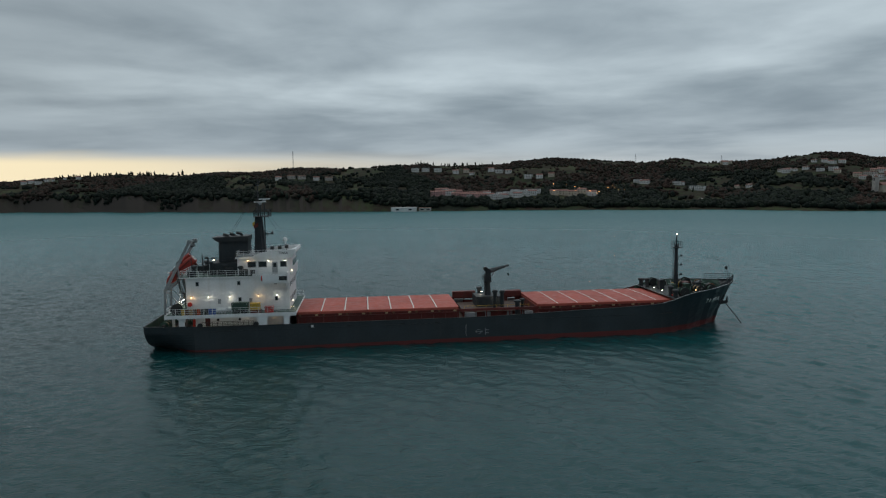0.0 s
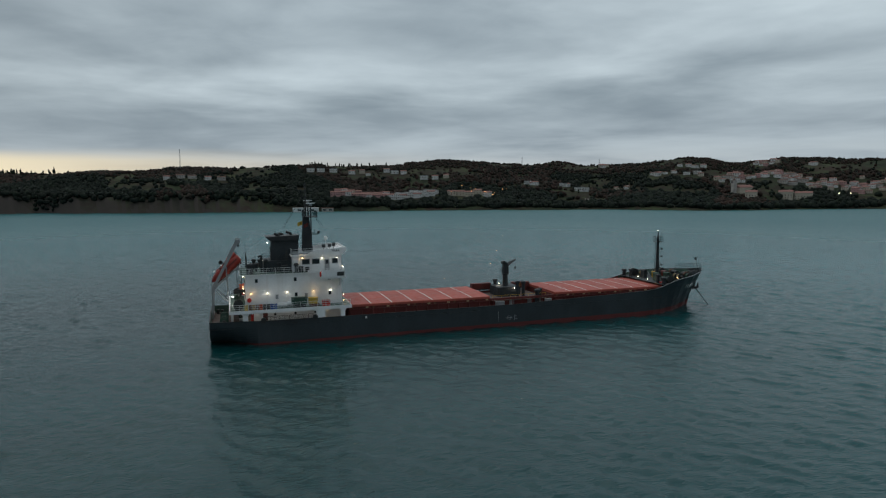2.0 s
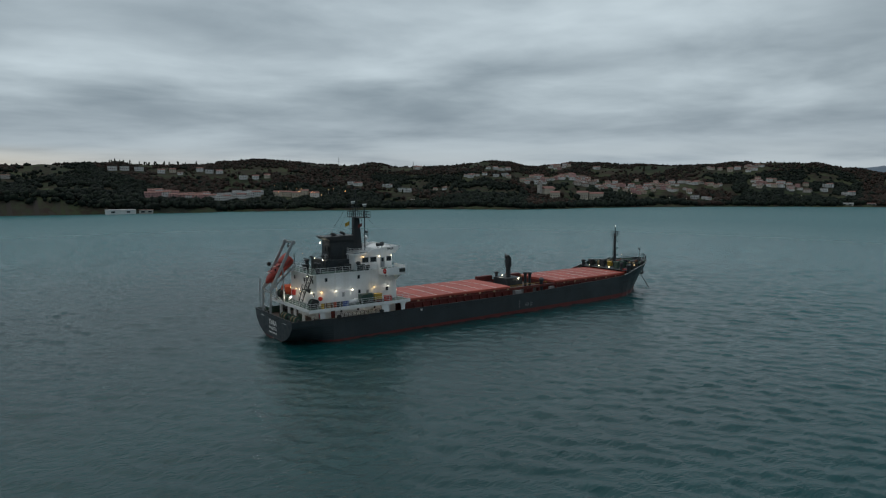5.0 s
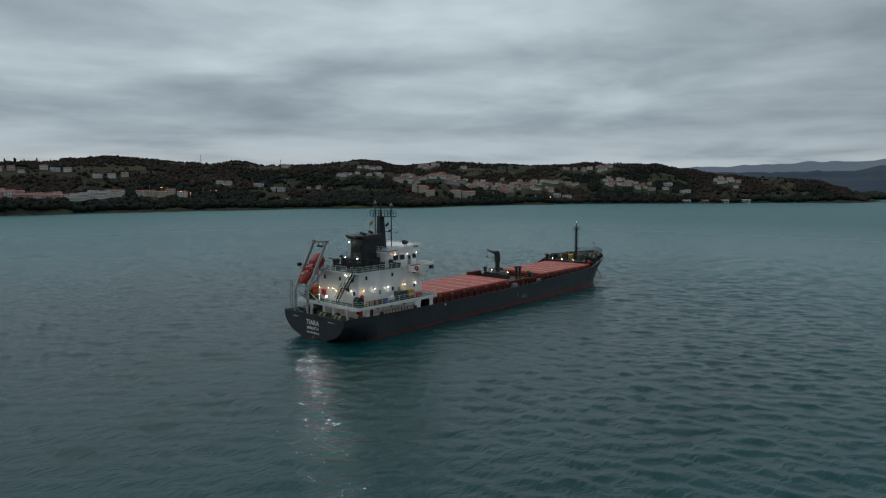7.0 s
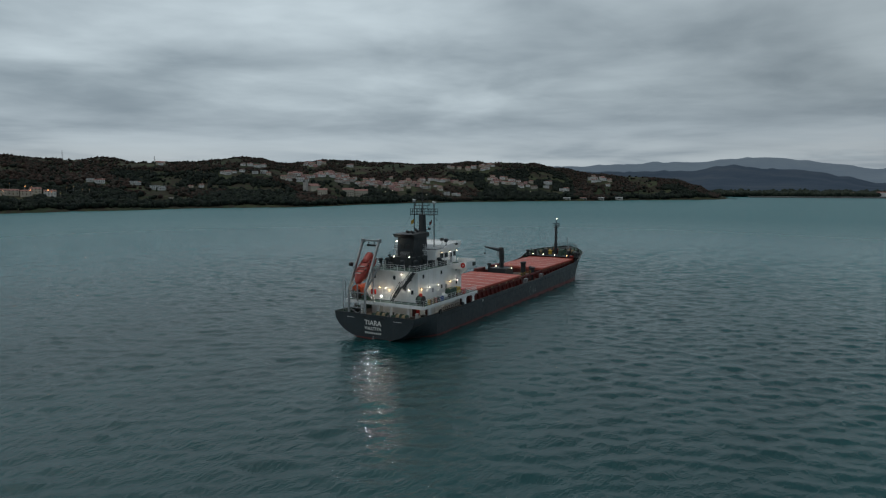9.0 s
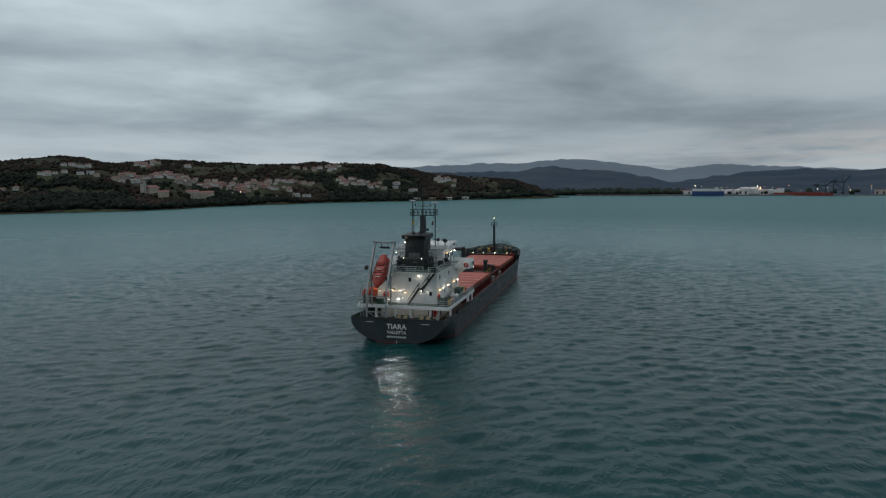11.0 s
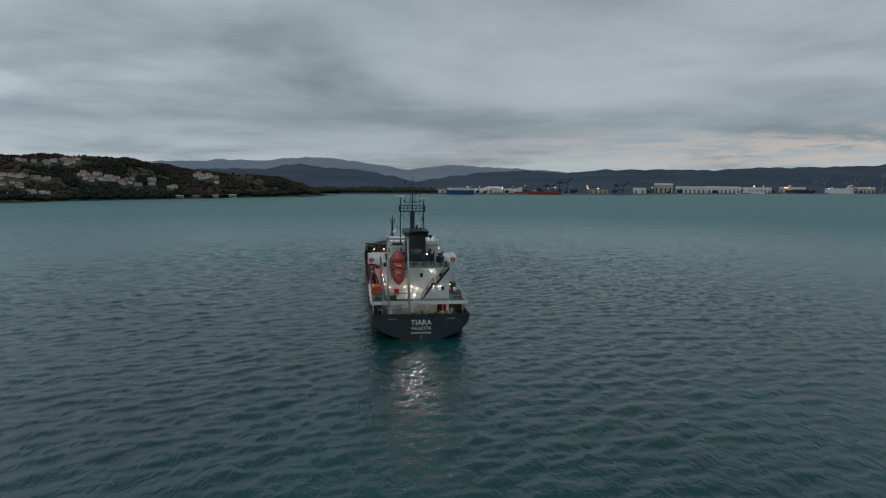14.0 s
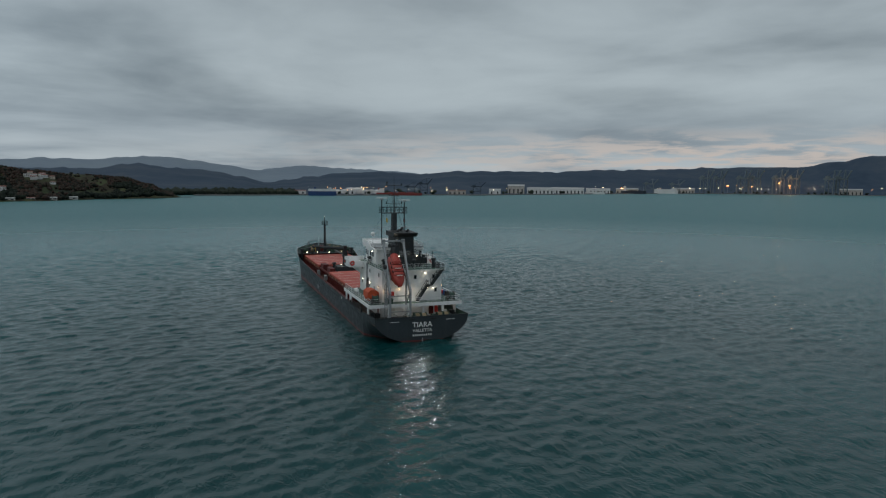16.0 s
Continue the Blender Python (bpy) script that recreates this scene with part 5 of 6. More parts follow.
# forecastle
def foremast():
    m = thing("foremast", (95.7, 0, 6.0), "dark grey foremast with a railed platform and a masthead light", "mast")
    part("column", Geo().cyl((95.7, 0, 6.0), (95.7, 0, 15.0), 0.42, 0.26, 14), M_SLATE, m)
    pl = part("platform", Geo().box(94.9, 96.5, -0.8, 0.8, 14.4, 14.5), M_SLATE, m)
    part("platform_rail", rails(Geo(), [(94.95, -0.75, 14.5), (96.45, -0.75, 14.5), (96.45, 0.75, 14.5), (94.95, 0.75, 14.5), (94.95, -0.75, 14.5)], 1.1, 0.75, 2, 0.035), M_SLATE, pl)
    part("topmast", Geo().cyl((95.7, 0, 15.0), (95.7, 0, 16.9), 0.14, 0.09, 8), M_SLATE, m)
    part("masthead_light", Geo().cyl((95.7, 0, 16.9), (95.7, 0, 17.1), 0.09, n=10), M_LAMP_C, m, "lit white masthead light")
    part("ladder", Geo().bar((95.0, -0.25, 6.2), (95.25, -0.2, 14.4), 0.06).bar((95.0, 0.25, 6.2), (95.25, 0.2, 14.4), 0.06), M_SLATE, m)
    for i in range(22):
        z = 6.5 + i * 0.36
        part("rung", Geo().bar((95.0 + 0.0003 * i, -0.25, z), (95.0 + 0.0003 * i, 0.25, z), 0.045), M_SLATE, m)
    for z in (12.6, 10.9, 9.0):
        part("lamp_bracket", Geo().bar((95.9, 0, z), (96.6, -0.1, z + 0.15), 0.1).box(96.5, 96.8, -0.25, 0.05, z + 0.05, z + 0.4), M_SLATE, m)
    for s in (-1, 1):
        part("stay_wire", Geo().cyl((95.7, 0, 14.3), (93.2, s * 7.8, 6.2), 0.02, n=4), M_BLACK, m)


foremast()
for s in (-1, 1):
    a = thing("windlass", (101.5, s * 1.9, 6.1), "dark anchor windlass with chain wheel", "windlass", "anchor windlasses")
    part("gypsy", Geo().cyl((101.5, s * 1.9 - 0.4, 6.95), (101.5, s * 1.9 + 0.4, 6.95), 0.7, n=16), M_BLACK, a)
    part("gearbox", Geo().box(100.9, 102.1, s * 1.0 - 0.35, s * 1.0 + 0.35, 6.1, 7.4), M_DKGREEN, a)
    part("brake_band", Geo().cyl((101.5, s * 2.5, 6.95), (101.5, s * 2.75, 6.95), 0.8, n=16), M_BROWN, a)
    part("chain_guide", Geo().bar((102.3, s * 1.9, 6.3), (104.0, s * 1.5, 6.4), 0.3), M_BROWN, a)
for s in (-1, 1):
    for i in range(12):
        x = 93.8 + i * 0.85
        zt = smooth_table(TOP, x) - 0.12
        yb, yl = breadth(x, zt, zt + 0.12) - 0.25, breadth(x, 6.1, zt + 0.12) - 0.25
        part("bulwark_stay", Geo().prism([(s * yb, zt), (s * max(0.1, yl - 0.5), 6.06), (s * max(0.2, yl), 6.06)], "x", x - 0.05, x + 0.05), M_GREY, ship)
bow_rail = thing("bow_rail", (105, 0, 7.6), "grey bow railing round the stem", "railing")
for s in (-1, 1):
    pts = [(x, s * max(0.15, smooth_table(BDECK, x) - 0.1), smooth_table(TOP, x)) for x in (103.6, 104.8, 106, 107, 107.3)]
    part("rail_section", rails(Geo(), pts, 1.15, 0.7, 3, 0.03), M_SLATE, bow_rail)
jack = thing("jackstaff", (106.2, 0, 6.2), "thin jackstaff with a small dark flag at the bow", "flagstaff")
part("staff", Geo().cyl((106.2, 0, 6.2), (106.2, 0, 10.6), 0.05, n=6), M_GREY, jack)
part("flag", Geo().box(105.65, 106.15, -0.02, 0.02, 9.9, 10.5), M_SLATE, jack)
for i, (x, y, m, c, h) in enumerate(((97.0, -1.6, M_DKGREEN, "dark green", 1.5), (98.0, 0.6, M_MAROON, "dark red", 1.5), (99.6, -1.0, M_SLATE, "dark grey", 1.6), (96.6, 2.2, M_YELLOW, "worn yellow", 1.1), (93.9, -2.2, M_DKGREEN, "dark green", 1.6), (93.8, 2.4, M_SLATE, "dark grey", 1.7))):
    b = thing("deck_locker", (x, y, 6.05), c + " steel locker on the forecastle", "locker", "forecastle lockers")
    part("body", Geo().box(x - 0.45, x + 0.45, y - 0.6, y + 0.6, 6.05, 6.05 + h), m, b)
    part("lid", Geo().prism([(x - 0.55, 6.05 + h), (x + 0.55, 6.05 + h), (x + 0.4, 6.2 + h), (x - 0.4, 6.2 + h)], "y", y - 0.7, y + 0.7), m, b)
fr = thing("fire_hydrant_box", (92.6, -6.0, 4.0), "bright red fire hose cabinet at the forecastle break", "fire cabinet")
part("cabinet", Geo().box(92.3, 92.9, -6.5, -5.6, 4.0, 6.2), M_RED, fr)
part("roof", Geo().box(92.2, 93.0, -6.6, -5.5, 6.2, 6.3), M_RED, fr)

# anchors and the chain that holds the ship
for s in (-1, 1):
    a = thing("anchor", (104.6, s * 1.6, 4.2), "dark stockless anchor housed in the flared bow", "anchor", "bow anchors")
    yb = s * (breadth(104.0, 4.4, 7.4) + 0.25)
    part("shank", Geo().bar((103.7, yb * 0.9, 5.4), (104.3, yb, 3.9), 0.3), M_BLACK, a)
    part("crown", Geo().bar((103.6, yb + 0.05 * s, 3.8), (105.0, yb + 0.05 * s, 3.9), 0.5), M_BLACK, a)
    for k in (103.6, 105.0):
        part("fluke", Geo().cyl((k, yb + 0.1 * s, 3.8), (k + 0.1, yb + 0.15 * s, 5.1), 0.3, 0.06, 8), M_BLACK, a)
    part("hawse_bolster", Geo().ring([((104.0, yb * 0.8, 4.9), (0.4, s, -0.1), 0.75, 0.75), ((104.1, yb * 1.05, 4.9), (0.4, s, -0.1), 0.65, 0.65)], 12), M_BLACK, a)
ch = thing("anchor_chain", (105.2, -1.2, 3.6), "taut anchor chain running from the bow into the sea", "chain")
c0, c1 = Vector((105.0, -1.1, 3.9)), Vector((108.4, -1.6, -0.4))
for i in range(16):
    p, q = c0.lerp(c1, i / 16), c0.lerp(c1, (i + 0.85) / 16)
    part("link", Geo().bar(p, q, 0.09 if i % 2 else 0.2, 0.2 if i % 2 else 0.09), M_BLACK, ch)

# ---- boat deck clutter ----
Z = 5.96
def drum(x, y, z, material, label):
    d = thing("oil_drum", (x, y, z), label, "drum", "drums on the boat deck")
    part("barrel", Geo().ring([((x, y, z + k), (0, 0, 1), r, r) for k, r in ((0, 0.29), (0.28, 0.29), (0.3, 0.31), (0.32, 0.29), (0.58, 0.29), (0.6, 0.31), (0.62, 0.29), (0.9, 0.29))], 12), material, d)


for i, (m, c) in enumerate(((M_YELLOW, "yellow"), (M_BROWN, "rusty brown"), (M_WOOD, "pale tan"), (M_BROWN, "rusty brown"), (M_TARP, "orange"), (M_BLACK, "black"), (M_BLACK, "black"), (M_BLUE, "blue"), (M_BLUE, "blue"))):
    drum(6.2 + i * 0.62, -8.15, Z, m, c + " steel drum by the boat deck rail")


def crate(x0, x1, y0, y1, z0, z1, material, label):
    c = thing("storage_box", ((x0 + x1) / 2, (y0 + y1) / 2, z0), label, "box", "boxes on the boat deck")
    part("body", Geo().box(x0, x1, y0, y1, z0, z1 - 0.12), material, c)
    part("lid", Geo().box(x0 - 0.05, x1 + 0.05, y0 - 0.05, y1 + 0.05, z1 - 0.12, z1), material, c)
    for x in (x0 + 0.2, x1 - 0.2):
        part("latch", Geo().box(x - 0.05, x + 0.05, y0 - 0.09, y0 - 0.04, z1 - 0.3, z1 - 0.05), M_GREY, c)


crate(14.0, 16.7, -8.3, -7.2, Z + 0.6, Z + 1.75, M_DKGREEN, "dark green storage box on a low stand")
crate(14.2, 16.5, -8.2, -7.3, Z, Z + 0.6, M_BLACK, "black stand under the storage box")
crate(17.0, 18.6, -8.2, -7.2, Z + 0.5, Z + 1.6, M_YELLOW, "yellow chest on the boat deck")
crate(17.1, 18.8, -8.2, -7.3, Z, Z + 0.5, M_MAROON, "dark red box under the yellow chest")
crate(19.4, 20.8, -8.3, -7.5, Z, Z + 1.0, M_RED, "red fire gear locker")
crate(8.6, 9.8, 7.2, 8.3, Z, Z + 1.1, M_WHITE, "white locker on the boat deck")
for s, x in ((-1, 12.4), (1, 17.5)):
    r = thing("life_raft", (x, s * 7.9, Z), "white life raft canister in its cradle", "life raft", "life rafts")
    part("canister", Geo().ring([((x - 0.75, s * 7.9, Z + 0.65), (1, 0, 0), 0.25, 0.25), ((x - 0.7, s * 7.9, Z + 0.65), (1, 0, 0), 0.36, 0.36), ((x + 0.7, s * 7.9, Z + 0.65), (1, 0, 0), 0.36, 0.36), ((x + 0.75, s * 7.9, Z + 0.65), (1, 0, 0), 0.25, 0.25)], 12), M_WHITE, r, smooth=True)
    for k in (-0.5, 0.5):
        part("cradle", Geo().box(x + k - 0.06, x + k + 0.06, s * 7.9 - 0.4, s * 7.9 + 0.4, Z, Z + 0.4), M_GREY, r)
tank = thing("white_tank", (14.9, -7.0, Z), "white cylindrical tank lying on supports", "tank")
part("shell", Geo().cyl((13.2, -6.9, Z + 0.55), (15.2, -6.9, Z + 0.55), 0.4, n=14), M_WHITE, tank)
part("support", Geo().box(13.5, 13.7, -7.2, -6.6, Z, Z + 0.3).box(14.7, 14.9, -7.2, -6.6, Z, Z + 0.3), M_GREY, tank)
hb = thing("fire_hose_box", (7.0, -5.95, 7.2), "red fire hose box on the white wall", "fire cabinet")
part("box", Geo().cyl((6.8, -5.85, 7.35), (6.8, -6.2, 7.35), 0.38, n=14), M_RED, hb)
rb = thing("fire_hose_box", (5.95, 4.6, 7.0), "red fire hose box on the white wall", "fire cabinet")
part("box", Geo().box(5.7, 6.18, 3.6, 4.5, 6.9, 7.9), M_RED, rb)
rb = thing("fire_hose_box", (7.3, -3.6, 3.6), "red cabinet in the lit aft passage", "fire cabinet")
part("box", Geo().box(7.0, 7.44, -5.4, -4.9, 3.4, 4.6), M_RED, rb)


hose_reel(4.9, -7.2, Z)
# fire hoses, gas bottles and boxes on the poop under the boat deck, and pipes round the funnel casing
for y, w, h, m, t in ((-7.6, 0.9, 1.1, M_BLACK, "black rubber fender"), (-6.2, 0.5, 1.3, M_WHITE, "white ventilator box"), (-0.4, 0.8, 0.9, M_DKGREEN, "dark green motor housing"), (6.9, 1.0, 1.2, M_BLACK, "dark store box"), (7.9, 0.5, 1.5, M_SLATE, "dark grey pump casing")):
    crate(5.0, 5.0 + w, y - w / 2, y + w / 2, 2.92, 2.92 + h, m, t + " on the poop deck")
for x, y, h in ((9.3, -2.5, 3.0), (9.3, 2.5, 2.4), (10.2, -3.3, 2.2), (12.6, -3.3, 1.6)):
    q = thing("engine_room_pipe", (x, y, 11.92), "bent dark vent pipe beside the funnel casing", "pipe", "funnel pipes")
    part("riser", Geo().cyl((x, y, 11.92), (x, y, 11.92 + h), 0.14, n=8), M_SLATE, q)
    part("gooseneck", Geo().cyl((x, y, 11.92 + h), (x - 0.55, y, 11.82 + h), 0.14, 0.18, n=8), M_SLATE, q)
hose_reel(5.0, 7.4, Z)
crate(4.2, 5.3, 4.2, 5.4, Z, Z + 0.9, M_DKGREEN, "dark green machinery box aft")

# rescue boat with its crane on the port side
rb = thing("rescue_boat", (7.2, 7.6, Z), "orange covered rescue boat in its cradle", "rescue boat")
part("hull", Geo().ring([((4.9, 7.6, Z + 1.3), (1, 0, 0), 0.4, 0.4), ((5.8, 7.6, Z + 1.1), (1, 0, 0), 1.05, 0.85), ((7.4, 7.6, Z + 1.1), (1, 0, 0), 1.2, 0.95), ((8.8, 7.6, Z + 1.2), (1, 0, 0), 0.9, 0.75), ((10.0, 7.6, Z + 1.6), (1, 0, 0), 0.1, 0.15)], 12), M_TARP, rb, smooth=True)
part("cover", Geo().prism([(6.5, Z + 1.2), (8.7, Z + 1.2), (8.6, Z + 2.1), (8.0, Z + 2.5), (7.2, Z + 2.5), (6.6, Z + 2.1)], "x", 5.3, 8.6), M_TARP, rb, "rounded orange canvas cover")
for x in (6.3, 8.4):
    part("cradle", Geo().box(x - 0.1, x + 0.1, 6.9, 8.3, Z, Z + 0.6), M_GREY, rb)
rc = thing("rescue_boat_crane", (10.4, 7.4, Z), "dark grey slewing crane beside the rescue boat", "crane")
part("post", Geo().cyl((10.4, 7.4, Z), (10.4, 7.4, Z + 3.0), 0.28, 0.22, 10), M_SLATE, rc)
part("boom", Geo().bar((10.4, 7.4, Z + 2.9), (8.2, 7.9, Z + 4.3), 0.3), M_SLATE, rc)
part("ram", Geo().bar((10.3, 7.4, Z + 1.5), (9.0, 7.7, Z + 3.6), 0.14), M_GREY, rc)
ps = thing("provision_crane", (13.6, 6.7, Z), "pale grey stores crane post with folded boom", "crane")
part("post", Geo().cyl((13.6, 6.7, Z), (13.6, 6.7, Z + 6.5), 0.25, 0.2, 10), M_GREY, ps)
part("boom", Geo().bar((13.6, 6.7, Z + 6.4), (9.4, 6.9, Z + 7.6), 0.26), M_GREY, ps)
# steel lockers on the bridge deck and a barbecue of pipes by the funnel
for x, y, w, h in ((7.0, -5.2, 0.5, 1.0), (13.2, -4.6, 0.6, 1.3), (16.0, -5.4, 0.4, 1.1), (7.2, 1.0, 0.5, 1.1), (17.2, -5.3, 0.35, 0.9)):
    b = thing("deck_locker", (x, y, 11.92), "dark steel locker on the bridge deck", "locker", "bridge deck lockers")
    part("body", Geo().box(x - w, x + w, y - w * 0.7, y + w * 0.7, 11.92, 11.92 + h), M_SLATE, b)
    part("door", Geo().box(x - w * 0.8, x + w * 0.8, y - w * 0.7 - 0.03, y - w * 0.7 + 0.01, 12.0, 11.85 + h), M_BLACK, b)
for x, y in ((6.6, -3.0), (9.0, -4.9), (6.6, 4.9)):
    p = thing("antenna_post", (x, y, 11.9), "thin dark pole on the bridge deck", "pole", "bridge deck poles")
    part("pole", Geo().cyl((x, y, 11.9), (x, y, 14.9), 0.07, n=6), M_BLACK, p)
    part("arm", Geo().bar((x, y - 0.4, 14.3), (x, y + 0.4, 14.3), 0.06), M_BLACK, p)


# ---- the ship's lamps ----
WARM, COOL = (1.0, 0.62, 0.26), (1.0, 0.9, 0.74)


def deck_lamp(x, y, z, warm=False, power=6.0, out=(0, 0, 0), r=0.08, flood=False):
    t = thing("floodlight" if flood else "deck_lamp", (x, y, z), ("bright white floodlight" if flood else "small lit warm deck lamp" if warm else "small lit white deck lamp") + " on the ship", "lamp", "ship lamps")
    ox, oy, oz = out
    part("housing", Geo().box(x - 0.12 - ox * 0.15, x + 0.12 - ox * 0.15, y - 0.12 - oy * 0.15, y + 0.12 - oy * 0.15, z + 0.05, z + 0.22), M_GREY, t)
    part("bulb", Geo().ring([((x, y, z - r), (0, 0, 1), r * 0.4, r * 0.4), ((x, y, z - r * 0.4), (0, 0, 1), r, r), ((x, y, z + r * 0.4), (0, 0, 1), r, r), ((x, y, z + r), (0, 0, 1), r * 0.4, r * 0.4)], 8), M_LAMP_F if flood else M_LAMP_W if warm else M_LAMP_C, t)
    if power:
        lamp("lamp_light", (x + ox * 0.4, y + oy * 0.4, z - 0.1 + oz), WARM if warm else COOL, power * 0.3, 0.2)


S = -6.1
for x, w in ((7.1, True), (9.95, False), (13.4, False), (18.1, True), (21.2, False)):
    deck_lamp(x, S, 8.5, w, 24 if not w else 30, (0, -1, 0))
deck_lamp(16.4, -5.1, 14.45, True, 22, (0, -1, 0))
for x in (19.9, 22.6):
    deck_lamp(x, -5.1, 14.35, False, 10, (0, -1, 0))
for x, s, w in ((9.5, -1, False), (13.8, -1, False), (20.5, -1, True), (16.0, -1, False)):
    deck_lamp(x, s * 6.4, 5.35, w, 10, (0, s, 0))
for x, w in ((9.5, False), (15.0, False)):
    deck_lamp(x, 6.4, 5.35, w, 12, (0, 1, 0))
beam = new("floodlight_beam", bpy.data.lights.new("floodlight_beam", "SPOT"))
beam.data.energy, beam.data.color, beam.data.spot_size, beam.data.spot_blend, beam.data.shadow_soft_size = 950, (0.86, 0.93, 1.0), radians(125), 0.5, 0.3
beam.matrix_world = look((0.1, 0.9, 7.05), (-40, -6, 1))
deck_lamp(4.0, 0.9, 7.05, False, 140, (-1, 0, 0), 0.13, True)
deck_lamp(5.9, -2.45, 11.2, False, 30, (-1, 0, 0), 0.09)
for y, z, w in ((2.6, 8.3, True), (1.2, 8.35, False), (0.3, 8.0, True), (-2.9, 8.35, False), (-4.1, 8.35, False), (5.3, 8.2, True)):
    deck_lamp(5.9, y, z, w, 14, (-1, 0, 0), 0.075)
for y in (-2.5, 0.8, 3.2, -6.5):
    deck_lamp(6.6, y, 5.3, y > 5, 16, (-1, 0, 0), 0.075)
deck_lamp(10.6, 1.7, 16.9, False, 30, (-1, 0, 0), 0.1)
for y in (-1.9, 1.6):
    deck_lamp(9.4, y, 14.0, False, 8, (-1, 0, 0), 0.09)
for z in (12.6, 7.4, 6.3):
    deck_lamp(23.75, -5.0, z, z < 7, 16, (1, 0, 0), 0.08)
deck_lamp(15.5, 5.2, 14.4, False, 16, (0, 1, 0))
for x in (8.0, 14.0, 20.0):
    deck_lamp(x, 6.1, 8.5, x == 8.0, 20, (0, 1, 0))
deck_lamp(60.2, -1.0, 6.05, False, 60, (0, -1, 0), 0.1)
deck_lamp(58.2, 2.6, 6.6, False, 30, (-1, 0, 0), 0.09)
for y, w in ((6.0, False), (2.8, False), (-0.8, False), (-4.6, True)):
    deck_lamp(92.6, y, 6.3, w, 12, (-1, 0, 0.2), 0.09)
deck_lamp(96.9, -5.6, 7.0, True, 18, (0, 0, 0.3), 0.09)
deck_lamp(99.6, -3.2, 7.1, False, 14, (0, 0, 0.3), 0.075)


# ---- buildings on the shore ----
WALLS = [mat("wall_white", (0.66, 0.65, 0.64), 0.8, var=0.1, scale=0.2), mat("wall_cream", (0.50, 0.44, 0.36), 0.8, var=0.12, scale=0.2),
         mat("wall_pink", (0.46, 0.27, 0.26), 0.8, var=0.12, scale=0.2), mat("wall_stone", (0.42, 0.39, 0.36), 0.85, var=0.2, scale=0.3)]
ROOFS = [mat("roof_terracotta", (0.24, 0.12, 0.10), 0.85, var=0.2, scale=0.5), mat("roof_brown", (0.14, 0.08, 0.06), 0.85, var=0.2, scale=0.5), mat("roof_flat_grey", (0.36, 0.36, 0.36), 0.8, var=0.15, scale=0.3)]
M_PANE = mat("house_window_glass", (0.03, 0.035, 0.04), 0.15, var=0.2, scale=1.0)
M_DOOR = mat("house_door_wood", (0.11, 0.06, 0.035), 0.7, var=0.2, scale=1.0)
M_STREET = mat("street_lamp_glow", (1.0, 0.42, 0.14), emit=8.0)
M_STREETC = mat("port_lamp_glow", (1.0, 0.72, 0.45), emit=16.0)


def make_house(w, d, h, rh, wall, roof, label, flat=False, name="house"):
    """A house at the origin, front to -y, with its eaves at h and its own windows and door."""
    o = thing(name, (0, 0, 0), label, "house", "houses on the hills")
    part("wall", Geo().box(-w / 2, w / 2, -d / 2, d / 2, -2.5, h), wall, o)
    if flat:
        part("roof", Geo().box(-w / 2 - 0.3, w / 2 + 0.3, -d / 2 - 0.3, d / 2 + 0.3, h, h + 0.35), roof, o)
        part("terrace", Geo().box(-w / 2, w / 2, -d / 2 - 1.3, -d / 2, h * 0.48, h * 0.48 + 0.9), wall, o)
    else:
        part("roof", Geo().prism([(-d / 2 - 0.5, h - 0.15), (d / 2 + 0.5, h - 0.15), (0, h + rh)], "x", -w / 2 - 0.4, w / 2 + 0.4), roof, o)
        part("chimney", Geo().box(w * 0.2, w * 0.2 + 0.7, 0.6, 1.3, h, h + rh + 0.7), wall, o)
    n = max(2, int(w / 3.2))
    for f in range(2 if h > 4.5 else 1):
        for i in range(n):
            x = -w / 2 + w * (i + 0.5) / n
            z = 1.6 + f * 2.9
            if f == 0 and i == n // 2:
                part("door", Geo().box(x - 0.5, x + 0.5, -d / 2 - 0.06, -d / 2 + 0.02, 0, 2.1), M_DOOR, o)
            else:
                part("window", Geo().box(x - 0.6, x + 0.6, -d / 2 - 0.06, -d / 2 + 0.02, z - 0.6, z + 0.7), M_PANE, o)
    for s in (-1, 1):
        part("window", Geo().box(s * w / 2 - 0.05, s * w / 2 + 0.05, -0.6, 0.6, h - 1.9, h - 0.7), M_PANE, o)
    return o


def land_spot(az, r):
    x, y = spot(az, r)
    return x, y, ground_z(az, r)


def facing(x, y):
    """Turn about z so that a front of -y looks at the bay."""
    return math.degrees(math.atan2(-y, 20 - x)) + 90


rng = random.Random(11)
kinds = [make_house(13, 9, 5.0, 1.8, WALLS[0], ROOFS[0], "white two-storey house with a terracotta roof among trees"),
         make_house(12, 8, 4.9, 1.7, WALLS[1], ROOFS[0], "cream house with a terracotta gable roof on the slope"),
         make_house(17, 9, 4.6, 1.9, WALLS[3], ROOFS[1], "stone farmhouse with a brown tiled roof"),
         make_house(10, 7, 3.2, 1.5, WALLS[0], ROOFS[1], "small white cottage with a brown roof"),
         make_house(16, 10, 5.6, 0, WALLS[0], ROOFS[2], "white modern villa with a flat roof and terrace", True),
         make_house(12, 9, 5.4, 1.7, WALLS[2], ROOFS[0], "pink rendered house with a terracotta roof")]
taken = []
SIZE = 0.55


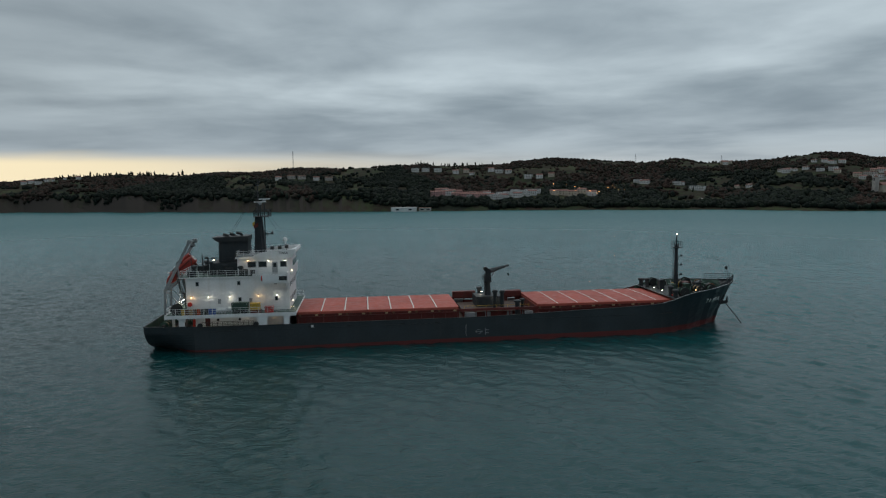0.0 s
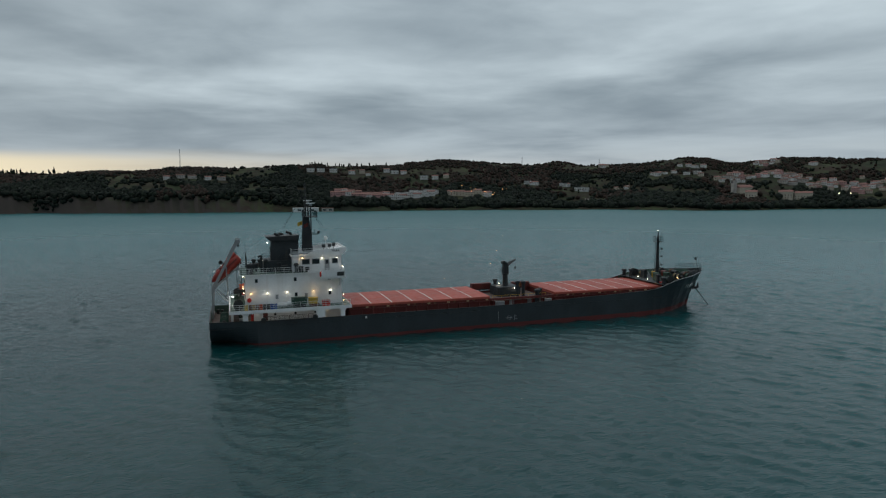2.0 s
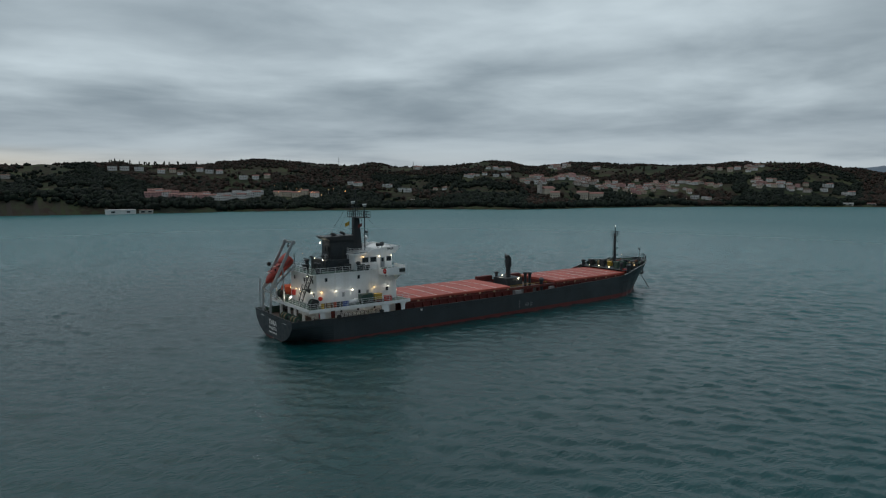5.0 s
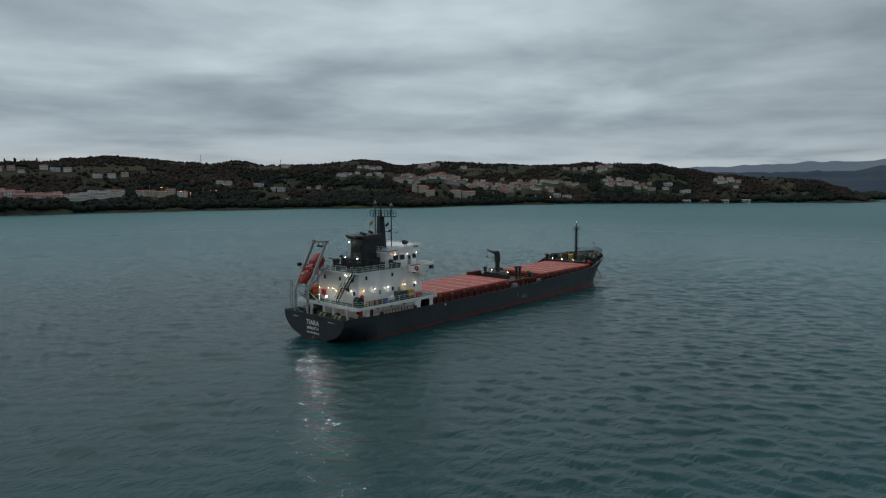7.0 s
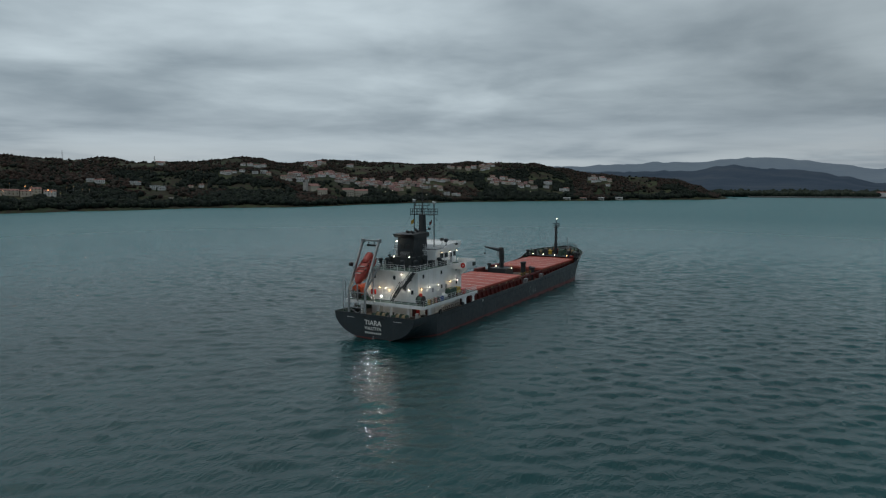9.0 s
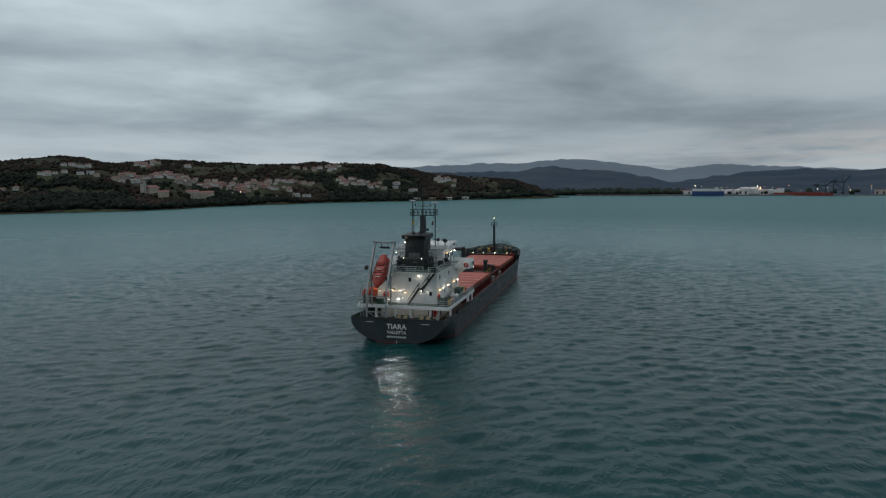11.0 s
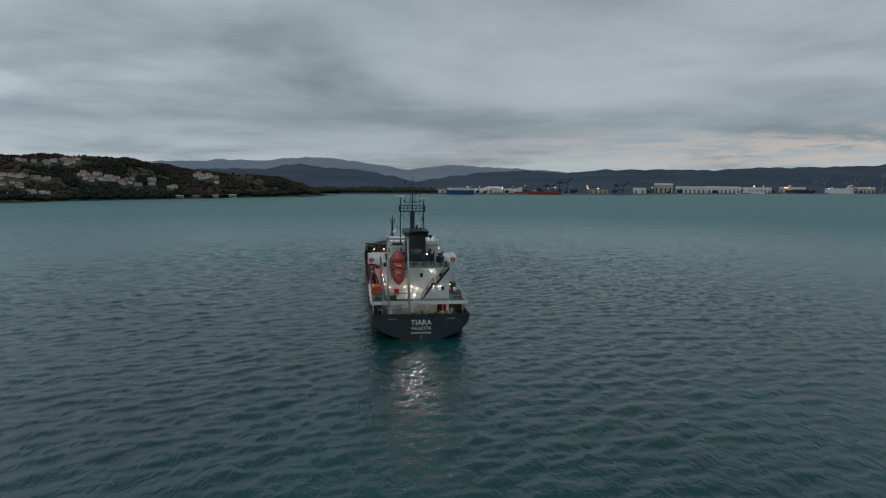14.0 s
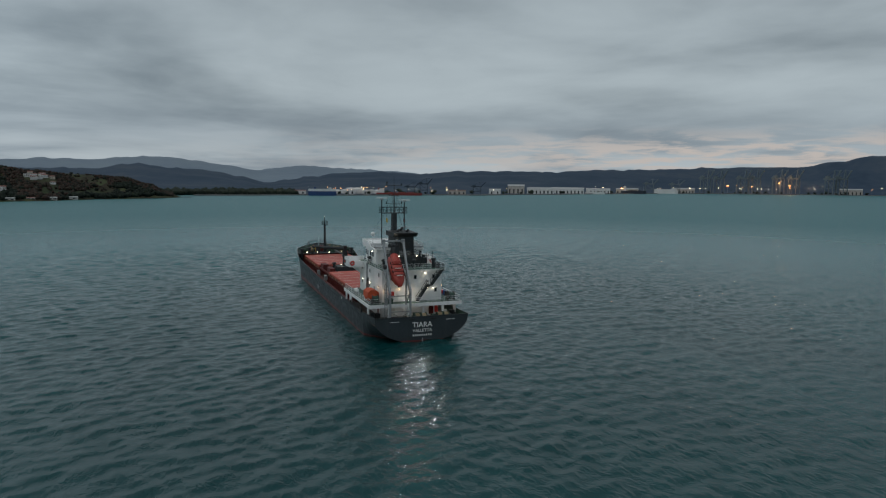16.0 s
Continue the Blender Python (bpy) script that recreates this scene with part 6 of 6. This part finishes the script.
def put_house(k, az, r, turn=0.0, size=SIZE, first=[True] * 8):
    x, y, z = land_spot(az, r)
    taken.append((x, y))
    for k2 in (6, 12, 18):
        q = 1 - k2 / math.hypot(x - 20, y)
        taken.append((20 + (x - 20) * q, y * q))
    m = pose(x, y, z + 0.8, 0, 0, facing(x, y) + turn)
    if first[k]:
        first[k] = False
        kinds[k].matrix_basis = m @ Matrix.Scale(size, 4)
    else:
        copy_thing(kinds[k], m @ Matrix.Scale(size / kinds[k].scale[0], 4))


# village on the slope, hamlets on the ridge and scattered villas (bearing, spread, distance, spread, how many)
for az, da, r, dr, n in ((40.7, 3.6, 800, 16, 44), (36.8, 3.4, 792, 28, 52), (32, 2.6, 824, 26, 34), (29.2, 2.0, 848, 16, 12), (22.6, 2.3, 872, 26, 28), (41.5, 1.4, 885, 18, 12), (26.6, 2.3, 958, 20, 18)):
    for _ in range(n):
        put_house(rng.choice((0, 0, 1, 1, 2, 3, 3, 5)), az + rng.uniform(-da, da), r + rng.uniform(-dr, dr), rng.uniform(-25, 25), SIZE * rng.uniform(0.75, 1.1))
for az, da, r, dr, n in ((48.5, 2.2, 778, 8, 12), (47.5, 1.4, 838, 10, 6), (55, 0.8, 880, 10, 3), (61.3, 1.0, 718, 8, 4), (58.5, 0.6, 722, 5, 2), (57, 0.6, 700, 5, 2), (14.6, 1.2, 948, 26, 9),
                          (18.5, 1.3, 880, 18, 5), (28.4, 0.6, 786, 8, 3), (44.7, 2.2, 764, 8, 6), (38.4, 1.0, 902, 10, 3), (115, 1.6, 935, 8, 6), (117.3, 0.5, 960, 5, 2), (54.4, 2.4, 742, 9, 3)):
    for _ in range(n):
        put_house(rng.choice((0, 0, 1, 3, 4)), az + rng.uniform(-da, da), r + rng.uniform(-dr, dr), rng.uniform(-25, 25), SIZE * rng.uniform(0.8, 1.2))
# farm on the left slope
for az, r, k in ((96.8, 722, 0), (95.6, 720, 2), (94.6, 718, 2), (93.2, 716, 0), (92.0, 712, 2)):
    put_house(k, az, r, 6)
# terraces above the beach: a red row, then white modern ones, then cream blocks
for i in range(15):
    az = 81.3 - i * 0.7
    put_house((5, 0)[i % 3 == 2] if i < 8 else 4 if i % 2 else 0, az, 636 + 3 * (i % 3), 0, 0.72)
    put_house((5, 0, 1)[i % 3] if i < 8 else 4, az - 0.3, 652 + 3 * (i % 2), 0, 0.62)
for az, r, k in ((69.4, 648, 1), (68.5, 652, 1), (67.6, 645, 1), (66.8, 656, 1), (65.8, 650, 0)):
    put_house(k, az, r, 0, 0.8)
for az, r, k in ((83.6, 764, 4), (82.6, 768, 4), (81.4, 772, 4), (76.2, 776, 0), (75.4, 770, 4), (74.5, 766, 0), (72.4, 730, 4), (71.3, 726, 0), (70.2, 732, 1), (79.6, 760, 0), (78.6, 766, 1), (78.0, 752, 3)):
    put_house(k, az, r, 0, 0.62)

# church with its tower, and the long villa by the shore
def church():
    x, y, z = land_spot(43.1, 705)
    taken.append((x, y))
    c = thing("church", (x, y, z), "small church with a square bell tower near the shore", "church")
    part("nave", Geo().box(x + 4, x + 22, y - 5, y + 5, z - 4, z + 7), WALLS[1], c)
    part("nave_roof", Geo().prism([(y - 5.5, z + 7), (y + 5.5, z + 7), (y, z + 10)], "x", x + 3.6, x + 22.4), ROOFS[0], c)
    part("tower", Geo().box(x - 2.2, x + 2.2, y - 2.2, y + 2.2, z - 4, z + 15), WALLS[3], c)
    part("tower_roof", Geo().ring([((x, y, z + 15), (0, 0, 1), 3.2, 3.2), ((x, y, z + 17), (0, 0, 1), 0.1, 0.1)], 4), ROOFS[1], c)
    for k in (-1, 1):
        part("belfry_opening", Geo().box(x - 2.26, x - 2.16, y + k * 0.9 - 0.5, y + k * 0.9 + 0.5, z + 11.5, z + 13.8), M_PANE, c)
    for az, r, w in ((38.9, 705, 18), (37.6, 712, 22), (41.5, 690, 15)):
        x, y, z = land_spot(az, r)
        taken.append((x, y))
        t = facing(x, y)
        v = make_house(w, 11, 9.5, 2.5, WALLS[1], ROOFS[0], "large cream three-storey villa by the shore", name="villa")
        v.matrix_basis = pose(x, y, z, 0, 0, t) @ Matrix.Scale(0.75, 4)


church()


def long_shed(az, r, w, d, h, wall, roof, label, z=None):
    x, y = spot(az, r)
    z = ground_z(az, r) if z is None else z
    taken.append((x, y))
    s = thing("shed", (0, 0, 0), label, "building", "waterside sheds")
    part("wall", Geo().box(-w / 2, w / 2, -d / 2, d / 2, -3, h), wall, s)
    part("roof", Geo().prism([(-d / 2 - 0.4, h), (d / 2 + 0.4, h), (d * 0.1, h + d * 0.12), (-d * 0.1, h + d * 0.12)], "x", -w / 2 - 0.4, w / 2 + 0.4), roof, s)
    for i in range(max(2, int(w / 9))):
        xx = -w / 2 + w * (i + 0.5) / max(2, int(w / 9))
        part("gate", Geo().box(xx - 1.6, xx + 1.6, -d / 2 - 0.08, -d / 2 + 0.02, 0, h * 0.6), M_PANE, s)
    s.matrix_basis = pose(x, y, z, 0, 0, facing(x, y))


long_shed(84.2, 574, 26, 6, 2.6, WALLS[0], ROOFS[2], "low white boathouse on the beach", 1.2)
long_shed(82.0, 572, 12, 5, 2.2, WALLS[3], ROOFS[1], "low grey boathouse on the beach", 1.2)
for i, az in enumerate((17.2, 15.6, 14.0, 12.6)):
    long_shed(az, smooth_table(SHORE, az) + 9, (12, 9, 10, 18)[i], 6, 2.2, WALLS[3], ROOFS[(2, 0, 2, 2)[i]], "low white bathing pavilion on the quay", 1.6)

# ---- the harbour at the head of the bay ----
def harbour_r(az):
    return smooth_table(LOW, az)


def grown(az):
    """How much larger the port's sheds, ships and cranes are where the quay lies farther off."""
    return lerp_table([(-48, 1.55), (-40, 1.42), (-34, 1.25), (-30, 1.1), (-23, 1.0)], az)


for az, dr, w, d, h, wl, rf in ((-27.4, 90, 38, 30, 17, 3, 2), (-25.5, 70, 26, 20, 9, 0, 2), (-29.6, 60, 60, 24, 11, 0, 2), (-32.0, 50, 70, 26, 10, 0, 2), (-34.6, 50, 50, 22, 8, 0, 2), (-22.0, 70, 40, 16, 7, 3, 1), (-12.0, 60, 18, 16, 9, 0, 2),
                                 (-13.6, 60, 16, 14, 7, 0, 2), (-7.4, 70, 24, 12, 6, 0, 0), (-5.6, 60, 18, 10, 5, 3, 1), (-37.0, 60, 46, 20, 8, 1, 2), (-41.5, 70, 44, 20, 8, 3, 2), (-53.5, 60, 40, 20, 9, 3, 2), (1.5, 50, 20, 10, 5, 0, 0), (3.5, 70, 16, 10, 5, 0, 0)):
    q = grown(az)
    long_shed(az, harbour_r(az) + dr, w * q, d * q, h * q, WALLS[wl], ROOFS[rf], "pale harbour warehouse on the far quay", 1.5)
for i in range(9):
    az = -9.6 - i * 0.62
    x, y = spot(az, harbour_r(az) + 85 + 14 * (i % 2))
    t = thing("storage_tank", (x, y, 1), "white domed storage tank in the harbour", "tank", "harbour tanks")
    r, h = (7, 8) if i not in (4, 5) else (11, 11)
    part("shell", Geo().cyl((x, y, -1), (x, y, h), r, n=18), WALLS[0], t)
    part("dome", Geo().ring([((x, y, h), (0, 0, 1), r, r), ((x, y, h + r * 0.22), (0, 0, 1), r * 0.7, r * 0.7), ((x, y, h + r * 0.3), (0, 0, 1), 0.3, 0.3)], 18), WALLS[0], t)
quay = Geo()
pts = [spot(az, harbour_r(az) - 14) for az in np.linspace(-72, 2, 60)]
for a, b in zip(pts, pts[1:]):
    quay.bar((a[0], a[1], 0.2), (b[0], b[1], 0.2), 16, 3.2)
tagged(part("quay", quay, mat("quay_concrete", (0.16, 0.155, 0.15), 0.85, var=0.25, scale=0.1)), "grey concrete quay along the far harbour", "quay", kind="structure")


def moored_ship(az, dr, length, depth, hull_m, top_m, label, ferry=False):
    x, y = spot(az, harbour_r(az) + dr)
    s = thing("moored_ship", (0, 0, 0), label, "ship", "ships in the harbour")
    b = length * 0.075
    g = Geo().prism([(-length / 2, -b), (length * 0.38, -b), (length / 2, 0), (length * 0.38, b), (-length / 2, b)], "z", -1, depth)
    part("hull", g, hull_m, s)
    if ferry:
        part("upper_hull", Geo().prism([(-length / 2, -b * 0.98), (length * 0.36, -b * 0.98), (length * 0.45, 0), (length * 0.36, b * 0.98), (-length / 2, b * 0.98)], "z", depth, depth * 1.55), top_m, s)
        part("bridge", Geo().box(length * 0.22, length * 0.32, -b * 0.9, b * 0.9, depth * 1.55, depth * 1.9), top_m, s)
        part("funnel", Geo().box(-length * 0.3, -length * 0.24, -b * 0.3, b * 0.3, depth * 1.55, depth * 2.0), hull_m, s)
    else:
        part("deckhouse", Geo().box(-length * 0.44, -length * 0.33, -b * 0.8, b * 0.8, depth, depth * 2.6), top_m, s)
        part("funnel", Geo().box(-length * 0.46, -length * 0.43, -b * 0.3, b * 0.3, depth * 2.0, depth * 3.0), hull_m, s)
        for k in (-0.15, 0.05, 0.25):
            part("hatch", Geo().box(length * (k - 0.08), length * (k + 0.08), -b * 0.7, b * 0.7, depth, depth + 1.2), hull_m, s)
        part("mast", Geo().bar((length * 0.4, 0, depth), (length * 0.4, 0, depth * 2.6), 0.6), M_GREY, s)
    s.matrix_basis = pose(x, y, 0, 0, 0, facing(x, y)) @ Matrix.Scale(grown(az), 4)


M_SBLUE, M_SRED, M_SDARK = mat("ship_blue", (0.02, 0.055, 0.17), 0.5), mat("ship_red", (0.22, 0.03, 0.025), 0.5), mat("ship_dark", (0.02, 0.025, 0.04), 0.5)
moored_ship(-9.4, -32, 52, 8, M_SBLUE, WALLS[0], "blue and white car carrier moored in the harbour", True)
moored_ship(-16.6, -26, 92, 5, M_SRED, WALLS[0], "long red cargo ship moored at the quay")
moored_ship(-37.6, -28, 48, 6, M_SDARK, WALLS[0], "dark cargo ship moored at the quay")
moored_ship(-40.2, -26, 46, 6, WALLS[0], WALLS[0], "white ship moored at the quay", True)
moored_ship(-34.4, -24, 40, 4, WALLS[0], WALLS[0], "low white ship moored at the quay")


def gantry_crane(az, dr, h, material, label):
    x, y = spot(az, harbour_r(az) + dr)
    c = thing("gantry_crane", (0, 0, 0), label, "crane", "harbour cranes")
    for sx in (-7, 7):
        for sy in (-8, 8):
            part("leg", Geo().bar((sx, sy, 0), (sx * 0.8, sy, h * 0.62), 1.3), material, c)
        part("sill_beam", Geo().bar((sx, -8, h * 0.25), (sx, 8, h * 0.25), 1.0), material, c)
        part("diagonal", Geo().bar((sx, -8, h * 0.25), (sx * 0.8, 8, h * 0.62), 0.7), material, c)
    part("girder", Geo().box(-3, 3, -10, 14, h * 0.6, h * 0.67), material, c)
    part("boom", Geo().bar((0, -9, h * 0.66), (0, -18, h * 0.98), 2.0), material, c)
    part("apex", Geo().bar((-4, -6, h * 0.66), (0, -6, h), 1.0).bar((4, -6, h * 0.66), (0, -6, h), 1.0), material, c)
    part("stay", Geo().bar((0, -6, h), (0, 13, h * 0.67), 0.5).bar((0, -6, h), (0, -17, h * 0.95), 0.5), material, c)
    part("machinery_house", Geo().box(-3.4, 3.4, 3, 10, h * 0.67, h * 0.75), material, c)
    c.matrix_basis = pose(x, y, 1.5, 0, 0, facing(x, y) + (90 if h < 40 else 62)) @ Matrix.Scale(grown(az), 4)


M_CRANE, M_CRANED = mat("crane_pale_green", (0.12, 0.15, 0.165), 0.6, var=0.15, scale=0.1), mat("crane_dark_blue", (0.03, 0.045, 0.07), 0.6, var=0.15, scale=0.1)
for az in (-43.2, -44.2, -46.0, -46.9, -48.6, -49.7, -52.2, -52.9):
    gantry_crane(az, 30, 48, M_CRANE, "pale green container gantry crane with raised boom")
for az, h in ((-18.9, 34), (-17.7, 24), (-23.9, 26), (-38.8, 30), (-40.9, 28)):
    gantry_crane(az, 20, h, M_CRANED if az > -30 else M_CRANE, "slewing quay crane standing on the far quay")

# street and harbour lamps that are lit
for i in range(96):
    if i < 14:
        az, r = 66 + rng.uniform(-4, 4), 640 + rng.uniform(-12, 40)
        x, y, z = land_spot(az, r)
        h, m, rr = 6.5, M_STREET, 0.38
    elif i < 20:
        az = rng.uniform(20, 46)
        x, y, z = land_spot(az, smooth_table(SHORE, az) + rng.uniform(10, 60))
        h, m, rr = 6.0, M_STREETC, 0.35
    else:
        az = rng.choice((rng.uniform(-24, -8), rng.uniform(-56, -24), rng.uniform(-52, -43)))
        x, y = spot(az, harbour_r(az) + rng.uniform(6, 60))
        z, h, m, rr = 1.5, rng.uniform(7, 16) * grown(az), M_STREETC if i % 3 else M_STREET, rng.uniform(0.4, 0.75) * grown(az)
    t = thing("street_lamp", (x, y, z), "lit lamp on a tall post ashore", "lamp", "lamps ashore")
    part("post", Geo().cyl((x, y, z - 2), (x, y, z + h), 0.12, n=5), M_GREY, t)
    part("lantern", Geo().ring([((x, y, z + h - rr * 0.4), (0, 0, 1), rr * 0.6, rr * 0.6), ((x, y, z + h), (0, 0, 1), rr, rr), ((x, y, z + h + rr * 0.5), (0, 0, 1), rr * 0.5, rr * 0.5)], 6), m, t)
# the port's floodlights on the container cranes
for az, z, power in ((-44.9, 24, 2500), (-46.7, 22, 1500), (-48.7, 34, 14000), (-49.4, 26, 14000), (-36.6, 14, 1500)):
    x, y = spot(az, harbour_r(az) + 14)
    t = thing("port_floodlight", (x, y, 1.5), "lit orange floodlight on a steel pole on the container quay", "lamp", "port floodlights")
    part("pole", Geo().cyl((x, y, 0), (x, y, z), 0.4, n=6), M_GREY, t)
    for k in (-2.2, 0, 2.2):
        part("lamp_head", Geo().box(x - 0.9, x + 0.9, y + k - 0.9, y + k + 0.9, z, z + 1.4), M_STREET, t)
    lamp("port_light", (x - 4, y + 4, z + 3), (1.0, 0.5, 0.2), power, 1.0)
# radio masts on the ridge
for az, r, h in ((95.4, 800, 24), (63.2, 880, 12), (56.0, 890, 10)):
    x, y, z = land_spot(az, r)
    t = thing("radio_mast", (x, y, z), "thin lattice radio mast on the ridge", "mast", "ridge masts")
    for a, b in ((-0.8, -0.8), (0.8, -0.8), (0, 0.9)):
        part("leg", Geo().bar((x + a, y + b, z - 2), (x + a * 0.3, y + b * 0.3, z + h), 0.22), M_GREY, t)
# beach track and a pale road down to the shore
road = Geo()
pts = [land_spot(az, r) for az, r in ((56.0, 655), (54.5, 640), (52.8, 630), (51.2, 628), (49.6, 634))]
for a, b in zip(pts, pts[1:]):
    road.bar((a[0], a[1], a[2] + 0.5), (b[0], b[1], b[2] + 0.5), 4.0, 0.8)
tagged(part("road", road, mat("pale_gravel_road", (0.30, 0.28, 0.25), 0.9, var=0.2, scale=0.2)), "pale gravel road running down to the shore", "road", kind="structure")


# ---- woods ----
def clump_mesh(name, spots, material, label):
    """Many small uneven crowns in one mesh: spots are (x, y, z, radius, height)."""
    bm = bmesh.new()
    bmesh.ops.create_icosphere(bm, subdivisions=1, radius=1)
    base = np.array([v.co[:] for v in bm.verts])
    tri = np.array([[v.index for v in f.verts] for f in bm.faces])
    bm.free()
    n, k, q = len(spots), len(base), len(tri)
    rg = np.random.default_rng(5)
    s = np.array(spots)
    jit = rg.uniform(0.5, 1.42, (n, k, 1))
    v = base[None] * jit * np.stack([s[:, 3], s[:, 3] * rg.uniform(0.8, 1.2, n), s[:, 4] / 2], 1)[:, None, :]
    lean = rg.uniform(-0.12, 0.12, (n, 1, 2)) * v[:, :, 2:]
    v[:, :, :2] += lean
    v += np.stack([s[:, 0], s[:, 1], s[:, 2] + s[:, 4] * 0.45], 1)[:, None, :]
    f = tri[None] + (np.arange(n) * k)[:, None, None]
    me = bpy.data.meshes.new(name)
    me.vertices.add(n * k)
    me.vertices.foreach_set("co", v.reshape(-1))
    me.loops.add(n * q * 3)
    me.loops.foreach_set("vertex_index", f.reshape(-1).astype(np.int32))
    me.polygons.add(n * q)
    me.polygons.foreach_set("loop_start", np.arange(n * q, dtype=np.int32) * 3)
    me.update()
    me.validate()
    me.materials.append(material)
    tagged(new(name, me), label, "woods", kind="stuff")


def plant():
    rg = random.Random(3)
    cells = {}
    for x, y in taken:
        cells.setdefault((int(x // 20), int(y // 20)), []).append((x, y))

    def free(x, y):
        i, j = int(x // 20), int(y // 20)
        return all((x - a) ** 2 + (y - b) ** 2 > 45 for u in (-1, 0, 1) for w in (-1, 0, 1) for a, b in cells.get((i + u, j + w), ()))

    dark, rust, tall = [], [], []
    while len(dark) + len(rust) < 32000:
        az = rg.uniform(4, 122)
        s, d = smooth_table(SHORE, az), lerp_table(DEPTH, az)
        u = rg.random() ** 1.1 * 1.12
        r = s + 6 + u * d
        x, y = spot(az, r)
        z = ground_z(az, r)
        if z < 0.9 or not free(x, y):
            continue
        cover = noise.noise((x / 70, y / 70, 5)) + 0.35 * noise.noise((x / 22, y / 22, 6))
        if cover < -0.16 and u > 0.08 and rg.random() > 0.06:
            continue
        front = u < 0.1
        h = rg.uniform(2.6, 6.4) * (1.1 - 0.5 * min(1, u))
        if 86 < az and u < 0.14 and rg.random() < 0.55:
            continue
        sp = (x, y, z - 0.6, h * rg.uniform(0.42, 0.62), h)
        autumn = noise.noise((x / 130, y / 130, 8)) + 0.85 * u - 0.12
        (rust if autumn > 0.2 and rg.random() < 0.8 else dark).append(sp)
    for _ in range(120):
        az = rg.choice((rg.uniform(105, 115), rg.uniform(20, 60), rg.uniform(76, 84), rg.uniform(107, 113)))
        s, d = smooth_table(SHORE, az), lerp_table(DEPTH, az)
        r = s + d * (rg.uniform(0.92, 1.02) if az > 70 else rg.uniform(0.25, 1))
        x, y = spot(az, r)
        h = rg.uniform(5, 9)
        tall.append((x, y, ground_z(az, r) - 0.5, h * 0.13, h))
    low = []
    for _ in range(1500):
        az = rg.uniform(-7, 9) if rg.random() < 0.93 else rg.uniform(-60, -8)
        r = harbour_r(az) + 12 + rg.random() ** 2 * 220
        x, y = spot(az, r)
        if not free(x, y):
            continue
        h = rg.uniform(5, 10)
        low.append((x, y, 0.6 + max(0, (r - harbour_r(az) - 60) * 0.012), h * 0.6, h))
    clump_mesh("evergreen_woods", dark, island_mat("evergreen_leaves", [(0.008, 0.013, 0.011), (0.012, 0.018, 0.014), (0.019, 0.027, 0.018), (0.010, 0.015, 0.012), (0.017, 0.021, 0.016)]), "dark evergreen woods and hedges covering the coastal slopes")
    clump_mesh("autumn_woods", rust, island_mat("autumn_leaves", [(0.036, 0.025, 0.021), (0.048, 0.029, 0.023), (0.030, 0.026, 0.020), (0.042, 0.033, 0.027)]), "rust-brown late autumn woods on the hills")
    clump_mesh("cypresses", tall, island_mat("cypress_leaves", [(0.012, 0.018, 0.012), (0.02, 0.028, 0.016)]), "tall dark cypresses standing on the ridge")
    clump_mesh("harbour_trees", low, island_mat("harbour_leaves", [(0.02, 0.028, 0.022), (0.034, 0.042, 0.03)]), "dark belt of trees along the flat far shore")


plant()
